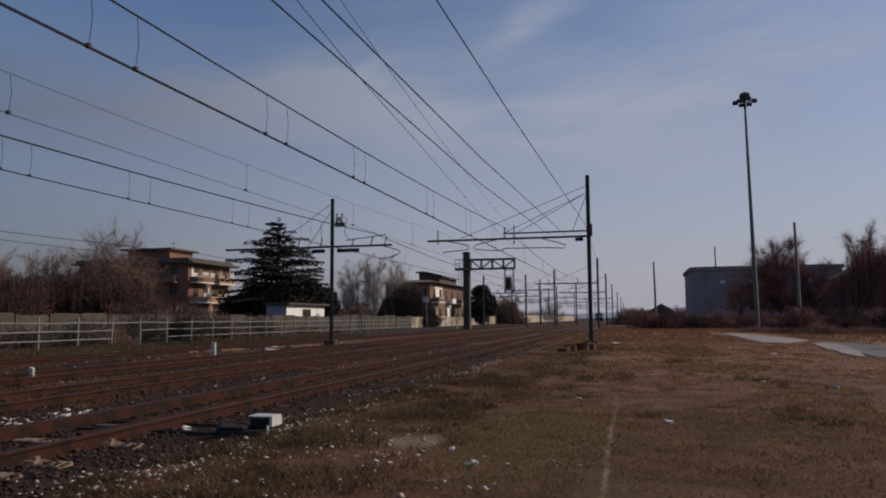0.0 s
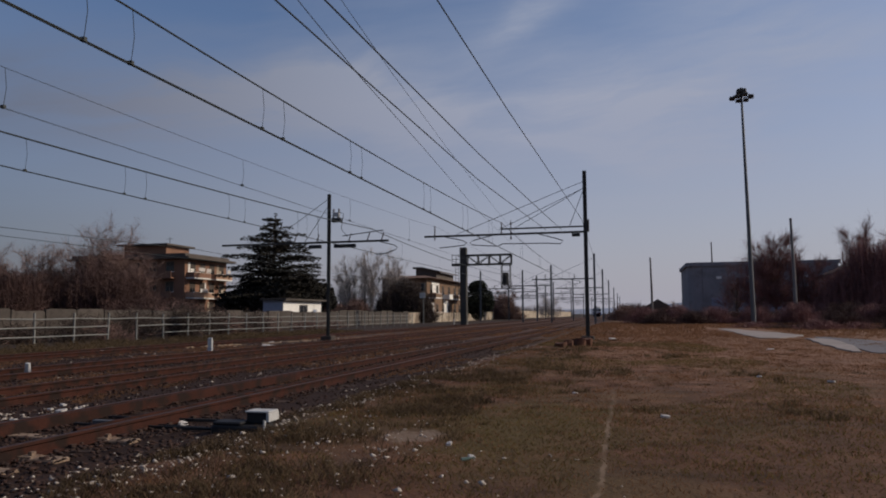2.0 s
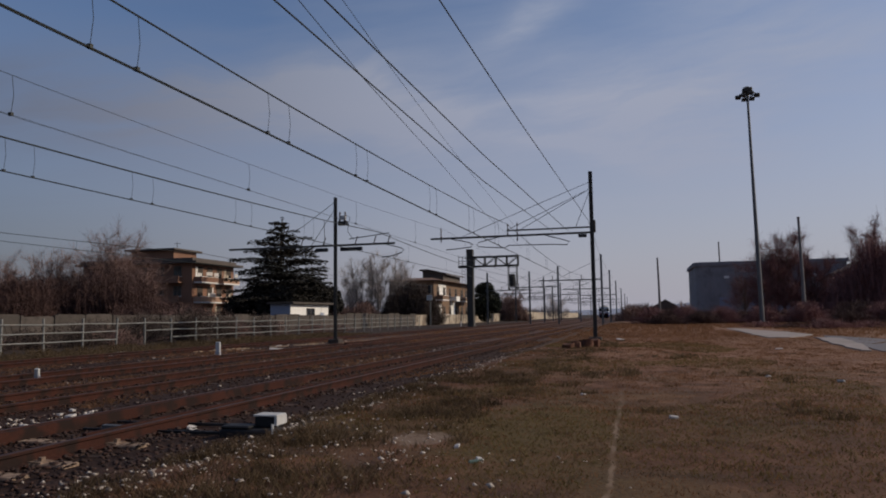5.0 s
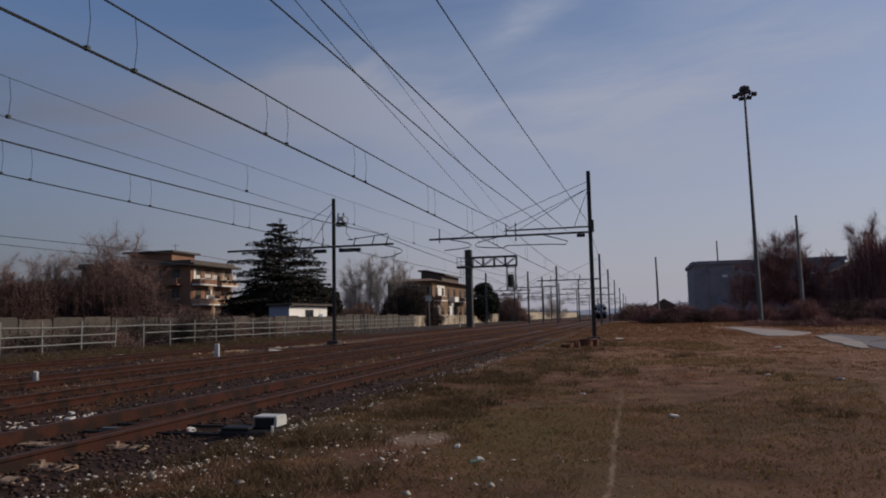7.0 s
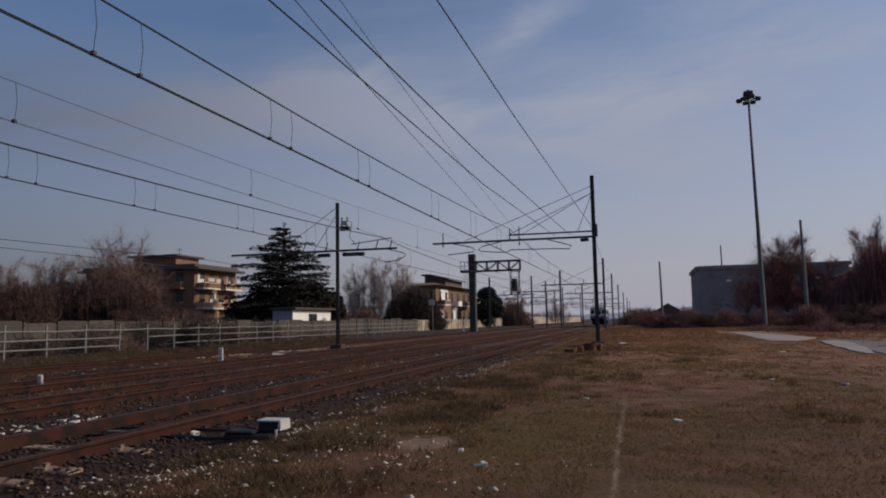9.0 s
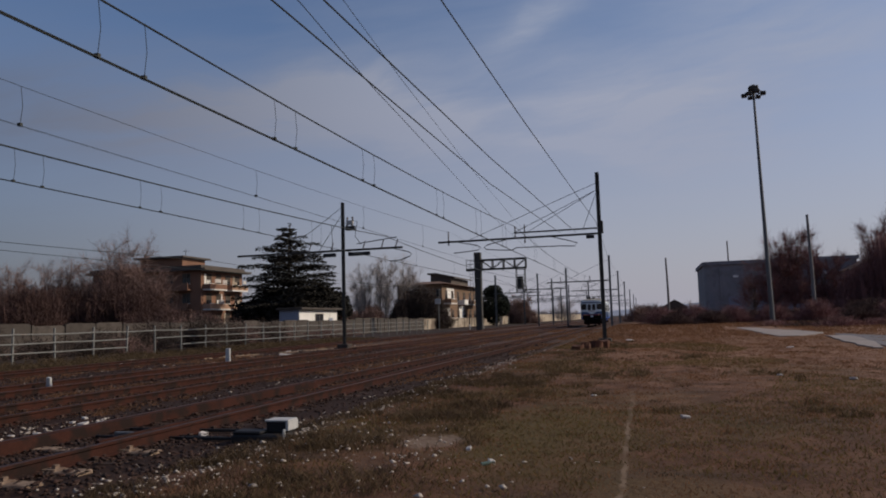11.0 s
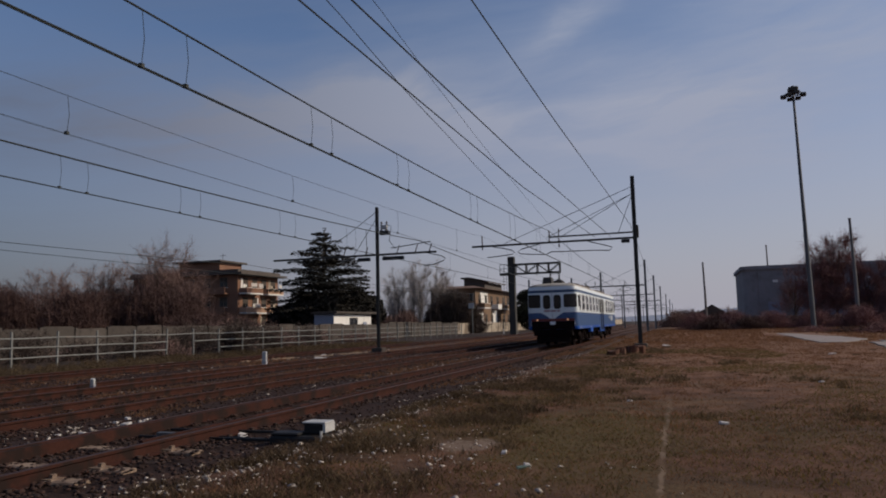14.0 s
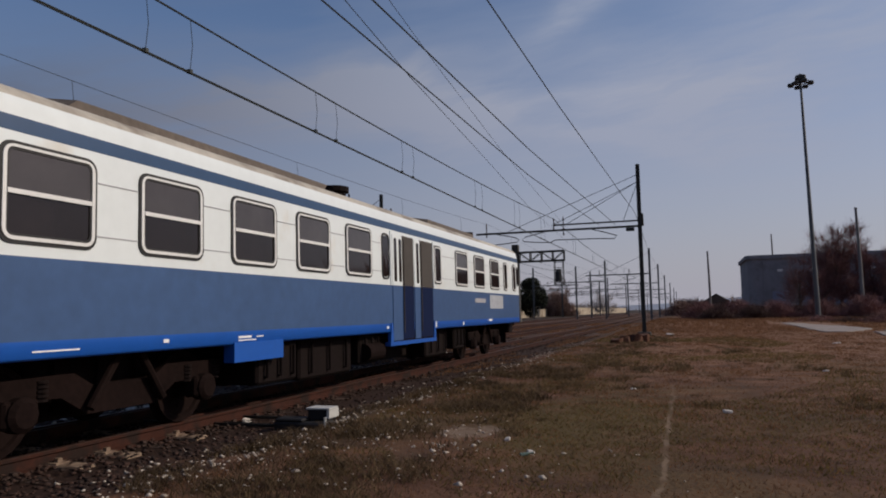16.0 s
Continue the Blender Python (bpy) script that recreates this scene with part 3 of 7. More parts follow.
def build_ground():
    xs = graded(-1500, 1500, -28, 12, 0.4)
    ys = graded(-400, 3000, 0, 48, 0.4)
    vs = [(x, y, ground_z(x, y)) for y in ys for x in xs]
    w = len(xs)
    fs = [(j * w + i, j * w + i + 1, (j + 1) * w + i + 1, (j + 1) * w + i) for j in range(len(ys) - 1) for i in range(w - 1)]
    ob = new("ground", raw_mesh("ground", vs, fs, ground_material()))
    ob.data.shade_smooth()
    return tagged(ob, "rough dry grass and stained trackbed soil beside the rails", "ground", kind="structure")


build_ground()

# pale concrete road through the brush
def build_road(strips, material, label, lift):
    """Worn strips of road that show between the grass: x, y, width along each."""
    bm = B()
    for pts in strips:
        rows = []
        n = 12 * (len(pts) - 1)
        for i in range(n + 1):
            k = min(i // 12, len(pts) - 2); f = i / 12 - k
            x, y, w = [p + (q - p) * f for p, q in zip(pts[k], pts[k + 1])]
            jl, jr = 0.22 * noise.noise(Vector((y * 0.9, 1, 0))), 0.22 * noise.noise(Vector((y * 0.8, 5, 0)))
            zl, zr = ground_z(x + jl, y) + lift, ground_z(x + w + jr, y) + lift
            rows.append([bm.verts.new((x + jl, y, -0.30)), bm.verts.new((x + jl + 0.05, y, zl)), bm.verts.new((x + w + jr, y, zr)), bm.verts.new((x + w + jr + 0.05, y, -0.30))])
        for a, b in zip(rows, rows[1:]):
            for k in range(3):
                bm.faces.new((a[k], a[k + 1], b[k + 1], b[k]))
        bm.faces.new(rows[0]); bm.faces.new(rows[-1][::-1])
    tagged(part("road", bm, M[material]), label, "road", kind="structure")


build_road(([(7.3, 69, 0.8), (7.1, 60, 1.9), (6.9, 54, 3.0), (6.75, 48, 3.3), (6.7, 43.5, 1.1)], [(9.0, 43.5, 0.9), (8.3, 38, 1.2), (7.8, 33, 0.9), (7.5, 29, 0.35)]), "road", "pale worn concrete service road edged with dry grass", 0.045)
build_road(([(10.0, 46, 0.7), (9.4, 40, 2.2), (8.6, 34, 4.0), (8.0, 28, 6.0)],), "grey_road", "blue-grey road surface beside the concrete strip", 0.03)

# far hills behind everything, the blue of the haze put into their colour
def build_hills():
    bm = B()
    prev = None
    for i in range(90):
        a = radians(-75 + i * 150 / 89)
        d = 2600
        h = 24 + 30 * noise.noise(Vector((a * 4, 0.3, 0))) + 14 * noise.noise(Vector((a * 17, 2.3, 0)))
        p = (math.sin(a) * d, math.cos(a) * d)
        q = (math.sin(a) * (d + 300), math.cos(a) * (d + 300))
        cur = [bm.verts.new((*p, -5)), bm.verts.new((p[0] * 1.05, p[1] * 1.05, h)), bm.verts.new((*q, -5))]
        if prev:
            bm.faces.new((prev[0], cur[0], cur[1], prev[1])); bm.faces.new((prev[1], cur[1], cur[2], prev[2]))
        prev = cur
    m = mat("hazy_hills", (0.30, 0.33, 0.40), 1.0, 0, 0.1, 0.004, 0.05, 0.0, spec=0.0)
    tagged(part("backdrop", bm, m), "pale blue hazy hills on the horizon", "hills", kind="structure")


build_hills()


# ---- railway tracks ----
TRACK_X = (-7.158, -11.0, -15.1, -21.2)


def rail_mesh(length, y0):
    prof = [(-0.07, -0.17), (0.07, -0.17), (0.07, -0.155), (0.012, -0.135), (0.010, -0.05), (0.035, -0.038), (0.035, -0.006), (0.028, 0.0), (-0.028, 0.0), (-0.035, -0.006), (-0.035, -0.038), (-0.010, -0.05), (-0.012, -0.135), (-0.07, -0.155)]
    bm = B()
    ys = [y0, 60.0] + [80.0 + 20 * k for k in range(int((y0 + length - 80) / 20) + 1)]
    rows = [[bm.verts.new((px + bend(y), y, pz)) for px, pz in prof] for y in ys]
    n = len(prof)
    for a, b in zip(rows, rows[1:]):
        for k in range(n):
            f = bm.faces.new((a[k], a[(k + 1) % n], b[(k + 1) % n], b[k]))
            f.material_index = 1 if f.calc_center_median().z > -0.0065 else 0
    bm.faces.new(rows[0][::-1]); bm.faces.new(rows[-1])
    return mesh_of("rail", bm, [M["rust"], M["rail_top"]])


RAIL = rail_mesh(400, -40)


def sleeper_mesh():
    bm = B()
    box(bm, -1.25, 1.25, -0.12, 0.12, -0.33, -0.18, 0.015)
    for s in (-1, 1):
        box(bm, s * 0.75 - 0.17, s * 0.75 + 0.17, -0.08, 0.08, -0.18, -0.165)
        for k in (-0.11, 0.11):
            box(bm, s * 0.75 + k - 0.025, s * 0.75 + k + 0.025, -0.03, 0.03, -0.165, -0.125)
    return mesh_of("sleeper", bm, M["sleeper"])


SLEEPER = sleeper_mesh()
PALE_SLEEPER = SLEEPER.copy()
PALE_SLEEPER.materials[0] = M["pale_sleeper"]


def build_track(x, first, count, label):
    t = thing("railway_track", pose(x, 0, 0), label, "railway track", "parallel railway tracks")
    for s in (-0.75, 0.75):
        r = new("rail", RAIL)
        r.parent, r.location = t, (s, 0, 0)
        r["label"] = "rust-brown steel rail with a worn head"
    rng = random.Random(int(-x * 10))
    for i in range(count):
        bare = x == TRACK_X[0] and i in (14, 15, 17)
        o = new("sleeper", PALE_SLEEPER if bare else SLEEPER)
        if bare:
            o["label"] = "bare pale concrete sleeper"
        o.parent = t
        o.location = (rng.uniform(-0.03, 0.03) + bend(first + i * 0.6), first + i * 0.6 + rng.uniform(-0.03, 0.03), 0.035 if bare else rng.uniform(-0.012, 0.012))
        o.rotation_euler = (0, 0, radians(rng.uniform(-1.2, 1.2)))
    bm = B()
    for i in range(120):
        y = first + (count + i) * 0.6
        box(bm, -1.25 + bend(y), 1.25 + bend(y), y - 0.12, y + 0.12, -0.33, -0.18)
    f = part("far_sleepers", bm, M["sleeper"], t)
    f["kind"] = "stuff"
    return t


build_track(TRACK_X[0], -2.4, 150, "rust-brown railway track the railcar runs on")
build_track(TRACK_X[1], 1.2, 120, "rust-brown railway track on dark ballast")
build_track(TRACK_X[2], 4.2, 110, "rusty railway track with litter between the rails")
build_track(TRACK_X[3], 9.0, 100, "little-used overgrown railway track near the fence")

# turnout blade lying inside the near rail
def build_turnout():
    t = thing("turnout_blade", pose(0, 0, 0), "rusty switch blade and check rail beside the near rail", "turnout")
    for name, pts in (("switch_blade", [(-6.62, 7.6), (-6.63, 10.5), (-6.67, 14.0), (-6.80, 22.0), (-6.95, 27.0)]), ("check_rail", [(-7.72, 6.2), (-7.76, 8.5), (-7.76, 14.0), (-7.70, 16.0)])):
        bm = B()
        rows = []
        for x, y in pts:
            rows.append([bm.verts.new((x + a, y, z)) for a, z in ((-0.03, -0.16), (-0.03, -0.005), (0.03, -0.005), (0.03, -0.16))])
        for a, b in zip(rows, rows[1:]):
            for k in range(3):
                bm.faces.new((a[k], a[k + 1], b[k + 1], b[k]))
        bm.faces.new(rows[0][::-1]); bm.faces.new(rows[-1])
        part(name, bm, M["rust"], t)
    # black plates added to deepen the near rail's shadow in the gap
    for i in range(20):
        bm = B(); box(bm, -6.62, -6.44, 7.9 + i * 0.6, 8.2 + i * 0.6, -0.168, -0.14, 0.004)
        part("shadow_gap_plate", bm, M["black_box"], t)
    for i, y in enumerate((8.7, 9.4)):
        bm = B(); box(bm, -7.6, -5.4, y - 0.02, y + 0.02, -0.16, -0.12, 0.006)
        part("stretcher_bar", bm, M["black_box"], t)


build_turnout()


# ---- overhead line ----
def mast_pole(bm, h, w=0.20):
    """A rolled H-section post, tapering slightly."""
    for a, b, c, d in ((-w / 2, w / 2, -w / 2, -w / 2 + 0.02), (-w / 2, w / 2, w / 2 - 0.02, w / 2), (-0.012, 0.012, -w / 2, w / 2)):
        box(bm, a, b, c, d, -0.3, h)
    return bm


def insulator(bm, p, q, n=5, r=0.07):
    p, q = Vector(p), Vector(q)
    for i in range(n):
        a, c = p.lerp(q, (i + 0.1) / n), p.lerp(q, (i + 0.75) / n)
        tube(bm, [a, c], r, 8, r * 0.45)
    return tube(bm, [p, q], 0.02, 6)


def s_arm(bm, x, z, side, dz=0.62, reach=1.3):
    """The bent registration arm below a beam, as a swan-neck tube."""
    pts = [(x, 0, z), (x + side * 0.45 * reach, 0, z - 0.12), (x + side * 0.85 * reach, 0, z - 0.24), (x + side * reach, 0, z - 0.38), (x + side * 0.9 * reach, 0, z - 0.50), (x + side * 0.35 * reach, 0, z - dz + 0.05), (x - side * 0.25 * reach, 0, z - dz)]
    return tube(bm, pts, 0.03, 6)


def build_near_mast():
    """Mast beside the near track with a long cantilever beam to the left."""
    t = thing("catenary_mast", pose(-2.42, 41, 0), "tall dark steel catenary mast with a long cantilever beam", "catenary mast", "overhead line masts")
    part("pole", mast_pole(B(), 9.35, 0.21), M["mast"], t)
    bm = B(); box(bm, -0.35, 0.35, -0.35, 0.35, -0.4, 0.12, 0.03)
    part("footing", bm, M["concrete"], t, "weathered concrete footing")
    bm = B(); box(bm, -9.35, -0.1, -0.05, 0.05, 5.86, 5.97, 0.01)
    part("beam", bm, M["mast"], t)
    bm = B(); box(bm, -4.75, -0.1, -0.04, 0.04, 6.18, 6.26)
    part("upper_beam", bm, M["mast"], t)
    for x, z0, z1 in ((-8.72, 5.97, 6.55), (-4.75, 5.97, 6.62), (-4.2, 5.6, 6.7), (-8.72, 5.7, 5.9)):
        bm = B(); insulator(bm, (x, 0, z0), (x, 0, z1), 4, 0.06)
        part("insulator", bm, M["glaze"], t)
    for x, s in ((-8.1, 1), (-5.3, -1), (-1.6, 1)):
        if s == 1 and x > -2:
            bm = B(); tube(bm, [(-2.6, 0, 5.86), (-1.75, 0, 5.62), (-1.25, 0, 5.45), (-1.4, 0, 5.28), (-2.2, 0, 5.33), (-4.7, 0, 5.37), (-5.0, 0, 5.22)], 0.03, 6)
        else:
            bm = s_arm(B(), x, 5.86, s)
        part("registration_arm", bm, M["galv"], t)
    for p, q in (((-0.1, 0, 8.75), (-7.4, 0, 6.0)), ((-0.1, 0, 8.35), (-4.1, 0, 6.2)), ((-0.1, 0, 8.35), (-4.9, 0, 6.2)), ((-0.1, 0, 8.2), (-0.9, 0, 6.2))):
        part("stay_rod", tube(B(), [p, q], 0.016, 5), M["wire"], t)
    bm = B(); box(bm, -0.75, -0.3, -0.1, 0.1, 5.66, 5.84, 0.02)
    part("number_plate", bm, M["signal_black"], t)
    bm = B(); cyl(bm, 0.16, 0, 5.9, 6.6, 0.05, 8)
    part("bracket", bm, M["mast"], t)
    return t


def build_left_mast():
    t = thing("catenary_mast", pose(-17.85, 41, 0), "dark steel catenary mast with beams both ways and switchgear", "catenary mast", "overhead line masts")
    part("pole", mast_pole(B(), 8.75, 0.17), M["mast"], t)
    bm = B(); box(bm, -0.35, 0.35, -0.35, 0.35, -0.5, 0.1, 0.03)
    part("footing", bm, M["concrete"], t, "weathered concrete footing")
    for a, b in ((-7.3, -0.1), (0.1, 3.85)):
        bm = B(); box(bm, a, b, -0.05, 0.05, 5.72, 5.84, 0.01)
        part("beam", bm, M["mast"], t)
    for x in (-2.3, -0.8, 1.3, 2.5, 3.4):
        bm = B(); insulator(bm, (x, 0, 5.84), (x + 0.15, 0, 6.3), 3, 0.06)
        part("insulator", bm, M["glaze"], t)
    bm = B(); tube(bm, [(0.9, 0, 6.15), (2.2, 0, 6.28), (3.5, 0, 6.42)], 0.03, 6)
    part("top_tube", bm, M["galv"], t)
    for x, s in ((3.3, 1), (-1.4, -1)):
        part("registration_arm", s_arm(B(), x, 5.72, s, 0.75, 1.1), M["galv"], t)
    for a, b in ((0.35, 1.75), (-1.3, -0.5)):
        bm = B(); box(bm, a, b, -0.1, 0.1, 5.42, 5.64, 0.02)
        part("number_plate", bm, M["signal_black"], t)
    bm = B(); box(bm, 0.2, 0.8, -0.15, 0.15, 7.0, 7.25, 0.03)
    sw = part("switch_box", bm, M["signal_black"], t)
    for x in (0.28, 0.62):
        bm = B(); insulator(bm, (x, 0, 7.25), (x + 0.03, 0, 7.85), 4, 0.09)
        part("horn_insulator", bm, M["glaze"], sw)
    bm = B(); box(bm, 0.28, 0.68, -0.10, 0.10, 7.36, 7.60, 0.02)
    part("white_label_plate", bm, M["white_box"], sw)
    for pts in (((0.7, 0, 7.6), (0.95, 0, 7.5), (0.8, 0, 6.6), (1.2, 0, 6.1)), ((0.0, 0, 8.5), (-2.1, 0, 7.1), (-4.5, 0, 5.84)), ((0.0, 0, 8.1), (-1.6, 0, 5.84)), ((-0.7, 0, 5.84), (-0.75, 0, 7.4))):
        part("stay_rod", tube(B(), pts, 0.018, 5), M["wire"], t)
    return t


def build_far_mast():
    """Plain mast with one beam, for the rows further along the line; its paler grey paints in the haze."""
    t = thing("catenary_mast", pose(0, 0, -50), "distant steel catenary mast, paled grey for haze, with a cantilever beam", "catenary mast", "overhead line masts")
    part("pole", mast_pole(B(), 9.2, 0.26), M["galv"], t)
    bm = B(); box(bm, -8.2, 0.0, -0.06, 0.06, 5.85, 6.0)
    part("beam", bm, M["galv"], t)
    for x in (-2.6, -6.4):
        bm = B(); insulator(bm, (x, 0, 6.0), (x, 0, 6.6), 3, 0.09)
        part("insulator", bm, M["glaze"], t)
        part("registration_arm", s_arm(B(), x - 0.5, 5.85, 1), M["galv"], t)
    part("stay_rod", tube(B(), [(0, 0, 8.7), (-6, 0, 6.0)], 0.02, 5), M["wire"], t)
    return t


build_near_mast()
build_left_mast()
FAR = build_far_mast()
FAR.matrix_basis = pose(-4.7, 97, 0)
for x, y in ((-5.0, 132), (-5.3, 176), (-5.4, 230), (-5.5, 290), (-5.6, 350)):
    copy_thing(FAR, pose(x, y, 0))
for x, y in ((-19.0, 130), (-19.0, 150), (-18.7, 180), (-18.6, 232), (-18.5, 290), (-18.5, 350), (-26.5, 160), (-27, 215), (-12.6, 118), (-12.8, 165), (-12.9, 212), (-22.5, 196), (-12.9, 262)):
    copy_thing(FAR, pose(x, y, 0))
copy_thing(FAR, pose(-26.7, 130, 0, 0, 0, 180))


# wires: each line is one thing with its contact pair, carrier and droppers
SUPPORTS = (-19, 41, 97, 150, 205, 262, 320, 360)


def wire(name, pts, r, parent, label=""):
    return part(name, tube(B(), pts, r, 5), M["wire"], parent, label)


def sag_points(x, lo, hi, a, b, n=16):
    mid, half = (a + b) / 2, (b - a) / 2
    return [(x + bend(a + (b - a) * i / n), a + (b - a) * i / n, lo + (hi - lo) * ((a + (b - a) * i / n - mid) / half) ** 2) for i in range(n + 1)]


def build_line(x, contact, low, high, droppers, r, label, carrier=1.5):
    t = thing("overhead_line", pose(0, 0, 0), label, "overhead line", "overhead lines")
    for s in (-0.022, 0.022):
        wire("contact_wire", [(x + s, -60, contact), (x + s, 60, contact)] + [(x + s + bend(y), y, contact) for y in range(80, 361, 20)], r, t)
    pts = []
    for a, b in zip((-79,) + SUPPORTS, SUPPORTS):
        pts += sag_points(x, low, high, a, b)[(1 if pts else 0):]
    wire("carrier_wire", pts, r * carrier, t)
    for y in droppers:
        k = [i for i in range(len(pts) - 1) if pts[i][1] <= y <= pts[i + 1][1]][0]
        f = (y - pts[k][1]) / (pts[k + 1][1] - pts[k][1])
        z = pts[k][2] + f * (pts[k + 1][2] - pts[k][2])
        x_ = x + bend(y)
        wire("dropper", [(x_, y, z), (x_ + 0.03, y + 0.02, (z + contact) / 2), (x_, y, contact)], 0.0055, t)
        bm = B(); box(bm, x_ - 0.035, x_ + 0.035, y - 0.03, y + 0.03, contact - 0.01, contact + 0.05)
        part("clamp", bm, M["wire"], t)
    return t


pairs = [8.09, 9.06, 13.04, 13.95, 17.78, 18.61, 24.8, 25.7, 31.0, 32.0, 37, 38, 48, 49, 58, 59, 68, 69, 78, 79, 88, 89]
build_line(-7.158, 5.10, 5.94, 6.58, pairs, 0.0115, "twin contact wires and sagging carrier over the near track")
build_line(-10.87, 5.10, 5.84, 6.4, [10.4, 18.7, 27, 35, 46, 56], 0.004, "thin overhead wires over the middle track")
build_line(-15.1, 5.10, 5.94, 6.5, [14.3, 15.2, 19.0, 20.0, 25.0, 26.2, 31, 32, 47, 57], 0.0115, "twin contact wires and carrier over the third track", 2.1)
build_line(-27.0, 4.94, 5.22, 5.6, [30, 40, 50], 0.010, "low overhead wires beyond the fence")
extra = thing("feeder_wires", pose(0, 0, 0), "slack feeder and turnout wires ending at the near mast", "overhead wires", "overhead lines")
wire("turnout_contact_wire", [(-5.1, -40, 6.4), (-4.99, 9.21, 6.0), (-4.97, 13.05, 5.96), (-5.06, 24.21, 6.0), (-4.61, 41, 6.08)], 0.015, extra)
wire("turnout_carrier_wire", [(-4.9, -40, 6.5), (-4.38, 9.6, 6.1), (-4.32, 12.52, 6.06), (-4.29, 20.6, 6.09), (-3.73, 41, 6.05)], 0.015, extra)
wire("slack_wire", [(-3.4, -30, 8.0), (-6.25, 12.51, 7.6), (-6.73, 17.45, 7.55), (-7.35, 25.13, 7.55), (-8.89, 42.46, 7.6), (-10.9, 70, 7.9)], 0.010, extra)
wire("slack_wire", [(-2.8, -30, 8.3), (-5.68, 13.35, 7.9), (-6.08, 17.84, 7.85), (-6.9, 27.59, 7.85), (-8.55, 50.59, 7.9), (-10.5, 80, 8.1)], 0.007, extra)
wire("earth_wire", [(-4.6, -40, 9.0), (-3.95, 14.52, 8.2), (-3.77, 23.15, 8.0), (-3.57, 39.76, 8.1), (-3.43, 53.72, 8.25), (-4.7, 97, 8.7)], 0.017, extra)
wire("earth_wire", [(-4.7, 97, 8.7), (-5.0, 132, 8.5), (-5.3, 176, 8.5), (-5.4, 230, 8.5)], 0.012, extra)


# ---- the railcar ----
CAR_LEN = 22.05
HALF = 1.44


def front_y(x):
    """Plan of the cab end: nearly flat in the middle, well rounded corners."""
    q = min(1.0, abs(x) / 1.44)
    return -0.30 + 0.5 * (1 - (1 - q ** 4.5) ** (1 / 4.5))


def car_outline():
    xs = [1.44, 1.439, 1.435, 1.427, 1.41, 1.38, 1.33, 1.26, 1.16, 1.0, 0.8, 0.5, 0.0]
    xs = xs + [-x for x in xs[-2::-1]]
    front = [(x, front_y(x)) for x in xs]
    mid = [1.5, 4, 8, 12, 16, 20]
    left = [(-HALF, y) for y in mid]
    back = [(-x, CAR_LEN - front_y(x)) for x in xs]
    right = [(HALF, y) for y in mid[::-1]]
    return front + left + back + right


def inside(x, y, d):
    """The outline point drawn in by d across and along."""
    k = (HALF - d) / HALF
    c = CAR_LEN / 2
    return x * k, c + (y - c) * (c + 0.3 - d * 0.9) / (c + 0.3)


def build_car_body(t):
    levels = [(0.97, 0.03), (1.0, 0.0), (1.15, 0.0), (1.92, 0.0), (2.6, 0.004), (3.05, 0.018), (3.20, 0.035), (3.30, 0.05), (3.39, 0.075), (3.46, 0.13), (3.52, 0.23), (3.57, 0.42), (3.61, 0.72), (3.635, 1.05), (3.64, 1.36)]
    colour = [2, 2, 1, 0, 0, 5, 0, 0, 3, 3, 3, 3, 3, 3]
    bm = B()
    rings = []
    out = car_outline()
    for z, d in levels:
        rings.append([bm.verts.new((*inside(x, y, d), z)) for x, y in out])
    n = len(out)
    for i, (u, v) in enumerate(zip(rings, rings[1:])):
        for k in range(n):
            f = bm.faces.new((u[k], u[(k + 1) % n], v[(k + 1) % n], v[k]))
            f.material_index = colour[i]
            f.smooth = True
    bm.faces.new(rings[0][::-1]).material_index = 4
    bm.faces.new(rings[-1]).material_index = 3
    return part("body", bm, [M["car_white"], M["car_blue"], M["car_bright"], M["car_roof"], M["car_dark"], M["car_stripe"]], t)


def on_right(u, v, d):
    return (HALF + d - (0.018 * max(0, (v - 2.6)) / 0.45), u, v)


def on_left(u, v, d):
    return (-HALF - d + (0.018 * max(0, (v - 2.6)) / 0.45), u, v)


def on_front(u, v, d):
    return (u, front_y(u) - d + 0.004, v)


def on_back(u, v, d):
    return (-u, CAR_LEN - front_y(u) + d - 0.004, v)


def round_rect(a, b, c, d, r, n=4):
    pts = []
    for cx, cy, s in ((b - r, d - r, 0), (a + r, d - r, 90), (a + r, c + r, 180), (b - r, c + r, 270)):
        for k in range(n + 1):
            q = radians(s + 90 * k / n)
            pts.append((cx + r * math.cos(q), cy + r * math.sin(q)))
    return pts


def slab(where, poly, d0, d1):
    """A plate with outline poly lying on a face of the car between depths d0 and d1."""
    bm = B()
    a = [bm.verts.new(where(u, v, d0)) for u, v in poly]
    b = [bm.verts.new(where(u, v, d1)) for u, v in poly]
    bm.faces.new(a); bm.faces.new(b)
    for i in range(len(a)):
        j = (i + 1) % len(a)
        bm.faces.new((a[i], a[j], b[j], b[i]))
    return bm


def strip(where, a, b, lo, hi, d0, d1, n=14):
    """A plate that follows a curved face from a to b between the heights lo(u) and hi(u)."""
    bm = B()
    rows = []
    for k in range(n + 1):
        u = a + (b - a) * k / n
        rows.append([bm.verts.new(where(u, v, d)) for v, d in ((lo(u), d0), (lo(u), d1), (hi(u), d1), (hi(u), d0))])
    for p, q in zip(rows, rows[1:]):
        for k in range(4):
            bm.faces.new((p[k], p[(k + 1) % 4], q[(k + 1) % 4], q[k]))
    bm.faces.new(rows[0]); bm.faces.new(rows[-1])
    return bm


def flat(v):
    return lambda u: v


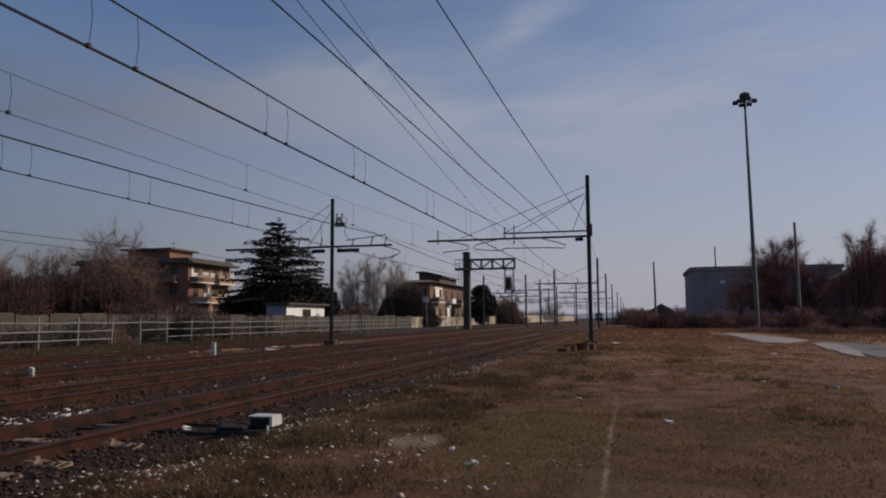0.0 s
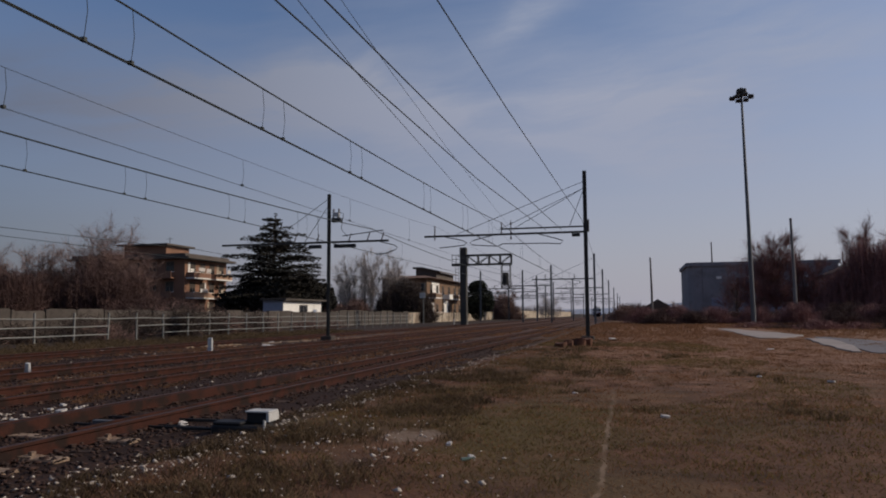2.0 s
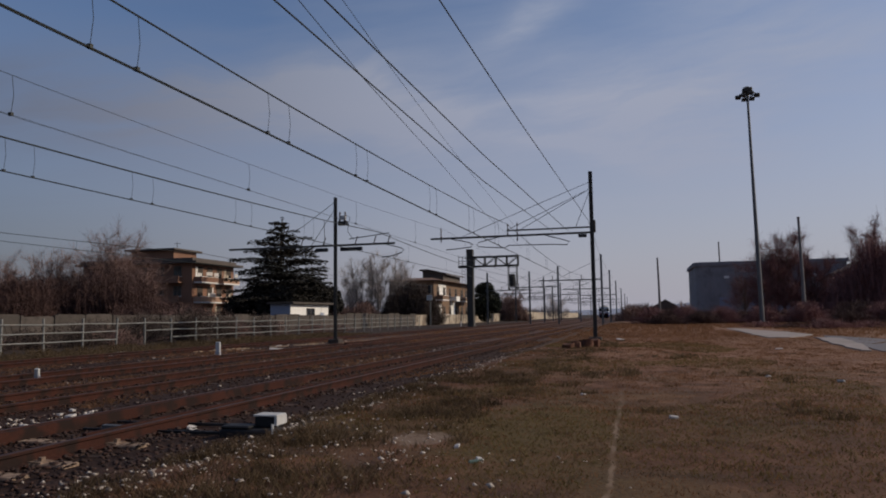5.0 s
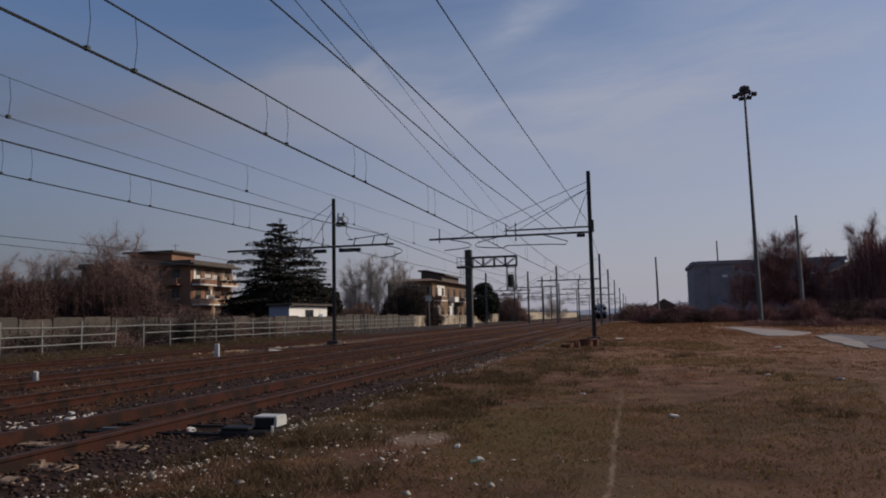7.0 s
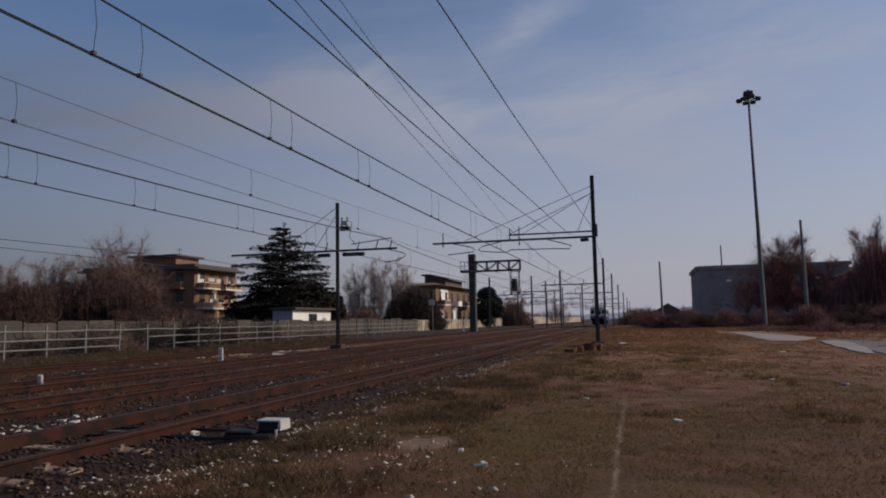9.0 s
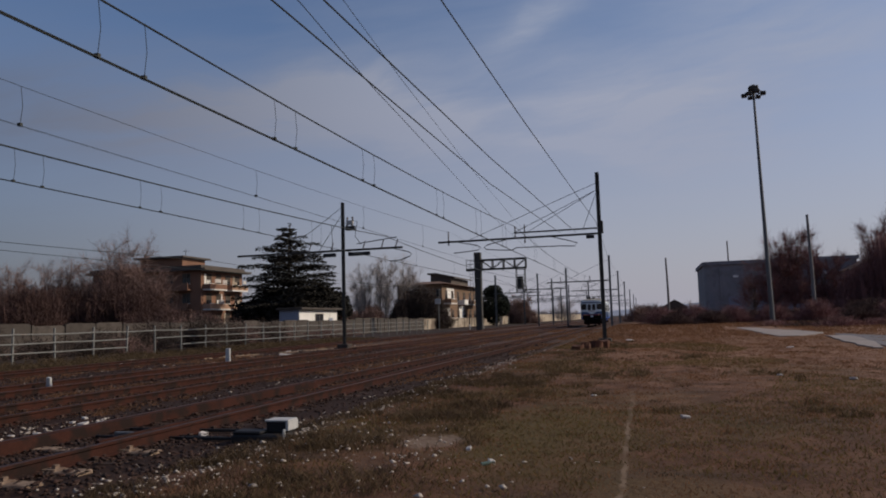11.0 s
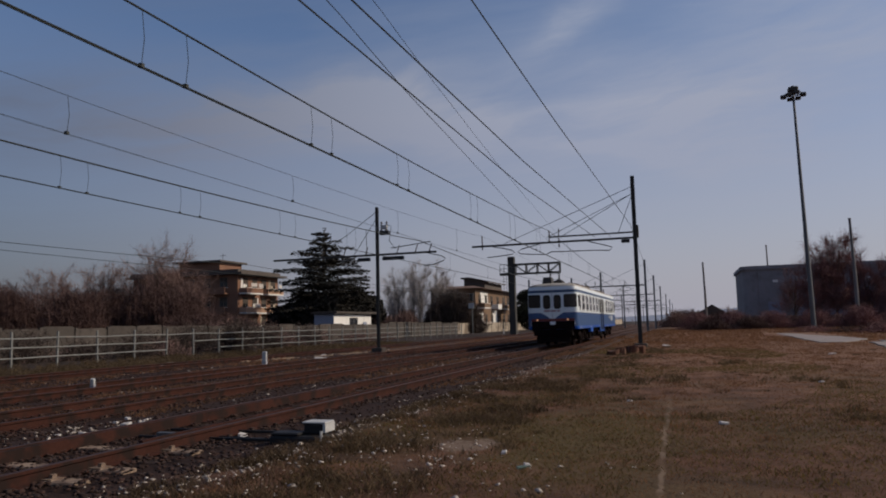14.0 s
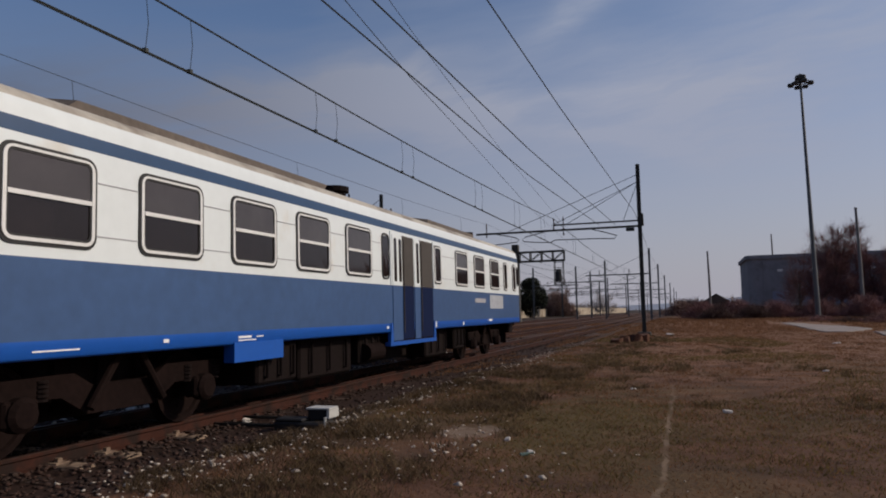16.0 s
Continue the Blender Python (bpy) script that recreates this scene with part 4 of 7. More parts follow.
def rounded(a, b, v, r, s):
    """The edge height of a panel from a to b with corners of radius r; s = 1 at the top, -1 at the bottom."""
    def f(u):
        e = min(u - a, b - u)
        return v if e >= r else v - s * (r - math.sqrt(max(0.0, r * r - (r - e) ** 2)))
    return f


def screen(t, where, a, b, c, d, r):
    """A curved windscreen in its rubber."""
    g = part("windscreen", strip(where, a + 0.03, b - 0.03, rounded(a + 0.03, b - 0.03, c + 0.03, r, -1), rounded(a + 0.03, b - 0.03, d - 0.03, r, 1), 0.0, 0.016, 20), M["car_glass"], t, "dark windscreen pane")
    part("rubber_seal", strip(where, a, b, rounded(a, b, c, r, -1), rounded(a, b, d, r, 1), -0.01, 0.010, 20), M["car_rubber"], g)
    return g


def ring(where, outer, inner, d0, d1):
    bm = B()
    r = [[bm.verts.new(where(u, v, d)) for u, v in p] for p, d in ((outer, d0), (outer, d1), (inner, d1), (inner, d0))]
    n = len(outer)
    for u, v in zip(r, r[1:] + r[:1]):
        for k in range(n):
            bm.faces.new((u[k], u[(k + 1) % n], v[(k + 1) % n], v[k]))
    return bm


def car_window(t, where, a, b, c, d, r=0.12, bar=None, alu=True):
    g = part("window", slab(where, round_rect(a + 0.05, b - 0.05, c + 0.05, d - 0.05, max(r - 0.04, 0.03)), -0.03, 0.006), M["car_glass"], t)
    part("rubber_seal", ring(where, round_rect(a, b, c, d, r), round_rect(a + 0.032, b - 0.032, c + 0.032, d - 0.032, r - 0.02), -0.01, 0.014), M["car_rubber"], g)
    if alu:
        part("window_frame", ring(where, round_rect(a + 0.032, b - 0.032, c + 0.032, d - 0.032, r - 0.02), round_rect(a + 0.072, b - 0.072, c + 0.067, d - 0.057, max(r - 0.06, 0.025)), -0.01, 0.024), M["car_alu"], g, "bright aluminium frame")
        part("inner_seal", ring(where, round_rect(a + 0.072, b - 0.072, c + 0.067, d - 0.057, max(r - 0.06, 0.025)), round_rect(a + 0.095, b - 0.095, c + 0.09, d - 0.08, max(r - 0.07, 0.02)), -0.01, 0.016), M["car_rubber"], g)
    if bar:
        part("upper_pane", slab(where, [(a + 0.092, bar + 0.022), (b - 0.092, bar + 0.022), (b - 0.092, d - 0.085), (a + 0.092, d - 0.085)], 0.0, 0.012), M["car_pane"], g, "sliding upper pane, paler with a painted-in reflection")
        bm = slab(where, [(a + 0.08, bar - 0.022), (b - 0.08, bar - 0.022), (b - 0.08, bar + 0.022), (a + 0.08, bar + 0.022)], 0.0, 0.026)
        part("window_bar", bm, M["car_alu"], g)
    return g


def build_car_side(t, where, rev):
    def y(a, b):
        return (a, b) if not rev else (CAR_LEN - b, CAR_LEN - a)
    for a in (1.60, 3.32, 5.02, 6.70, 8.39, 14.72, 16.44, 18.16):
        car_window(t, where, *y(a, a + 1.12), 2.03, 2.96, 0.13, 2.50)
    for a, b, c, d, alu in ((9.98, 10.36, 2.03, 2.95, False), (13.05, 13.60, 2.03, 2.95, True), (19.85, 20.35, 2.03, 2.95, True), (0.02, 0.37, 2.23, 2.90, False), (0.48, 0.97, 2.04, 2.95, True), (21.08, 21.57, 2.04, 2.95, True), (21.68, 22.02, 2.23, 2.90, False)):
        car_window(t, where, *y(a, b), c, d, 0.13, None, alu)
    # folding doors with their bright sill frame
    a, b = y(10.47, 12.99)
    fr = part("door_frame", slab(where, [(a - 0.12, 0.70), (b + 0.12, 0.70), (b + 0.12, 0.78), (a - 0.12, 0.78)], -0.10, 0.02), M["car_bright"], t, "bright blue door step")
    for u in (a - 0.03, b + 0.03):
        part("door_jamb", slab(where, [(u - 0.07, 0.78), (u + 0.07, 0.78), (u + 0.04, 1.16), (u - 0.04, 1.16)], -0.05, 0.02), M["car_bright"], fr)
        part("door_post", slab(where, [(u - 0.035, 1.925), (u + 0.035, 1.925), (u + 0.035, 3.02), (u - 0.035, 3.02)], -0.03, 0.022), M["car_white"], fr)
    lo = slab(where, [(a + 0.05, 0.76), (b - 0.05, 0.76), (b - 0.05, 1.10), (a + 0.05, 1.10)], -0.25, -0.004)
    part("step_well", lo, M["car_dark"], fr)
    for p, g, q in ((10.52, 11.04, 11.70), (11.76, 12.10, 12.94)):
        # a folded leaf with slit windows, then dark plates painted as the shaded open bay
        l0, l1 = y(p, g)
        o0, o1 = y(g, q)
        d = part("door", slab(where, [(l0, 0.80), (l1, 0.80), (l1, 1.92), (l0, 1.92)], -0.02, 0.014), M["car_blue"], t, "folded door leaf, blue below and white above")
        part("upper_panel", slab(where, [(l0, 1.924), (l1, 1.924), (l1, 2.97), (l0, 2.97)], -0.02, 0.014), M["car_white"], d)
        n = 2 if g - p > 0.4 else 1
        for k in range(n):
            c = l0 + (l1 - l0) * (k + 0.55) / n
            part("slit_window", slab(where, round_rect(c - 0.065, c + 0.065, 2.0, 2.9, 0.05), 0.0, 0.02), M["car_glass"], d)
        part("inner_wall", slab(where, [(o0, 1.93), (o1, 1.93), (o1, 2.98), (o0, 2.98)], -0.03, 0.015), M["bay_shade_grey"], d, "flat dim grey-brown plate painted as the shaded open bay")
        part("inner_step_wall", slab(where, [(o0, 0.82), (o1, 0.82), (o1, 1.926), (o0, 1.926)], -0.03, 0.012), M["bay_shade_blue"], d, "flat deep blue plate painted as the shaded open bay")
        part("handrail", tube(B(), [where(o0 + 0.03, 0.95, 0.04), where(o0 + 0.03, 2.9, 0.04)], 0.012, 6), M["bay_shade_grey"], d)
    # grooves between the panels
    for z in (2.18, 2.73):
        for p, q in ((1.2, 1.58), (2.74, 3.30), (4.46, 5.0), (6.16, 6.68), (7.84, 8.37), (9.53, 9.95), (13.65, 14.7), (15.86, 16.42), (17.6, 18.14), (19.3, 19.83)):
            p, q = y(p, q)
            part("panel_seam", slab(where, [(p, z - 0.006), (q, z - 0.006), (q, z + 0.006), (p, z + 0.006)], -0.004, 0.004), M["plate"], t)
    # step box, stencils and label plate on the sill
    p, q = y(5.1, 6.31)
    part("sill_box", slab(where, [(p, 0.74), (q, 0.74), (q, 1.0), (p, 1.0)], -0.15, 0.012), M["car_bright"], t, "bright blue equipment box under the sill")
    for a, b, c, d in ((5.2, 5.5, 1.055, 1.085), (5.2, 5.62, 1.02, 1.035), (5.62, 5.8, 1.06, 1.075), (2.0, 2.55, 1.045, 1.06), (3.75, 3.84, 1.06, 1.10), (0.75, 0.95, 1.05, 1.13), (0.75, 1.15, 1.03, 1.045), (10.2, 10.3, 1.05, 1.1), (13.1, 13.2, 1.02, 1.15), (15.3, 15.4, 1.02, 1.1), (17.9, 18.3, 1.08, 1.14)):
        p, q = y(a, b)
        part("stencil", slab(where, [(p, c), (q, c), (q, d), (p, d)], 0.0, 0.005), M["mark"], t)
    for a, b, c, d, m in ((18.1, 19.7, 1.45, 1.86, "grey_mark"), (16.5, 17.6, 1.62, 1.74, "plate"), (0.72, 1.5, 1.935, 1.965, "plate")):
        p, q = y(a, b)
        part("label_panel", slab(where, [(p, c), (q, c), (q, d), (p, d)], 0.0, 0.004), M[m], t)


def build_car_end(t, where, lit):
    for s in (-1, 1):
        def w(u, v, d, s=s):
            return where(s * u, v, d)
        screen(t, w, 0.66, 1.385, 2.20, 2.95, 0.07)
        screen(t, w, 0.09, 0.51, 2.12, 2.92, 0.16)
        part("wiper", tube(B(), [w(0.72, 2.18, 0.03), w(0.80, 2.45, 0.035)], 0.012, 5), M["car_rubber"], t)
        # headlamps in a dark red band
        n = 16
        lamp = part("headlight", slab(w, [(0.86 + 0.062 * math.cos(2 * math.pi * k / n), 1.52 + 0.062 * math.sin(2 * math.pi * k / n)) for k in range(n)], 0.0, 0.05), M["lamp_glow"] if lit else M["lamp_dull"], t, "lit warm headlight")
        part("lamp_rim", ring(w, [(0.86 + 0.095 * math.cos(2 * math.pi * k / n), 1.52 + 0.095 * math.sin(2 * math.pi * k / n)) for k in range(n)], [(0.86 + 0.062 * math.cos(2 * math.pi * k / n), 1.52 + 0.062 * math.sin(2 * math.pi * k / n)) for k in range(n)], 0.0, 0.06), M["car_rubber"], lamp)
        part("front_band", strip(w, 0.0, 1.22, flat(1.44), flat(1.58), 0.0, 0.008), M["car_red"], t)
        # dark apron, its shade carried by the near-black
        part("apron", strip(w, 0.0, 1.22, flat(0.98), flat(1.435), 0.0, 0.008), M["car_dark"], t)
        # white chin dipping into the blue
        part("white_chin", strip(w, 0.0, 0.72, lambda u: 1.585 + 0.34 * min(1.0, max(0.0, (u - 0.16) / 0.5)) ** 0.75, flat(1.93), 0.0, 0.006, 20), M["car_white"], t, "white chin panel")
        bm = B()
        c = Vector(w(0.92, 1.03, 0.0))
        e = Vector(w(0.92, 1.03, 1.0)) - c
        e.x = 0
        e.normalize()
        tube(bm, [c, c + e * 0.36], 0.09, 12); tube(bm, [c + e * 0.34, c + e * 0.38], 0.22, 16); tube(bm, [c, c + e * 0.05], 0.16, 12)
        part("buffer", bm, M["car_dark"], t)
        bm = B(); tube(bm, [w(1.24, 1.18, 0.05), w(1.24, 1.42, 0.05)], 0.013, 6)
        part("grab_rail", bm, M["car_alu"], t)
    part("destination_lettering", slab(where, [(-0.47, 1.965), (-0.12, 1.965), (-0.12, 2.065), (-0.47, 2.065)], 0.0, 0.006), M["red_letter"], t)
    part("destination_lettering", slab(where, [(-0.08, 1.965), (0.22, 1.965), (0.22, 2.065), (-0.08, 2.065)], 0.0, 0.006), M["red_letter"], t)
    part("destination_lettering", slab(where, [(0.28, 1.965), (0.44, 1.965), (0.44, 2.065), (0.28, 2.065)], 0.0, 0.006), M["red_letter"], t)
    part("number_panel", slab(where, [(-0.14, 1.24), (0.14, 1.24), (0.17, 1.42), (-0.17, 1.42)], 0.006, 0.014), M["mark"], t)
    part("centre_post", slab(where, [(-0.012, 1.60), (0.012, 1.60), (0.012, 3.2), (-0.012, 3.2)], 0.0, 0.012), M["plate"], t)
    bm = B()
    c = Vector(where(0, 0.95, 0.0)); e = Vector(where(0, 0.95, 1.0)) - c
    tube(bm, [c, c + e * 0.32], 0.05, 8); box(bm, c.x - 0.12, c.x + 0.12, min(c.y, c.y + e.y * 0.2), max(c.y, c.y + e.y * 0.2), 0.78, 1.0)
    for s in (-0.45, 0.45):
        tube(bm, [c + Vector((s, 0, 0)), c + e * 0.14 + Vector((s, 0, -0.3)), c + e * 0.05 + Vector((s * 0.8, 0, -0.5))], 0.025, 6)
    part("coupling", bm, M["car_dark"], t)
    bm = B()
    ys = sorted((c.y + e.y * 0.02, c.y - e.y * 0.5))
    box(bm, -1.1, 1.1, ys[0], ys[1], 0.62, 0.97, 0.04)
    box(bm, -0.95, 0.95, ys[0] + 0.1, ys[0] + 0.16, 0.26, 0.62, 0.02)
    part("pilot", bm, M["car_dark"], t)


def build_wheelset(t, y):
    bm = B()
    for s in (-1, 1):
        lathe_x(bm, s * 0.75, 0, 0, [(-s * 0.065, 0.30), (-s * 0.065, 0.485), (-s * 0.04, 0.485), (-s * 0.035, 0.46), (s * 0.065, 0.455), (s * 0.065, 0.39), (s * 0.03, 0.37), (s * 0.03, 0.15), (s * 0.09, 0.14), (s * 0.09, 0.08)], 28)
        for k in range(6):
            q = 2 * math.pi * k / 6
            tube(bm, [(s * 0.785, 0.24 * math.cos(q), 0.24 * math.sin(q)), (s * 0.80, 0.24 * math.cos(q), 0.24 * math.sin(q))], 0.03, 6)
    tube(bm, [(-0.8, 0, 0), (0.8, 0, 0)], 0.08, 10)
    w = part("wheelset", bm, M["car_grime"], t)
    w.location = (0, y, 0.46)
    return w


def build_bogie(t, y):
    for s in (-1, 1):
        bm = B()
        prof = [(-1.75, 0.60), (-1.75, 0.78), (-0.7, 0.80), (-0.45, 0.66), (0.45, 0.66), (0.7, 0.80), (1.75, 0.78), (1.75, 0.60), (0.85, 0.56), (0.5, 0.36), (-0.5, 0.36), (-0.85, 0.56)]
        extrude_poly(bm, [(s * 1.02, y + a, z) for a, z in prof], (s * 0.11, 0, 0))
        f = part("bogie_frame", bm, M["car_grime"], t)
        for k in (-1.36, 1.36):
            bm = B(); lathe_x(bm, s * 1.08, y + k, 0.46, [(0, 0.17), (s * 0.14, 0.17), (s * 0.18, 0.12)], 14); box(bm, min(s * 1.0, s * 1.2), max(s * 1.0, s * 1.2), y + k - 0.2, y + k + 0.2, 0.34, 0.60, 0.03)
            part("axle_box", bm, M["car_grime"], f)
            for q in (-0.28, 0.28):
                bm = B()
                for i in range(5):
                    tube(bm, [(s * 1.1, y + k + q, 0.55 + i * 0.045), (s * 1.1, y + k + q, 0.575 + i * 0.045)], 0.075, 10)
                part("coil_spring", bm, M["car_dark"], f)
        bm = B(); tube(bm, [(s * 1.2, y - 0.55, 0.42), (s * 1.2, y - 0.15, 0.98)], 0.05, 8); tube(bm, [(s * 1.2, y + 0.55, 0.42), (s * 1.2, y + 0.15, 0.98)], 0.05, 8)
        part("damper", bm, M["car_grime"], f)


def build_railcar():
    t = thing("railcar", pose(TRACK_X[0], 0, 0), "blue and white diesel railcar running on the near track", "railcar")
    build_car_body(t)
    build_car_side(t, on_right, False)
    build_car_side(t, on_left, True)
    build_car_end(t, on_front, True)
    build_car_end(t, on_back, False)
    for y in (3.49, 18.5):
        build_bogie(t, y)
    axles = [build_wheelset(t, y) for y in (2.13, 4.85, 17.14, 19.86)]
    # underfloor gear, boxes lowered and the transmission widened to fill the shaded gap
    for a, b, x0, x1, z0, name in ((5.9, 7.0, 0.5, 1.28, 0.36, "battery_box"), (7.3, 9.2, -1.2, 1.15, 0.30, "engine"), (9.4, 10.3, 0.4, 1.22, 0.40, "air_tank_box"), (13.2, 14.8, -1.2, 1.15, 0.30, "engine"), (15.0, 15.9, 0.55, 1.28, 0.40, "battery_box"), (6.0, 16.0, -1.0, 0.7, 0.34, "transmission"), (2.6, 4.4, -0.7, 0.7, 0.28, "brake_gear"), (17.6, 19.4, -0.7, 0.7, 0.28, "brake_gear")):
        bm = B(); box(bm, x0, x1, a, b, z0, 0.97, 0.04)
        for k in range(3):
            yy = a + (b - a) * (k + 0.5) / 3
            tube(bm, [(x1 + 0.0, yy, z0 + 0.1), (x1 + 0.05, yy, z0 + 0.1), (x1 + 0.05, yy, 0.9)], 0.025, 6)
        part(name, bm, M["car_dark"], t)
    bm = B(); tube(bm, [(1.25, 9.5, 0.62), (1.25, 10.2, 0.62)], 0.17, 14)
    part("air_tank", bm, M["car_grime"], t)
    # roof gear
    bm = B()
    extrude_poly(bm, [(-0.66, 0.35, 3.48), (-0.06, 0.35, 3.48), (-0.14, 0.44, 3.98), (-0.58, 0.44, 3.98)], (0, 0.7, 0))
    part("roof_hood", bm, M["hood"], t, "dark trapezoid roof hood")
    bm = B(); box(bm, -0.02, 0.46, 0.95, 1.75, 3.52, 3.80, 0.05); box(bm, 0.08, 0.36, 1.05, 1.6, 3.78, 3.86, 0.02)
    part("roof_vent", bm, M["hood"], t)
    bm = B(); extrude_poly(bm, [(0.50, 2.5, 3.56), (1.16, 2.5, 3.46), (1.08, 2.8, 3.66), (0.54, 2.8, 3.75)], (0, 5.6, 0))
    part("exhaust_panel", bm, M["soot"], t, "soot-stained raised roof panel")
    bm = B(); extrude_poly(bm, [(0.50, 13.4, 3.56), (1.16, 13.4, 3.46), (1.08, 13.7, 3.66), (0.54, 13.7, 3.75)], (0, 4.0, 0))
    part("exhaust_panel", bm, M["soot"], t, "soot-stained raised roof panel")
    for y, r in ((9.6, 0.30), (18.6, 0.2)):
        bm = B(); cyl(bm, 0.6, y, 3.50, 3.76, r * 0.8, 14); cyl(bm, 0.6, y, 3.74, 3.84, r, 14)
        part("roof_ventilator", bm, M["car_dark"], t)
    for x, y, h in ((0.0, 11.5, 0.42), (0.25, 12.2, 0.25), (-0.3, 1.6, 0.25), (0.2, 17.3, 0.2)):
        bm = B(); cyl(bm, x, y, 3.6, 3.62 + h, 0.03, 8, 0.02)
        part("aerial", bm, M["car_dark"], t)
    return t, axles


# ---- fence, walls ----
def build_fence():
    t = thing("fence", pose(0, 0, 0), "pale grey tubular steel railing along the far track", "fence")
    ys = [20.6 + 2.36 * i for i in range(29)]
    post = B(); box(post, -0.04, 0.04, -0.04, 0.04, -0.35, 1.52, 0.008)
    me = mesh_of("post", post, M["fence"])
    for i, y in enumerate(ys):
        o = new("post", me)
        o.parent = t
        o.location = (-26.5 + 0.04 * math.sin(i * 1.7), y, 0)
        o.rotation_euler = (radians(1.5 * math.sin(i * 2.3)), radians(1.2 * math.cos(i * 1.3)), 0)
    for i in range(len(ys) - 1):
        for z in (0.42, 0.84, 1.24):
            if (i == 5 and z != 1.24) or (i == 6 and z == 0.42):
                continue
            d = 0.05 * math.sin(i * 3.1 + z * 7)
            part("rail", tube(B(), [(-26.45, ys[i], z + d * 0.5), (-26.45, ys[i + 1], z - d * 0.3)], 0.034, 6), M["fence"], t)


def build_concrete_wall():
    w = tagged(new("wall_west"), "weathered grey concrete panel wall behind the railing", "wall", kind="structure")
    rng = random.Random(4)
    meshes = []
    for k in range(5):
        bm = B()
        h = 1.70 + 0.05 * k
        extrude_poly(bm, [(-0.06, -1.17, -0.4), (-0.06, 1.17, -0.4), (-0.06, 1.17, h - 0.10), (-0.06, 1.02, h), (-0.06, -1.02, h), (-0.06, -1.17, h - 0.10)], (0.12, 0, 0))
        meshes.append(mesh_of("panel", bm, M["concrete"]))
    pm = B(); box(pm, -0.09, 0.09, -0.09, 0.09, -0.4, 1.80, 0.01)
    pm = mesh_of("post", pm, M["concrete"])
    for i in range(38):
        y = 15 + i * 2.5
        o = new("panel", rng.choice(meshes)); o.parent = w
        o.location = (-34 + rng.uniform(-0.03, 0.03), y, rng.uniform(-0.05, 0.05))
        o.rotation_euler = (radians(rng.uniform(-0.8, 0.8)), radians(rng.uniform(-1.2, 1.2)), 0)
        o = new("post", pm); o.parent = w
        o.location = (-33.98, y + 1.25, rng.uniform(-0.08, 0.02))


def build_cream_wall():
    bm = B()
    for a, b, h in ((109, 150, 1.62), (150, 200, 1.85), (200, 420, 2.3)):
        box(bm, -34.3, -34.0, a, b, -0.4, h)
        box(bm, -34.36, -33.94, a, b, h, h + 0.07)
    for i in range(28):
        y = 110 + i * 5
        box(bm, -34.0, -33.93, y, y + 0.4, -0.4, 1.6)
    tagged(part("wall_far", bm, M["cream"]), "sunlit cream plaster boundary wall beside the line", "wall", kind="structure")
    bm = B()
    for i in range(16):
        x = -34 - i * 6
        box(bm, x - 5.9, x, 108.9, 109.1, -0.4, 1.7)
    tagged(part("wall_north", bm, M["concrete"]), "grey concrete boundary wall behind the gardens", "wall", kind="structure")


build_fence()
build_concrete_wall()
build_cream_wall()


# ---- buildings ----
def window_unit(t, x, y, z, w, h, face, shutter=True, name="window"):
    """A recessed window with frame and sill on a wall facing +x ('x') or -y ('y')."""
    def at(u, d, v):
        return (x + d, y + u, v) if face == "x" else (x + u, y - d, v)

    def bx(bm, u0, u1, d0, d1, v0, v1):
        a, b = at(u0, d0, v0), at(u1, d1, v1)
        return box(bm, min(a[0], b[0]), max(a[0], b[0]), min(a[1], b[1]), max(a[1], b[1]), v0, v1)
    g = part(name, bx(B(), -w / 2, w / 2, 0.005, 0.03, z, z + h), M["dark_win"], t)
    bm = B()
    for u0, u1, v0, v1 in ((-w / 2 - 0.08, -w / 2, z - 0.05, z + h + 0.08), (w / 2, w / 2 + 0.08, z - 0.05, z + h + 0.08), (-w / 2, w / 2, z + h, z + h + 0.08), (-0.03, 0.03, z, z + h)):
        bx(bm, u0, u1, 0.0, 0.07, v0, v1)
    part("frame", bm, M["soot"], g)
    part("sill", bx(B(), -w / 2 - 0.12, w / 2 + 0.12, 0.0, 0.16, z - 0.09, z - 0.02), M["white_plaster"], g)
    if shutter:
        part("shutter", bx(B(), -w / 2, w / 2, 0.032, 0.05, z + h * 0.55, z + h), M["concrete"], g)


def balcony(t, x, y0, y1, z, mat_front, depth=1.3):
    bm = B(); box(bm, x, x + depth, y0, y1, z - 0.18, z)
    b = part("balcony", bm, M["white_plaster"], t)
    bm = B(); box(bm, x + depth - 0.08, x + depth, y0, y1, z, z + 0.75); box(bm, x, x + depth - 0.08, y0, y0 + 0.08, z, z + 0.75)
    part("parapet", bm, M[mat_front], b)
    bm = B(); box(bm, x + depth - 0.12, x + depth + 0.04, y0, y1, z + 0.75, z + 0.81)
    part("coping", bm, M["white_plaster"], b)


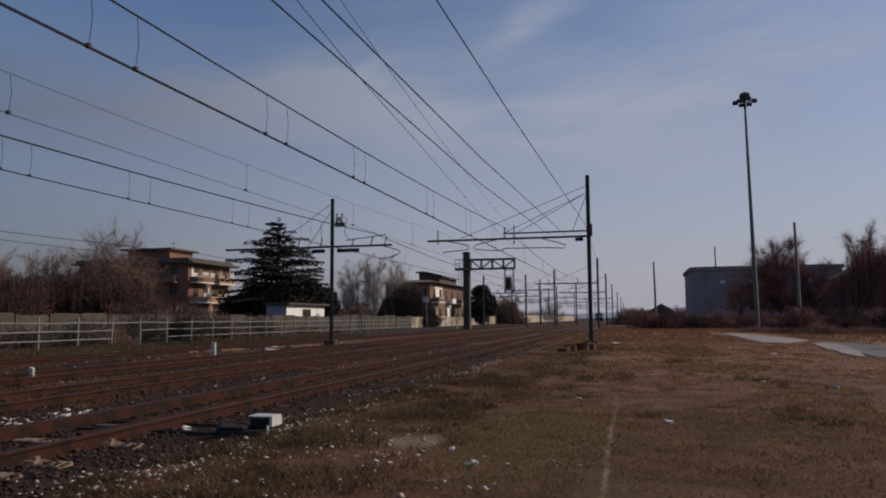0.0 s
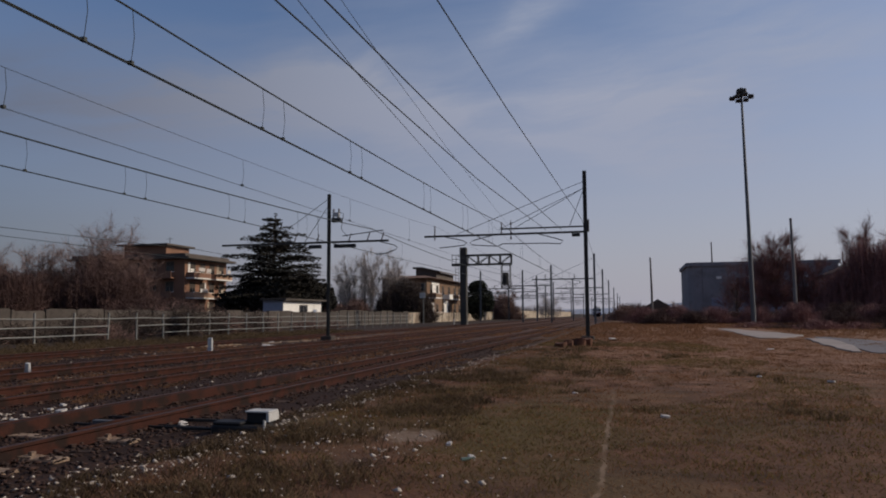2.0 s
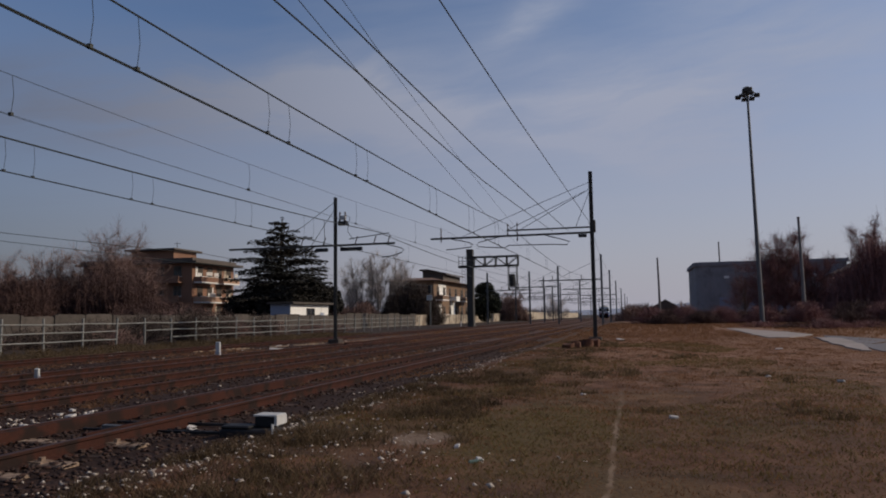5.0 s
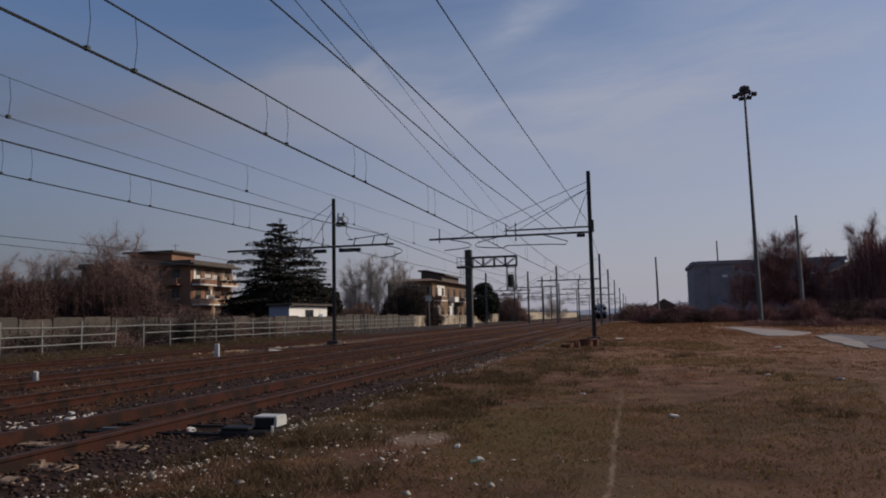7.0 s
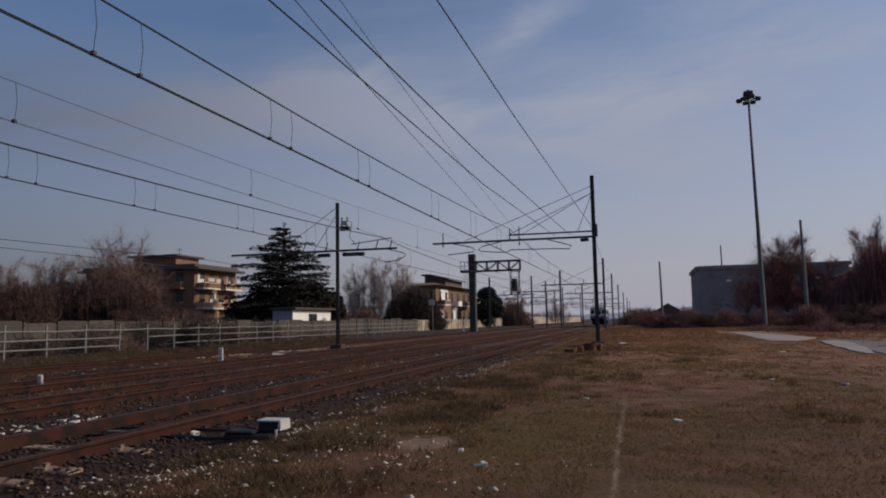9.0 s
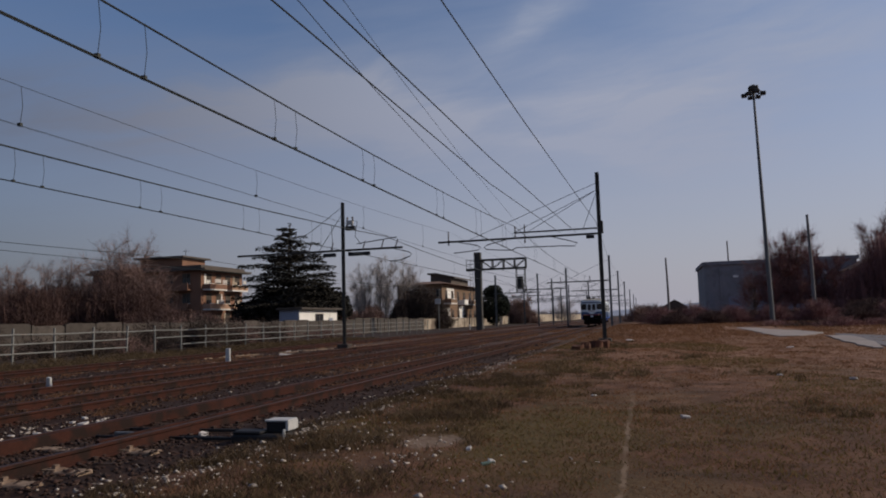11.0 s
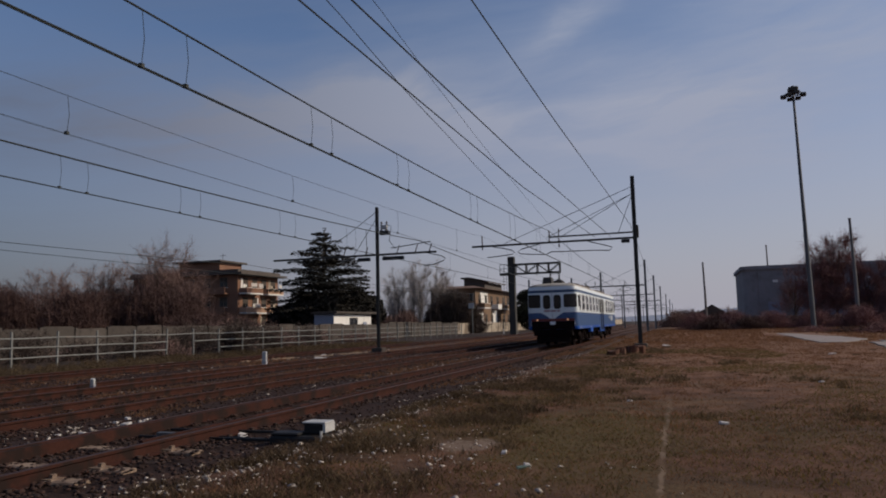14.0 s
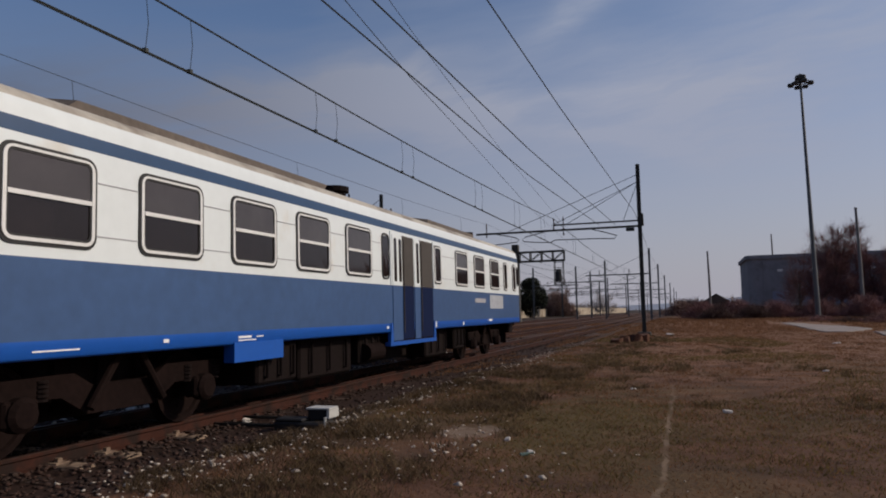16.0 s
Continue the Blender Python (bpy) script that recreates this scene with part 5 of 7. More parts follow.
def build_apartments():
    t = thing("apartment_building", pose(0, 0, 0), "orange-brown three-storey apartment block with white balconies", "apartment block")
    bm = B(); box(bm, -84, -64.5, 95, 106.5, -0.5, 9.9)
    part("wall", bm, M["brick_wall"], t)
    bm = B(); box(bm, -84.8, -63.2, 94.0, 107.3, 9.9, 10.2); box(bm, -84.3, -64.2, 94.6, 106.8, 10.2, 10.7)
    r = part("roof", bm, M["roof"], t, "dark flat roof with a deep overhang")
    bm = B(); box(bm, -76.8, -69.2, 97.0, 103, 10.7, 12.2)
    part("stair_tower", bm, M["brick_wall"], r)
    bm = B(); box(bm, -77.6, -68.5, 96.2, 103.6, 12.2, 12.45)
    part("tower_roof", bm, M["roof"], r)
    bm = B(); tube(bm, [(-70, 99, 12.4), (-70, 99, 13.7)], 0.04, 5); tube(bm, [(-70.6, 99, 13.4), (-69.4, 99, 13.4)], 0.03, 5)
    part("aerial", bm, M["wire"], r)
    for z in (1.0, 4.2, 7.2):
        for y in (97.0, 99.6, 102.2, 104.9):
            window_unit(t, -64.5, y, z + 0.2, 1.2, 2.0, "x")
        for x in (-82, -79, -76, -73, -70, -67):
            window_unit(t, x, 95, z + 0.8, 1.2, 1.4, "y")
    for z, a, b, m in ((4.1, 95.4, 101.0, "sunlit_parapet"), (4.1, 102.0, 106.2, "sunlit_parapet"), (7.1, 95.4, 100.0, "brick_wall"), (7.1, 101.5, 106.2, "sunlit_parapet"), (1.2, 98.0, 104.0, "brick_wall")):
        balcony(t, -64.5, a, b, z, m)
    # thin pale panels that paint sunlit patches on the wall
    for z, y, w, m in ((7.3, 95.8, 1.6, "white_plaster"), (7.3, 103.6, 1.3, "cream"), (4.3, 99.2, 1.4, "white_plaster"), (4.3, 105.0, 0.9, "cream"), (1.4, 101.2, 1.5, "cream")):
        bm = B(); box(bm, -64.5, -64.46, y, y + w, z, z + 2.1)
        part("plaster_panel", bm, M[m], t, "pale panel painted as a sunlit patch of wall")
    # brown front balconies in shade
    for z in (4.1, 7.1):
        bm = B(); box(bm, -83, -66, 93.8, 95, z - 0.18, z); box(bm, -83, -66, 93.8, 93.9, z, z + 0.9)
        part("balcony", bm, M["brick_wall"], t)
    for y, z, w in ((96.5, 8.05, 1.6), (98.6, 8.0, 1.2), (97.5, 4.9, 1.5), (104.5, 8.1, 0.9)):
        bm = B(); box(bm, -63.10, -63.05, y, y + w, z, z + 0.55)
        part("hung_washing", bm, M["litter"], t)


def build_house():
    t = thing("house", pose(0, 0, 0), "ochre villa with a tiled hip roof behind the wall", "house")
    X0, X1, Y0, Y1 = -46.0, -37.2, 131, 162
    bm = B(); box(bm, X0, X1, Y0, Y1, -0.5, 8.2)
    part("wall", bm, M["ochre"], t)
    bm = B()
    b = [bm.verts.new(p) for p in ((X0 - 1, Y0 - 1, 8.2), (X1 + 1.2, Y0 - 1, 8.2), (X1 + 1.2, Y1 + 1, 8.2), (X0 - 1, Y1 + 1, 8.2))]
    c = [bm.verts.new(p) for p in ((X0 + 2, Y0 + 6, 9.0), (X1 - 2, Y0 + 6, 9.0), (X1 - 2, Y1 - 6, 9.0), (X0 + 2, Y1 - 6, 9.0))]
    bm.faces.new(b[::-1]); bm.faces.new(c)
    for i in range(4):
        bm.faces.new((b[i], b[(i + 1) % 4], c[(i + 1) % 4], c[i]))
    r = part("roof", bm, M["tile_roof"], t)
    bm = B(); extrude_poly(bm, [(-41.4, 138, 8.4), (-37.2, 138, 8.4), (-37.2, 138, 9.7), (-40.2, 138, 10.4), (-41.4, 138, 10.4)], (0, 14, 0)); extrude_poly(bm, [(-41.9, 137.4, 10.4), (-40.1, 137.4, 10.4), (-36.4, 137.4, 9.6), (-36.4, 137.4, 9.85), (-40.1, 137.4, 10.7), (-41.9, 137.4, 10.7)], (0, 15, 0))
    part("attic", bm, M["roof"], r)
    for z in (1.2, 4.9):
        for y in (134, 138.5, 143, 148, 153, 157.5):
            window_unit(t, X1, y, z, 1.4, 2.1, "x")
        for x in (-43.3, -40.0):
            window_unit(t, x, Y0, z + 0.3, 1.2, 1.5, "y")
    # sunlight on the facade, painted as thin white panels
    for a, b, c, d in ((132.2, 136.5, 0.8, 3.7), (143.5, 147.5, 0.8, 4.2), (134.5, 140, 5.6, 7.6)):
        bm = B(); box(bm, X1, X1 + 0.02, a, b, c, d)
        part("plaster_panel", bm, M["white_plaster"], t, "pale panel painted as a sunlit patch of the facade")
    for z, a, b, c in ((4.6, 132.5, 137, "ochre"), (4.6, 143, 146, "white_plaster"), (4.6, 149, 156, "ochre"), (1.0, 132.5, 141, "ochre")):
        balcony(t, X1, a, b, z, c, 1.4)


def build_shed():
    t = thing("shed", pose(0, 0, 0), "small white flat-roofed outbuilding with a blue-grey end", "shed")
    bm = B(); box(bm, -43.9, -41.2, 81, 92.2, -0.5, 3.15)
    for f in bm.faces:
        f.material_index = 1 if f.normal.y < -0.5 else 0
    bm.faces.ensure_lookup_table()
    bm.normal_update()
    for f in bm.faces:
        f.material_index = 1 if abs(f.normal.y) > 0.5 else 0
    part("wall", bm, [M["white_plaster"], M["blue_grey"]], t)
    bm = B(); box(bm, -44.2, -40.6, 80.6, 93.0, 3.15, 3.42, 0.03)
    part("roof", bm, M["concrete"], t)
    window_unit(t, -41.2, 86.6, 1.1, 2.2, 1.5, "x", False)
    bm = B(); box(bm, -41.2, -41.12, 89.6, 90.6, -0.2, 2.1)
    part("door", bm, M["blue_grey"], t)


def build_silo():
    t = thing("grain_store", pose(0, 0, 0), "grey concrete store with a rounded corner and capped roof", "warehouse")
    out = [(11.5 + 2.2 - 2.2 * math.cos(a), 162 - 2.2 * math.sin(a)) for a in [radians(k * 15) for k in range(7)]]
    out = [(11.5, 182)] + out + [(40, 159.8), (40, 182)]
    bm = B(); extrude_poly(bm, [(x, y, -0.5) for x, y in out], (0, 0, 11.6))
    part("wall", bm, M["silo"], t)
    bm = B(); extrude_poly(bm, [(x + (0.35 if x > 30 else -0.35), y + (0.35 if y > 170 else -0.35), 11.1) for x, y in out], (0, 0, 0.75))
    part("roof", bm, M["silo"], t)
    for i, x in enumerate((17.5, 23, 28.5, 34)):
        bm = B(); box(bm, x - 1.6, x + 1.6, 159.7, 159.85, 0, 6.0 if i % 2 else 4.5)
        part("door", bm, M["blue_grey"], t)
        bm = B(); box(bm, x - 0.5, x + 0.5, 159.7, 159.82, 8.4, 8.9)
        part("vent", bm, M["white_plaster"], t)
    for x in (14.6, 20.2, 25.8, 31.4):
        bm = B(); box(bm, x - 0.25, x + 0.25, 159.6, 159.8, -0.5, 11.1)
        part("pilaster", bm, M["silo"], t)
    t2 = thing("gabled_barn", pose(0, 0, 0), "grey gabled barn among bare trees", "barn")
    bm = B(); extrude_poly(bm, [(37, 150, -0.5), (46, 150, -0.5), (46, 150, 8.6), (41.5, 150, 10.6), (37, 150, 8.6)], (0, 16, 0))
    part("wall", bm, M["silo"], t2)
    bm = B(); extrude_poly(bm, [(36.4, 149.5, 8.4), (41.5, 149.5, 10.7), (46.6, 149.5, 8.4), (46.6, 149.5, 8.65), (41.5, 149.5, 10.95), (36.4, 149.5, 8.65)], (0, 17, 0))
    part("roof", bm, M["roof"], t2)
    window_unit(t2, 41.5, 150, 4.5, 1.2, 1.4, "y", False)
    # low far building and hut on the skyline
    t3 = thing("trackside_hut", pose(6.2, 190, 0), "small dark gabled hut far down the line", "hut")
    bm = B(); extrude_poly(bm, [(-3, 0, -0.5), (3, 0, -0.5), (3, 0, 3.1), (0, 0, 4.9), (-3, 0, 3.1)], (0, 6, 0))
    part("wall", bm, M["roof"], t3)


build_apartments()
build_house()
build_shed()
build_silo()


# ---- masts, poles, signals ----
def build_lamp_mast():
    t = thing("floodlight_mast", pose(13.9, 93, 0), "very tall grey steel floodlight mast with a ring of lamps", "floodlight mast")
    part("pole", tube(B(), [(0, 0, -0.3), (-0.1, 0, 9), (-0.2, 0, 18), (-0.3, 0, 27.8)], 0.29, 12, 0.13), M["galv"], t)
    bm = B(); box(bm, -0.6, 0.6, -0.6, 0.6, -0.4, 0.25, 0.05)
    part("footing", bm, M["concrete"], t)
    bm = B()
    n = 20
    pts = [(-0.3 + 0.95 * math.cos(2 * math.pi * k / n), 0.95 * math.sin(2 * math.pi * k / n), 27.7) for k in range(n + 1)]
    tube(bm, pts, 0.06, 6)
    for k in range(4):
        a = 2 * math.pi * k / 4 + 0.3
        tube(bm, [(-0.3, 0, 27.7), (-0.3 + 0.95 * math.cos(a), 0.95 * math.sin(a), 27.7)], 0.05, 6)
    crown = part("crown_ring", bm, M["mast"], t)
    for k in range(8):
        a = 2 * math.pi * k / 8 + 0.2
        c = Vector((-0.3 + 1.15 * math.cos(a), 1.15 * math.sin(a), 27.5 + (0.12 if k % 3 == 0 else -0.05)))
        bm = B(); box(bm, c.x - 0.3, c.x + 0.3, c.y - 0.25, c.y + 0.25, c.z - 0.22, c.z + 0.16, 0.06)
        part("floodlight", bm, M["mast"], crown)
    bm = B(); box(bm, -0.85, 0.25, -0.5, 0.5, 27.95, 28.55, 0.12); cyl(bm, -0.3, 0, 27.6, 28.7, 0.2, 10)
    part("top_housing", bm, M["mast"], t)


def build_concrete_pole(x, y, h):
    t = thing("concrete_pole", pose(x, y, 0), "slim tapered grey concrete pole", "pole", "bare concrete poles")
    part("pole", tube(B(), [(0, 0, -0.4), (0.0, 0, h * 0.5), (-0.1, 0, h)], 0.27, 10, 0.16), M["pole_conc"], t)
    bm = B(); cyl(bm, -0.1, 0, h - 0.1, h + 0.1, 0.19, 10)
    part("cap", bm, M["pole_conc"], t)


def build_gantry():
    t = thing("signal_gantry", pose(-21.07, 91.8, 0), "dark steel cantilever signal gantry over the tracks", "signal gantry")
    bm = B(); box(bm, -0.42, 0.42, -0.42, 0.42, -0.4, 10.0, 0.05)
    part("column", bm, M["mast"], t)
    bm = B()
    for z in (7.75, 8.95):
        for y in (-0.4, 0.4):
            box(bm, 0.4, 6.3, y - 0.09, y + 0.09, z - 0.1, z + 0.1)
    for k in range(5):
        x = 0.5 + k * 1.44
        for y in (-0.4, 0.4):
            box(bm, x - 0.06, x + 0.06, y - 0.06, y + 0.06, 7.8, 8.95)
            if k < 4:
                tube(bm, [(x, y, 7.8 if k % 2 else 8.9), (x + 1.44, y, 8.9 if k % 2 else 7.8)], 0.05, 5)
    part("truss", bm, M["mast"], t)
    bm = B(); box(bm, -1.5, -0.4, -0.5, 0.5, 7.6, 7.9)
    part("platform", bm, M["mast"], t)
    bm = B()
    for x in (-1.45, -0.9):
        tube(bm, [(x, -0.45, 7.9), (x, -0.45, 9.0)], 0.04, 5)
    for z in (8.45, 9.0):
        tube(bm, [(-1.45, -0.45, z), (-0.45, -0.45, z)], 0.04, 5)
    part("handrail", bm, M["galv"], t)
    bm = B()
    for x in (5.0, 6.1):
        for y in (-0.4, 0.4):
            tube(bm, [(x, y, 4.6), (x, y, 7.8)], 0.05, 5)
    for k in range(5):
        z = 4.7 + k * 0.7
        tube(bm, [(5.0, -0.4, z), (6.1, -0.4, z)], 0.035, 5); tube(bm, [(6.1, -0.4, z), (6.1, 0.4, z)], 0.035, 5)
    cage = part("signal_cage", bm, M["mast"], t)
    bm = B(); cyl(bm, 5.55, -0.45, 5.0, 6.6, 0.4, 14)
    part("signal_head", bm, M["signal_black"], cage)
    bm = B()
    for x in (-1.15, -0.75):
        tube(bm, [(x, 0.2, 0.0), (x, 0.2, 7.6)], 0.03, 5)
    for k in range(18):
        tube(bm, [(-1.15, 0.2, 0.4 + k * 0.4), (-0.75, 0.2, 0.4 + k * 0.4)], 0.02, 4)
    part("ladder", bm, M["galv"], t)


def build_signal(x, y, h, label):
    t = thing("signal_post", pose(x, y, 0), label, "railway signal", "trackside signals")
    part("post", tube(B(), [(0, 0, -0.3), (0, 0, h)], 0.08, 8), M["fence"], t)
    bm = B(); cyl(bm, 0, -0.12, h - 0.2, h + 1.0, 0.32, 14)
    part("signal_head", bm, M["signal_black"], t)
    bm = B(); box(bm, -0.55, 0.35, -0.16, -0.1, h - 1.3, h - 0.5, 0.01)
    part("sign_board", bm, M["white_box"], t)
    return t


def build_marker(x, y, h, lean):
    t = thing("marker_stone", pose(x, y, -0.15, lean, lean * 0.6, 8), "short white-painted marker post beside the track", "marker post", "white marker posts")
    w = 0.5 * h ** 0.5 * 0.22
    bm = B(); box(bm, -w, w, -w * 0.7, w * 0.7, -0.2, h, 0.015)
    part("post", bm, M["white_box"], t)
    bm = B(); box(bm, -w - 0.005, w + 0.005, -w * 0.7 - 0.005, w * 0.7 + 0.005, h * 0.25, h * 0.36)
    part("band", bm, M["plate"], t)


build_lamp_mast()
build_concrete_pole(21.9, 110, 14.4)
build_concrete_pole(3.8, 150, 12.3)
build_concrete_pole(20.45, 200, 19.6)
build_gantry()
build_signal(-31.2, 108, 5.2, "tall white signal post with a black lamp head and board")
for x, y in ((-23.2, 95), (-21.9, 97.5)):
    t = thing("white_post", pose(x, y, 0), "short white-banded trackside post", "post", "white trackside posts")
    part("post", tube(B(), [(0, 0, -0.3), (0, 0, 2.0)], 0.07, 8), M["mast"], t)
    part("white_band", tube(B(), [(0, 0, 0.0), (0, 0, 0.7)], 0.085, 8), M["white_box"], t)
build_marker(-16.4, 26.0, 0.62, 1)
build_marker(-15.5, 16.0, 0.30, 12)


# point machine with its white-lidded box
def build_point_machine():
    t = thing("point_machine", pose(-4.93, 8.6, -0.12) @ Matrix.Scale(0.82, 4), "black cast-iron point machine with a white-topped box", "point machine")
    bm = B(); box(bm, -0.42, 0.46, -0.24, 0.20, -0.05, 0.10, 0.03)
    part("base", bm, M["black_box"], t)
    bm = B(); box(bm, -0.40, 0.10, -0.22, 0.10, 0.10, 0.15, 0.02)
    part("cover", bm, M["black_box"], t)
    bm = B(); box(bm, 0.06, 0.44, 0.02, 0.30, 0.10, 0.27, 0.015)
    part("box", bm, M["black_box"], t)
    bm = B(); box(bm, 0.04, 0.46, 0.0, 0.32, 0.27, 0.30, 0.01); box(bm, 0.42, 0.465, -0.01, 0.32, 0.14, 0.27)
    part("lid", bm, M["white_box"], t, "white painted lid")
    bm = B(); tube(bm, [(0.47, -0.16, -0.2), (0.47, -0.16, 0.18)], 0.022, 6)
    part("stake", bm, M["white_box"], t)
    bm = B(); tube(bm, [(-0.4, 0.05, 0.0), (-1.3, 0.3, -0.03), (-2.0, 0.4, -0.03)], 0.018, 6)
    part("drive_rod", bm, M["black_box"], t)
    t = thing("steel_plate", pose(-6.95, 8.75, -0.08, 2, 1, 6), "flat grey steel cover plate between the rails", "plate")
    bm = B(); box(bm, -0.34, 0.34, -0.04, 0.04, -0.08, 0.0, 0.006)
    part("plate", bm, M["galv"], t)


build_point_machine()


# rotten timber stubs in the grass by the mast
def build_stubs():
    rng = random.Random(3)
    for x, y, r, h in ((-2.70, 31.8, 0.22, 0.30), (-2.28, 32.6, 0.24, 0.40), (-1.95, 33.0, 0.20, 0.36), (-3.0, 31.6, 0.28, 0.22), (-2.5, 32.9, 0.18, 0.30)):
        t = thing("timber_stub", pose(x, y, -0.1, rng.uniform(-6, 6), rng.uniform(-6, 6), rng.uniform(0, 90)), "orange-brown rotten timber stub in the grass", "timber", "rotten timber stubs")
        bm = B()
        n = 10
        rings = []
        for z in (-0.1, h * 0.5, h):
            rings.append([bm.verts.new((r * rng.uniform(0.8, 1.1) * math.cos(2 * math.pi * k / n), r * rng.uniform(0.8, 1.1) * math.sin(2 * math.pi * k / n), z + (rng.uniform(-0.06, 0.06) if z == h else 0))) for k in range(n)])
        for u, v in zip(rings, rings[1:]):
            for k in range(n):
                bm.faces.new((u[k], u[(k + 1) % n], v[(k + 1) % n], v[k]))
        bm.faces.new(rings[0][::-1]); bm.faces.new(rings[-1])
        part("stub", bm, M["old_wood"], t)


build_stubs()


# ---- trees and brush ----
def prisms(segs):
    """Three-sided tapered sticks from (p, q, r0, r1)."""
    s = np.array([(*p, *q, a, b) for p, q, a, b in segs], np.float64)
    p, q, ra, rb = s[:, 0:3], s[:, 3:6], s[:, 6:7], s[:, 7:8]
    d = q - p
    d /= np.linalg.norm(d, axis=1, keepdims=True) + 1e-9
    ref = np.where(np.abs(d[:, 2:3]) < 0.9, np.array([[0, 0, 1.0]]), np.array([[1.0, 0, 0]]))
    a = np.cross(d, ref); a /= np.linalg.norm(a, axis=1, keepdims=True)
    b = np.cross(a, d)
    rows = []
    for base, r in ((p, ra), (q, rb)):
        for k in range(3):
            rows.append(base + (a * math.cos(2.094 * k) + b * math.sin(2.094 * k)) * r)
    v = np.stack(rows, 1).reshape(-1, 3)
    n = len(s)
    i = np.arange(n)[:, None] * 6
    f = np.concatenate([i + np.array([[0, 1, 4, 3]]), i + np.array([[1, 2, 5, 4]]), i + np.array([[2, 0, 3, 5]])])
    return v, f


def ribbons(segs):
    """The finest twigs: narrow tapered strips."""
    s = np.array([(*p, *q, a, b) for p, q, a, b in segs], np.float64)
    nr = np.random.RandomState(len(s))
    p, q, ra, rb = s[:, 0:3], s[:, 3:6], s[:, 6:7], s[:, 7:8]
    d = q - p
    a = np.cross(d, nr.normal(size=d.shape)); a /= np.linalg.norm(a, axis=1, keepdims=True) + 1e-9
    v = np.stack([p - a * ra, p + a * ra, q + a * rb, q - a * rb], 1).reshape(-1, 3)
    return v, np.arange(4 * len(s)).reshape(-1, 4)


def stick_part(name, segs, material, t, fine=False):
    v, f = ribbons(segs) if fine else prisms(segs)
    o = new(name, raw_mesh(name, v, f, material))
    o.parent = t
    return o


def shrub(x, y, h, w, seed, label, n=420, twig="twig", depth=None, name="shrub", r=0.03):
    """A leafless bush: fans of canes and side twigs from a broad foot."""
    rng = random.Random(seed)
    t = thing(name, pose(x, y, -0.15), label, "shrub", "leafless shrubs")
    depth = depth or w
    canes, twigs = [], []
    for i in range(n):
        px, py = rng.gauss(0, 0.30) * w, rng.gauss(0, 0.28) * depth
        top = h * rng.uniform(0.55, 1.0) * max(0.35, 1 - (px / (w * 0.75)) ** 2)
        p = Vector((px * 0.8, py * 0.8, 0))
        q = Vector((px + rng.gauss(0, 0.25), py + rng.gauss(0, 0.25), top * 0.6))
        e = q + Vector((rng.gauss(0, 0.4), rng.gauss(0, 0.4), top * 0.4))
        canes += [(p, q, r * 1.4, r), (q, e, r, r * 0.5)]
        for k in range(13):
            s = p.lerp(q, rng.uniform(0.2, 1)) if k < 7 else q.lerp(e, rng.uniform(0, 1))
            twigs.append((s, s + Vector((rng.gauss(0, 0.45), rng.gauss(0, 0.45), rng.uniform(0.0, 0.7))) * min(1.0, h * 0.28), r * 0.7, r * 0.35))
    stick_part("crown", canes + twigs, M[twig], t, True)["kind"] = "stuff"
    return t


def leaf_cards(centres, sizes, rng, flat=1.0):
    """Small four-cornered leaf clumps at random turns."""
    c = np.asarray(centres); n = len(c)
    s = np.asarray(sizes)[:, None]
    a = rng.normal(size=(n, 3)); a /= np.linalg.norm(a, axis=1, keepdims=True)
    b = rng.normal(size=(n, 3)); b -= a * (a * b).sum(1, keepdims=True); b /= np.linalg.norm(b, axis=1, keepdims=True)
    a[:, 2] *= flat; b[:, 2] *= flat
    v = np.stack([c - a * s, c + b * s * 0.5, c + a * s, c - b * s * 0.5], 1).reshape(-1, 3)
    return v, np.arange(4 * n).reshape(n, 4)


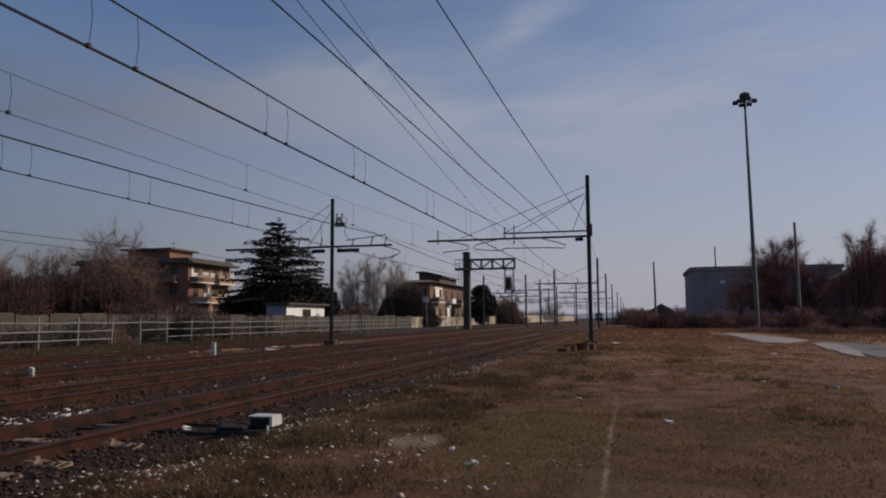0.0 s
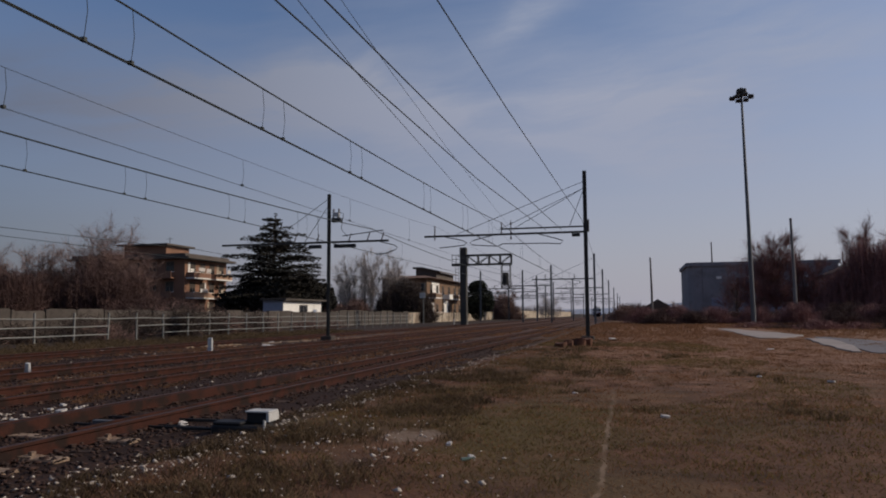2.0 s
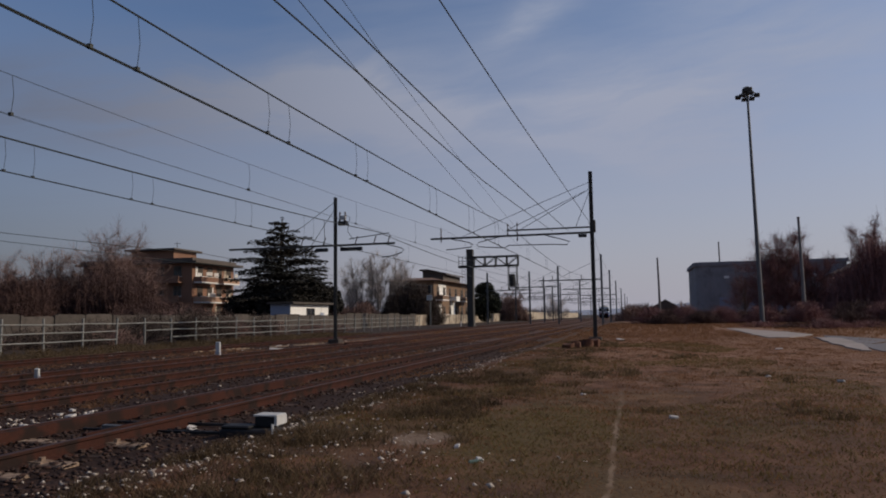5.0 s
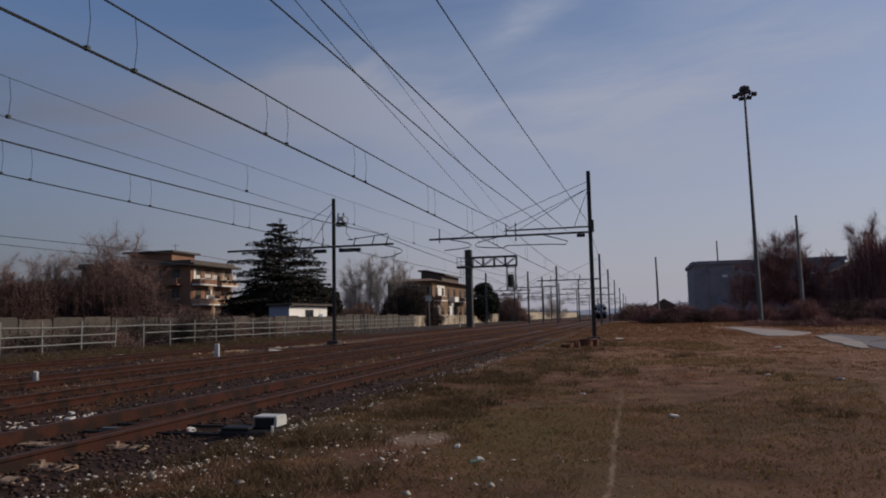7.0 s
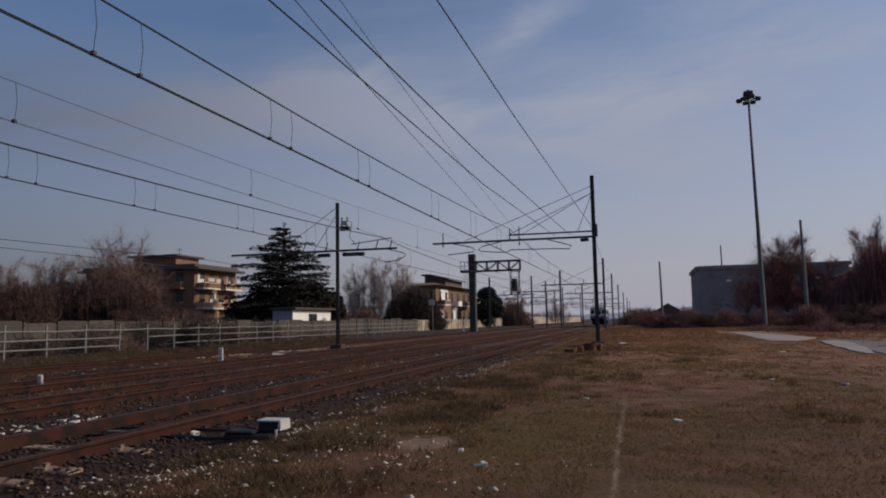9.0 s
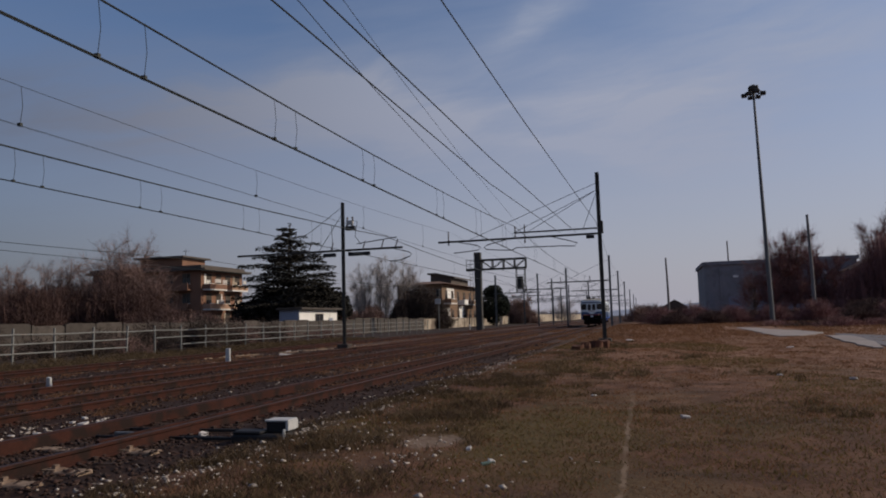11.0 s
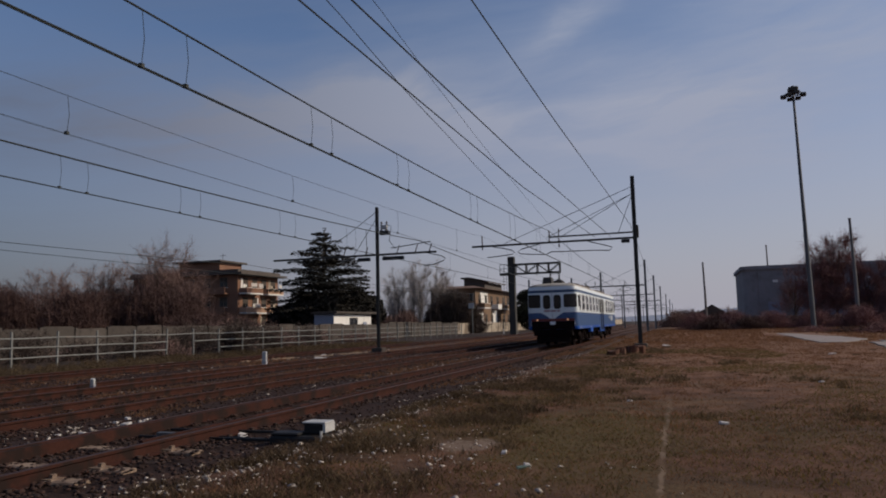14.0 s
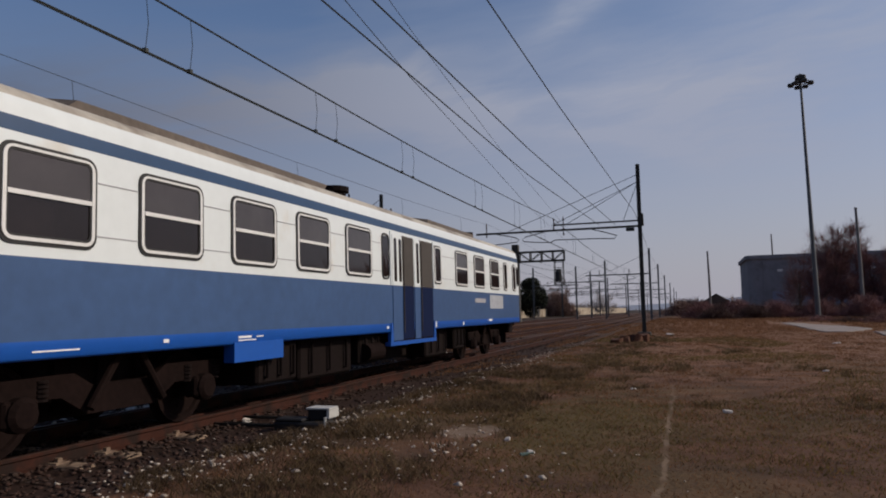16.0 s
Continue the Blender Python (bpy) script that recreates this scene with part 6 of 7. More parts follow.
def build_cedar():
    """Flat plates of foliage on level limbs, open at the top and closing to a dark skirt."""
    t = thing("cedar_tree", pose(-51.0, 97, 0) @ Matrix.Scale(1.10, 4), "dark cedar with tiered spreading branches and gaps", "tree")
    rng = random.Random(11); nr = np.random.RandomState(11)
    part("trunk", tube(B(), [(0, 0, -0.3), (0.1, 0, 5), (0, 0, 10), (0.2, 0, 14.4)], 0.42, 8, 0.06), M["bark"], t)
    limbs, cents, sizes = [], [], []

    def plate(a, z, L, tilt, dense):
        p = Vector((0.1, 0, z))
        e = Vector((math.cos(a) * L, math.sin(a) * L, z + L * tilt - 0.012 * L * L))
        m = p.lerp(e, 0.5) + Vector((0, 0, 0.05 * L))
        limbs.extend([(p, m, 0.03 + 0.012 * L, 0.05), (m, e, 0.05, 0.015)])
        for i in range(int(dense * (10 + 34 * L))):
            u = rng.random() ** 0.75
            if u < 0.12:
                continue
            c = p.lerp(m, u * 2) if u < 0.5 else m.lerp(e, u * 2 - 1)
            w = 0.05 + 0.17 * L * math.sin(math.pi * min(1, u * 0.82 + 0.1))
            q = rng.gauss(0, w)
            # twiglets hang slightly below the limb towards their ends
            cents.append((c.x - math.sin(a) * q, c.y + math.cos(a) * q, c.z + rng.gauss(0.0, 0.10) - 0.10 * abs(q)))
            sizes.append(rng.uniform(0.14, 0.32))

    for z, reach, n in ((13.9, 1.3, 4), (13.2, 1.5, 5), (12.5, 2.6, 6), (11.8, 3.6, 7), (11.0, 3.4, 7), (10.3, 5.2, 9), (9.6, 5.0, 9), (8.8, 6.4, 11), (8.1, 6.0, 11), (7.3, 6.9, 12), (6.5, 6.6, 13), (5.7, 7.1, 14), (4.9, 6.8, 15), (4.1, 7.0, 15), (3.2, 6.6, 14), (2.3, 6.4, 14)):
        off = rng.uniform(0, 6.28)
        for k in range(n):
            plate(off + 6.283 * k / n + rng.uniform(-0.25, 0.25), z + rng.uniform(-0.25, 0.25), reach * rng.uniform(0.50, 1.20), rng.uniform(0.02, 0.20) if z > 5 else rng.uniform(-0.05, 0.10), 1.05 if z > 7 else 1.7)
    plate(3.1, 14.0, 1.7, 0.1, 0.9)
    plate(3.3, 11.7, 4.6, 0.02, 0.9)
    for i in range(120):
        zz = rng.uniform(12.4, 14.9)
        cents.append((0.2 + rng.gauss(0, 0.08 + (15.0 - zz) * 0.10), rng.gauss(0, 0.2), zz)); sizes.append(0.18)
    stick_part("limb_work", limbs, M["bark"], t)["kind"] = "stuff"
    v, f = leaf_cards(cents, sizes, nr, 0.40)
    o = new("foliage", raw_mesh("foliage", v, f, M["needles"])); o.parent = t


def haze_tree(x, y, h, w, seed, label, lobes=9, n=6000, twig="twig", bark="bark", rt=0.008, up=0.6, low=0.35, reach=1.3):
    """A leafless tree: limbs to the lobes of its crown, branches on them and a haze of fine twigs."""
    rng = random.Random(seed); nr = np.random.RandomState(seed)
    t = thing("bare_tree", pose(x, y, -0.1), label, "tree", "leafless trees")
    wood, branch = [], []
    fork = Vector((rng.gauss(0, 0.1), rng.gauss(0, 0.1), h * low * 0.45))
    wood.append((Vector((0, 0, -0.2)), fork, h * 0.017, h * 0.013))
    for k in range(lobes * 3):
        a = 2.4 * k + rng.uniform(-0.4, 0.4)
        f = rng.random()
        zc = h * (low + (0.88 - low) * f)
        rad = w * 0.46 * math.sqrt(rng.random()) * math.sqrt(max(0.05, 1 - (max(0.0, zc / h - 0.42) / 0.56) ** 2))
        c = Vector((math.cos(a) * rad, math.sin(a) * rad, zc))
        s = Vector((0, 0, zc * rng.uniform(0.25, 0.55)))
        m = s.lerp(c, 0.5) + Vector((math.cos(a) * rad * 0.12, math.sin(a) * rad * 0.12, -h * 0.02))
        r = h * 0.0042
        wood += [(s, m, r, r * 0.7), (m, c, r * 0.7, r * 0.35)]
        for j in range(7):
            u = rng.uniform(0.25, 1.0)
            p = s.lerp(m, u * 2) if u < 0.5 else m.lerp(c, u * 2 - 1)
            d = Vector((math.cos(a) * 0.6 + rng.gauss(0, 0.7), math.sin(a) * 0.6 + rng.gauss(0, 0.7), up * 0.7 + rng.gauss(0.0, 0.45))).normalized()
            L = w * rng.uniform(0.08, 0.20)
            q = p + d * L * 0.55
            e = q + (d + Vector((rng.gauss(0, 0.3), rng.gauss(0, 0.3), up * 0.4))).normalized() * L * 0.6
            branch += [(p, q, r * 0.4, r * 0.28), (q, e, r * 0.28, rt)]
    wood.append((fork, Vector((0, 0, h * 0.62)), h * 0.012, h * 0.004))
    b = np.array([(*p, *q) for p, q, _, _ in branch])
    i = nr.randint(0, len(b), n)
    p = b[i, :3] + (b[i, 3:] - b[i, :3]) * nr.rand(n, 1)
    axis = b[i, 3:] - b[i, :3]
    axis /= np.linalg.norm(axis, axis=1, keepdims=True)
    d = axis * 0.6 + nr.normal(0, 0.65, (n, 3)) + np.array([0, 0, up * 0.6])
    d /= np.linalg.norm(d, axis=1, keepdims=True)
    q = p + d * nr.uniform(0.3, 1.0, (n, 1)) * reach
    stick_part("trunk", wood + branch, M[bark], t)
    stick_part("crown", [(p[k], q[k], rt, rt * 0.4) for k in range(n)], M[twig], t, True)
    return t


def evergreen(x, y, h, w, seed, label, leafs=9000, m="leaf"):
    t = thing("evergreen_tree", pose(x, y, 0), label, "tree", "evergreen trees")
    nr = np.random.RandomState(seed)
    part("trunk", tube(B(), [(0, 0, -0.3), (0.1, 0, h * 0.5), (0, 0, h * 0.8)], 0.2, 7, 0.06), M["bark"], t)
    lobes = nr.normal(size=(16, 3)); lobes /= np.linalg.norm(lobes, axis=1, keepdims=True)
    lobes = lobes * np.array([w * 0.27, w * 0.27, h * 0.34]) + np.array([0, 0, h * 0.5])
    k = nr.randint(0, 16, leafs)
    g = nr.normal(size=(leafs, 3)); g /= np.linalg.norm(g, axis=1, keepdims=True)
    c = lobes[k] + g * (w * 0.20) * (0.55 + 0.45 * nr.rand(leafs, 1))
    v, f = leaf_cards(c, nr.uniform(0.14, 0.32, leafs), nr)
    o = new("crown", raw_mesh("crown", v, f, M[m])); o.parent = t


build_cedar()
evergreen(-44.8, 100, 6.4, 5.5, 14, "brownish evergreen shrub at the foot of the cedar", 5000, "needles")
evergreen(-31.2, 150, 8.4, 7.6, 5, "round dark evergreen tree behind the cream wall", 12000)
evergreen(-56, 95, 5.0, 7.0, 6, "dark evergreen bush below the apartment block", 7000, "needles")
evergreen(-53.0, 95, 6.4, 7.5, 9, "dark evergreen bush beside the cedar", 8000, "needles")
evergreen(-49.0, 94, 6.2, 8.0, 12, "broad dark evergreen shrub under the cedar", 6000, "needles")
evergreen(-46.5, 98, 7.0, 7.0, 13, "broad dark evergreen shrub behind the shed", 6000, "needles")
haze_tree(-61.0, 73, 13.6, 10.5, 21, "wide bare tree with a haze of fine brown twigs", 15, 17000, "twig", "bark", 0.0085, 0.75, 0.30, 1.7)
haze_tree(-56.6, 72, 9.6, 8.0, 22, "bare tree with upright fine brown twigs", 11, 12000, "twig", "bark", 0.0085, 0.6, 0.25, 1.4)
haze_tree(-66.5, 70, 11.2, 9.5, 23, "bare brown tree behind the concrete wall", 11, 12000, "twig", "bark", 0.0085, 0.6, 0.25, 1.4)
haze_tree(-72.5, 69, 10.0, 9.0, 24, "low bare brown tree behind the concrete wall", 9, 11000, "twig", "bark", 0.0085, 0.5, 0.2, 1.3)
for i, (x, y, h, w) in enumerate(((-53.0, 129, 13.0, 5.2), (-50.6, 126, 14.6, 5.4), (-48.2, 128, 15.4, 5.6), (-46.0, 125, 15.0, 5.4), (-43.6, 128, 14.8, 5.4), (-41.4, 127, 13.4, 5.0), (-45.0, 134, 13.5, 4.5))):
    haze_tree(x, y, h, w, 31 + i, "slender pale bare poplar", 8, 4600, "pale_twig", "pale_bark", 0.009, 1.1, 0.20, 1.6)
haze_tree(-29, 172, 8, 6.5, 41, "small bare grey tree beyond the wall", 8, 4500, "twig", "bark", 0.014, 0.5, 0.2, 1.3)
# far tree in the pale twig colour, which stands in for haze
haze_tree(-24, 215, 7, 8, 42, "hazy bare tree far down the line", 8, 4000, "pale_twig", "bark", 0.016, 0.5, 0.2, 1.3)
haze_tree(24.4, 138, 17.0, 10.5, 51, "tall bare tree with upright twigs beside the store", 14, 18000, "red_twig", "bark", 0.012, 0.9, 0.25, 2.0)
haze_tree(29.5, 139, 13.6, 9, 52, "bare tree in the brush by the store", 11, 13000, "red_twig", "bark", 0.011, 0.8, 0.22, 1.7)
haze_tree(21.6, 136, 14.0, 8.5, 56, "bare reddish tree before the grey store", 11, 11000, "red_twig", "bark", 0.011, 0.8, 0.2, 1.7)
haze_tree(18.4, 141, 12.4, 7, 53, "bare brown tree in front of the grey store", 9, 5000, "red_twig", "bark", 0.010, 0.8, 0.25, 1.6)
haze_tree(39.5, 143, 19.0, 9, 54, "tall bare tree above reddish brush", 11, 13000, "red_twig", "bark", 0.011, 1.0, 0.4, 2.0)
haze_tree(46, 140, 18, 10, 55, "tall bare tree above reddish brush", 11, 13000, "red_twig", "bark", 0.011, 1.0, 0.4, 2.0)

# brush behind the wall on the far side
rng = random.Random(77)
for i in range(17):
    x = -42 - i * 2.9
    shrub(x + rng.uniform(-1, 1), 60 + rng.uniform(-5, 8) + (i * 0.6), (rng.uniform(2.8, 3.8) if i < 4 else rng.uniform(6.0, 8.2)), rng.uniform(4.5, 6.0), 100 + i, "dense brown leafless bush behind the concrete wall", 760, "brush_twig", None, "shrub", 0.024)
for i in range(3):
    shrub(-38 - rng.uniform(0, 3), 55 + i * 5.0, rng.uniform(2.0, 3.3), 3.2, 130 + i, "low brown leafless bush behind the concrete wall", 220)
for i, h in enumerate((5.4, 7.2, 7.8, 7.0, 5.4)):
    shrub(-34.4 - 1.4 * i, 116 + rng.uniform(-2, 2), h, 3.2, 150 + i, "dark brown bush mound in front of the villa", 1000, "dark_twig", None, "shrub", 0.035)
for i in range(7):
    shrub(-43.5 - 1.7 * i, 114 + rng.uniform(-3, 3), rng.uniform(3.4, 4.8), 3.6, 180 + i, "low brown leafless bush beside the villa", 420, "brush_twig" if i % 2 else "twig", None, "shrub", 0.026)
for i in range(11):
    shrub(-31.5 + 3.5 * (i % 3) / 2 - 1 + rng.uniform(-0.5, 0.5), 26 + i * 4.6, rng.uniform(0.9, 1.9), 2.0, 160 + i, "straggly dead bush at the railing", 110, "twig", None, "shrub", 0.012)
for i in range(12):
    shrub(-31.2 + rng.uniform(-1.2, 1.6), 22 + i * 2.9, rng.uniform(1.2, 2.3), 2.2, 420 + i, "dark dead bush straggling against the concrete wall", 150, "dark_twig", None, "shrub", 0.012)
shrub(-27.4, 40.5, 2.4, 1.8, 440, "dark dead bush leaning over the railing", 260, "dark_twig", None, "shrub", 0.012)

# reddish brush on the near side
for i in range(12):
    x = 32.0 + i * 2.7
    shrub(x, 122 + rng.uniform(-6, 6), (8.5 if i < 1 else rng.uniform(11.5, 13.5)), 6.0, 200 + i, "dense reddish-brown leafless thicket", 1000, "red_twig", None, "thicket", 0.035)
for i in range(34):
    x = 1.6 + i * 1.5
    shrub(x, 104 + rng.uniform(-8, 9) - i * 0.4, rng.uniform(1.7, 2.9), 3.6, 230 + i, "low reddish-brown brush beside the service road", 420, "brush_twig" if i % 3 else "red_twig", None, "thicket", 0.016)
for i in range(22):
    shrub(11 + i * 1.8, 70 + rng.uniform(-6, 6) - i * 0.5, rng.uniform(0.6, 1.25), 3.0, 270 + i, "knee-high reddish-brown brush beside the road", 170, "brush_twig" if i % 2 else "red_twig", None, "thicket", 0.011)
for i in range(14):
    shrub(-1.5 + i * 1.1, 150 + i * 9, rng.uniform(2.5, 4.2), 6, 300 + i, "far brown brush along the line", 170, "twig", None, "thicket", 0.04)

for i in range(4):
    shrub(-34.2 + i * 1.4, 185 + rng.uniform(-2, 2), (5.0, 6.6, 6.2, 4.4)[i], 4.4, 330 + i, "hazy brown leafless thicket beyond the cream wall", 420, "twig", None, "thicket", 0.04)

# far woods closing the horizon, haze painted in with the pale twig colour
def build_far_woods():
    rs = random.Random(8)
    segs = []
    for i in range(5200):
        a = radians(rs.uniform(-80, 62))
        d = rs.uniform(330, 620)
        x, y = math.sin(a) * d, math.cos(a) * d
        if -40 < x < 2:
            continue
        h = rs.uniform(4, 9) * (0.7 + 0.5 * noise.noise(Vector((a * 9, 0, 0))))
        p = Vector((x, y, -0.5))
        q = p + Vector((rs.gauss(0, 1), rs.gauss(0, 1), h))
        segs.append((p, q, 0.5, 0.12))
        for k in range(3):
            s = p.lerp(q, rs.uniform(0.3, 0.9))
            segs.append((s, s + Vector((rs.gauss(0, 1.5), rs.gauss(0, 1.5), rs.uniform(0.5, 2.5))), 0.18, 0.05))
    v, f = prisms(segs)
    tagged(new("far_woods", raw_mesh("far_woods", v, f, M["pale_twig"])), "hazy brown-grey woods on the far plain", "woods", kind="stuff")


build_far_woods()


# ---- ballast, chips, grass ----
def stones(name, places, material, label, cat, seed):
    """Angular stones: squashed, jittered octahedra."""
    nr = np.random.RandomState(seed)
    p = np.array(places); n = len(p)
    base = np.array([[1, 0, 0], [-1, 0, 0], [0, 1, 0], [0, -1, 0], [0, 0, 1], [0, 0, -1]], float)
    v = base[None] * nr.uniform(0.65, 1.25, (n, 6, 1)) + nr.normal(0, 0.24, (n, 6, 3))
    a = nr.uniform(0, 6.28, n)
    ca, sa = np.cos(a)[:, None], np.sin(a)[:, None]
    v = np.stack([v[..., 0] * ca - v[..., 1] * sa, v[..., 0] * sa + v[..., 1] * ca, v[..., 2] * 0.5], -1)
    v = v * p[:, None, 3:4] + p[:, None, :3]
    f = np.array([[0, 2, 4], [2, 1, 4], [1, 3, 4], [3, 0, 4], [2, 0, 5], [1, 2, 5], [3, 1, 5], [0, 3, 5]])
    f = (np.arange(n)[:, None, None] * 6 + f[None]).reshape(-1, 3)
    tagged(new(name, raw_mesh(name, v.reshape(-1, 3), f, material)), label, cat, kind="stuff")


def scatter_stones():
    rs = random.Random(5)
    pl = []
    for i in range(34000):
        y = 2.5 + 40 * rs.random() ** 1.6
        x = rs.uniform(-23.5, -4.9) if y > 9 else rs.uniform(-14, -4.7)
        s = rs.uniform(0.018, 0.045)
        pl.append((x, y, ground_z(x, y) + s * 0.25 + (0.03 if min(abs(x - c) for c in TRACK_X) < 1.4 else 0), s))
    stones("ballast", pl, M["ballast"], "dark brown angular ballast stones between the rails", "ballast", 1)
    pl = []
    for i in range(900):
        y = 4.2 + 30 * rs.random() ** 1.5
        x = rs.gauss(-4.85, 0.42) + 0.2
        s = 0.010 + 0.032 * rs.random() ** 3
        pl.append((x, y, ground_z(x, y) + s * 0.5, s))
    for cx, cy, sx, sy, n in ((-4.6, 6.9, 0.55, 0.6, 130), (-2.95, 8.2, 0.4, 0.5, 60), (-3.6, 5.9, 0.7, 0.5, 90), (-4.6, 11.5, 0.3, 1.2, 90), (-9.0, 9.4, 0.5, 0.8, 150), (-4.9, 14, 0.35, 4.0, 240), (-9.0, 24, 0.5, 9, 130), (-13.1, 24, 0.7, 8, 130), (-17.6, 30, 1.2, 8, 110), (-19.5, 24, 1.0, 6, 60), (-5.0, 9.0, 0.5, 1.2, 70), (-12.8, 14, 0.6, 3, 60), (-8.9, 15, 0.4, 5, 110), (-16.8, 22, 1.0, 6, 70), (-3.0, 9.3, 0.5, 0.3, 40), (-2.7, 7.2, 0.6, 0.6, 90), (-1.6, 6.6, 0.8, 1.0, 50), (-3.8, 8.0, 0.6, 1.2, 90), (-4.2, 5.6, 0.8, 0.7, 90), (-2.4, 6.4, 0.7, 0.8, 50)):
        for i in range(int(n * (0.55 if cx > -5.5 else 0.8))):
            x, y = rs.gauss(cx, sx), rs.gauss(cy, sy)
            s = (0.009 + 0.030 * rs.random() ** 2.5) * (1 + max(0.0, y - 10) * 0.03)
            pl.append((x, y, ground_z(x, y) + (s * 0.5 if x < -4.3 else s * 0.5 + 0.02), s))
    stones("limestone_chips", pl, M["chip"], "scattered white limestone chips along the ballast edge", "stones", 2)
    # pale tan lumps in a line beside the far track, and flat lumps in the near one
    pl = []
    for i in range(420):
        f = rs.random()
        if noise.noise(Vector((f * 9, 2.0, 0))) < -0.12:
            continue
        x, y = -20.6 + 3.8 * f + rs.gauss(0, 0.07), 30 + 18.6 * f + rs.gauss(0, 0.1)
        s = rs.uniform(0.05, 0.13)
        pl.append((x, y, ground_z(x, y) + s * 0.2, s))
    stones("pale_lumps", pl, M["clay"], "pale tan lumps in a line beside the far track", "clay", 3)
    pl = [(x, y, ground_z(x, y) + 0.03, s) for x, y, s in LITTER]
    for x, y, z, s in pl:
        t = thing("litter_scrap", pose(x, y, z, 4, 6, x * 40), "crumpled grubby white scrap of litter on the ground", "litter", "white litter")
        bm = B()
        box(bm, -s, s, -s * 0.6, s * 0.6, -0.03, 0.0 + s * 0.1, 0.008)
        for v in bm.verts:
            v.co.z += 0.03 * noise.noise(v.co * 9 + Vector((x, y, 0)))
        part("scrap", bm, M["litter"], t)
    t = thing("bottle", pose(-1.62, 7.1, ground_z(-1.62, 7.1) + 0.02, 0, 84, 35) @ Matrix.Scale(0.6, 4), "small teal glass bottle lying in the grass", "bottle")
    part("bottle_body", tube(B(), [(0, 0, -0.10), (0, 0, 0.04), (0, 0, 0.07)], 0.036, 10, 0.018), M["teal"], t)
    part("bottle_neck", tube(B(), [(0, 0, 0.07), (0, 0, 0.13)], 0.014, 8), M["teal"], t)


LITTER = ((0.39, 10.6, 0.06), (-1.06, 13.6, 0.05), (5.06, 30.3, 0.12), (3.83, 16.3, 0.07), (2.71, 17.8, 0.07), (-2.01, 7.94, 0.05), (-1.61, 7.28, 0.05), (-1.14, 42.4, 0.2), (-23.5, 29.1, 0.4), (-8.95, 10.4, 0.05), (-8.69, 9.83, 0.06), (-9.3, 10.1, 0.05), (-9.5, 10.6, 0.06), (-17.5, 33, 0.35), (-13.0, 17.5, 0.1), (-19.5, 37, 0.22), (-6.2, 9.2, 0.09), (-6.05, 9.0, 0.08), (-8.72, 10.1, 0.09), (-8.95, 9.95, 0.08), (-8.6, 9.75, 0.10), (-8.88, 8.94, 0.06), (-9.1, 8.7, 0.05), (-21.8, 26.0, 0.35))
scatter_stones()


def blades(name, count, area, height, material, label, seed, power=1.7, clump=0.0, mask=None):
    """Dry stalks as thin bent blades in tufts."""
    nr = np.random.RandomState(seed)
    x0, x1, y0, y1 = area
    m = int(count * 3.0) if mask else count
    y = y0 + (y1 - y0) * nr.rand(m) ** power
    x = nr.uniform(x0, x1, m)
    if clump:
        k = max(8, int(m / clump))
        cy = y0 + (y1 - y0) * nr.rand(k) ** power
        cx = nr.uniform(x0, x1, k)
        j = nr.randint(0, k, m)
        x, y = cx[j] + nr.normal(0, 0.10, m), cy[j] + nr.normal(0, 0.10, m)
    if mask:
        keep = np.array([mask(a, b) for a, b in zip(x, y)])
        x, y = x[keep][:count], y[keep][:count]
    n = len(x)
    z = np.array([ground_z(a, b) for a, b in zip(x, y)]) - 0.01
    h = height * nr.uniform(0.4, 1.25, n)
    a = nr.uniform(0, 6.28, n)
    w = 0.003 + 0.0003 * y
    lean = nr.uniform(0.3, 1.8, n) * h
    b = nr.uniform(0, 6.28, n)
    dx, dy = np.cos(a) * w, np.sin(a) * w
    lx, ly = np.cos(b) * lean, np.sin(b) * lean
    p = [np.stack([x - dx, y - dy, z], 1), np.stack([x + dx, y + dy, z], 1), np.stack([x + dx * 0.8 + lx * 0.35, y + dy * 0.8 + ly * 0.35, z + h * 0.6], 1), np.stack([x - dx * 0.8 + lx * 0.35, y - dy * 0.8 + ly * 0.35, z + h * 0.6], 1), np.stack([x + lx, y + ly, z + h], 1)]
    v = np.stack(p, 1).reshape(-1, 3)
    i = np.arange(n)[:, None] * 5
    f = np.concatenate([i + np.array([[0, 1, 2]]), i + np.array([[0, 2, 3]]), i + np.array([[3, 2, 4]])])
    tagged(new(name, raw_mesh(name, v, f, material)), label, "grass", kind="stuff")


def bare(a, b):
    """Scraped dirt where nothing grows, and thin spots."""
    if b < 26 and b < 14 and abs(a + 0.30 + (b - 3.0) / 37.0 * 0.25) < 0.03:
        return True
    return (a + 2.55) ** 2 + (0.8 * (b - 8.4)) ** 2 < 0.14 + 0.1 * noise.noise(Vector((a * 5, b * 5, 1))) or noise.noise(Vector((a * 0.55, b * 0.42, 51.0))) > 0.8 + 0.5 * noise.noise(Vector((a * 3, b * 3, 3)))


def patch(a, b):
    return noise.noise(Vector((a * 0.30, b * 0.22, 7.0))) > 0.0 and not bare(a, b)


def green_patch(a, b):
    if bare(a, b):
        return False
    near = any(((a - x) / r) ** 2 + ((b - y) / (r * 1.5)) ** 2 < 1 for x, y, r in ((-1.0, 9.8, 0.9), (-2.9, 22, 1.3), (-1.4, 6.6, 0.9), (-2.2, 14, 1.0), (-3.7, 9.6, 0.7), (-3.4, 12.5, 0.8), (-3.3, 6.4, 0.5)))
    return near or noise.noise(Vector((a * 0.24, b * 0.16, 19.0))) > 0.22


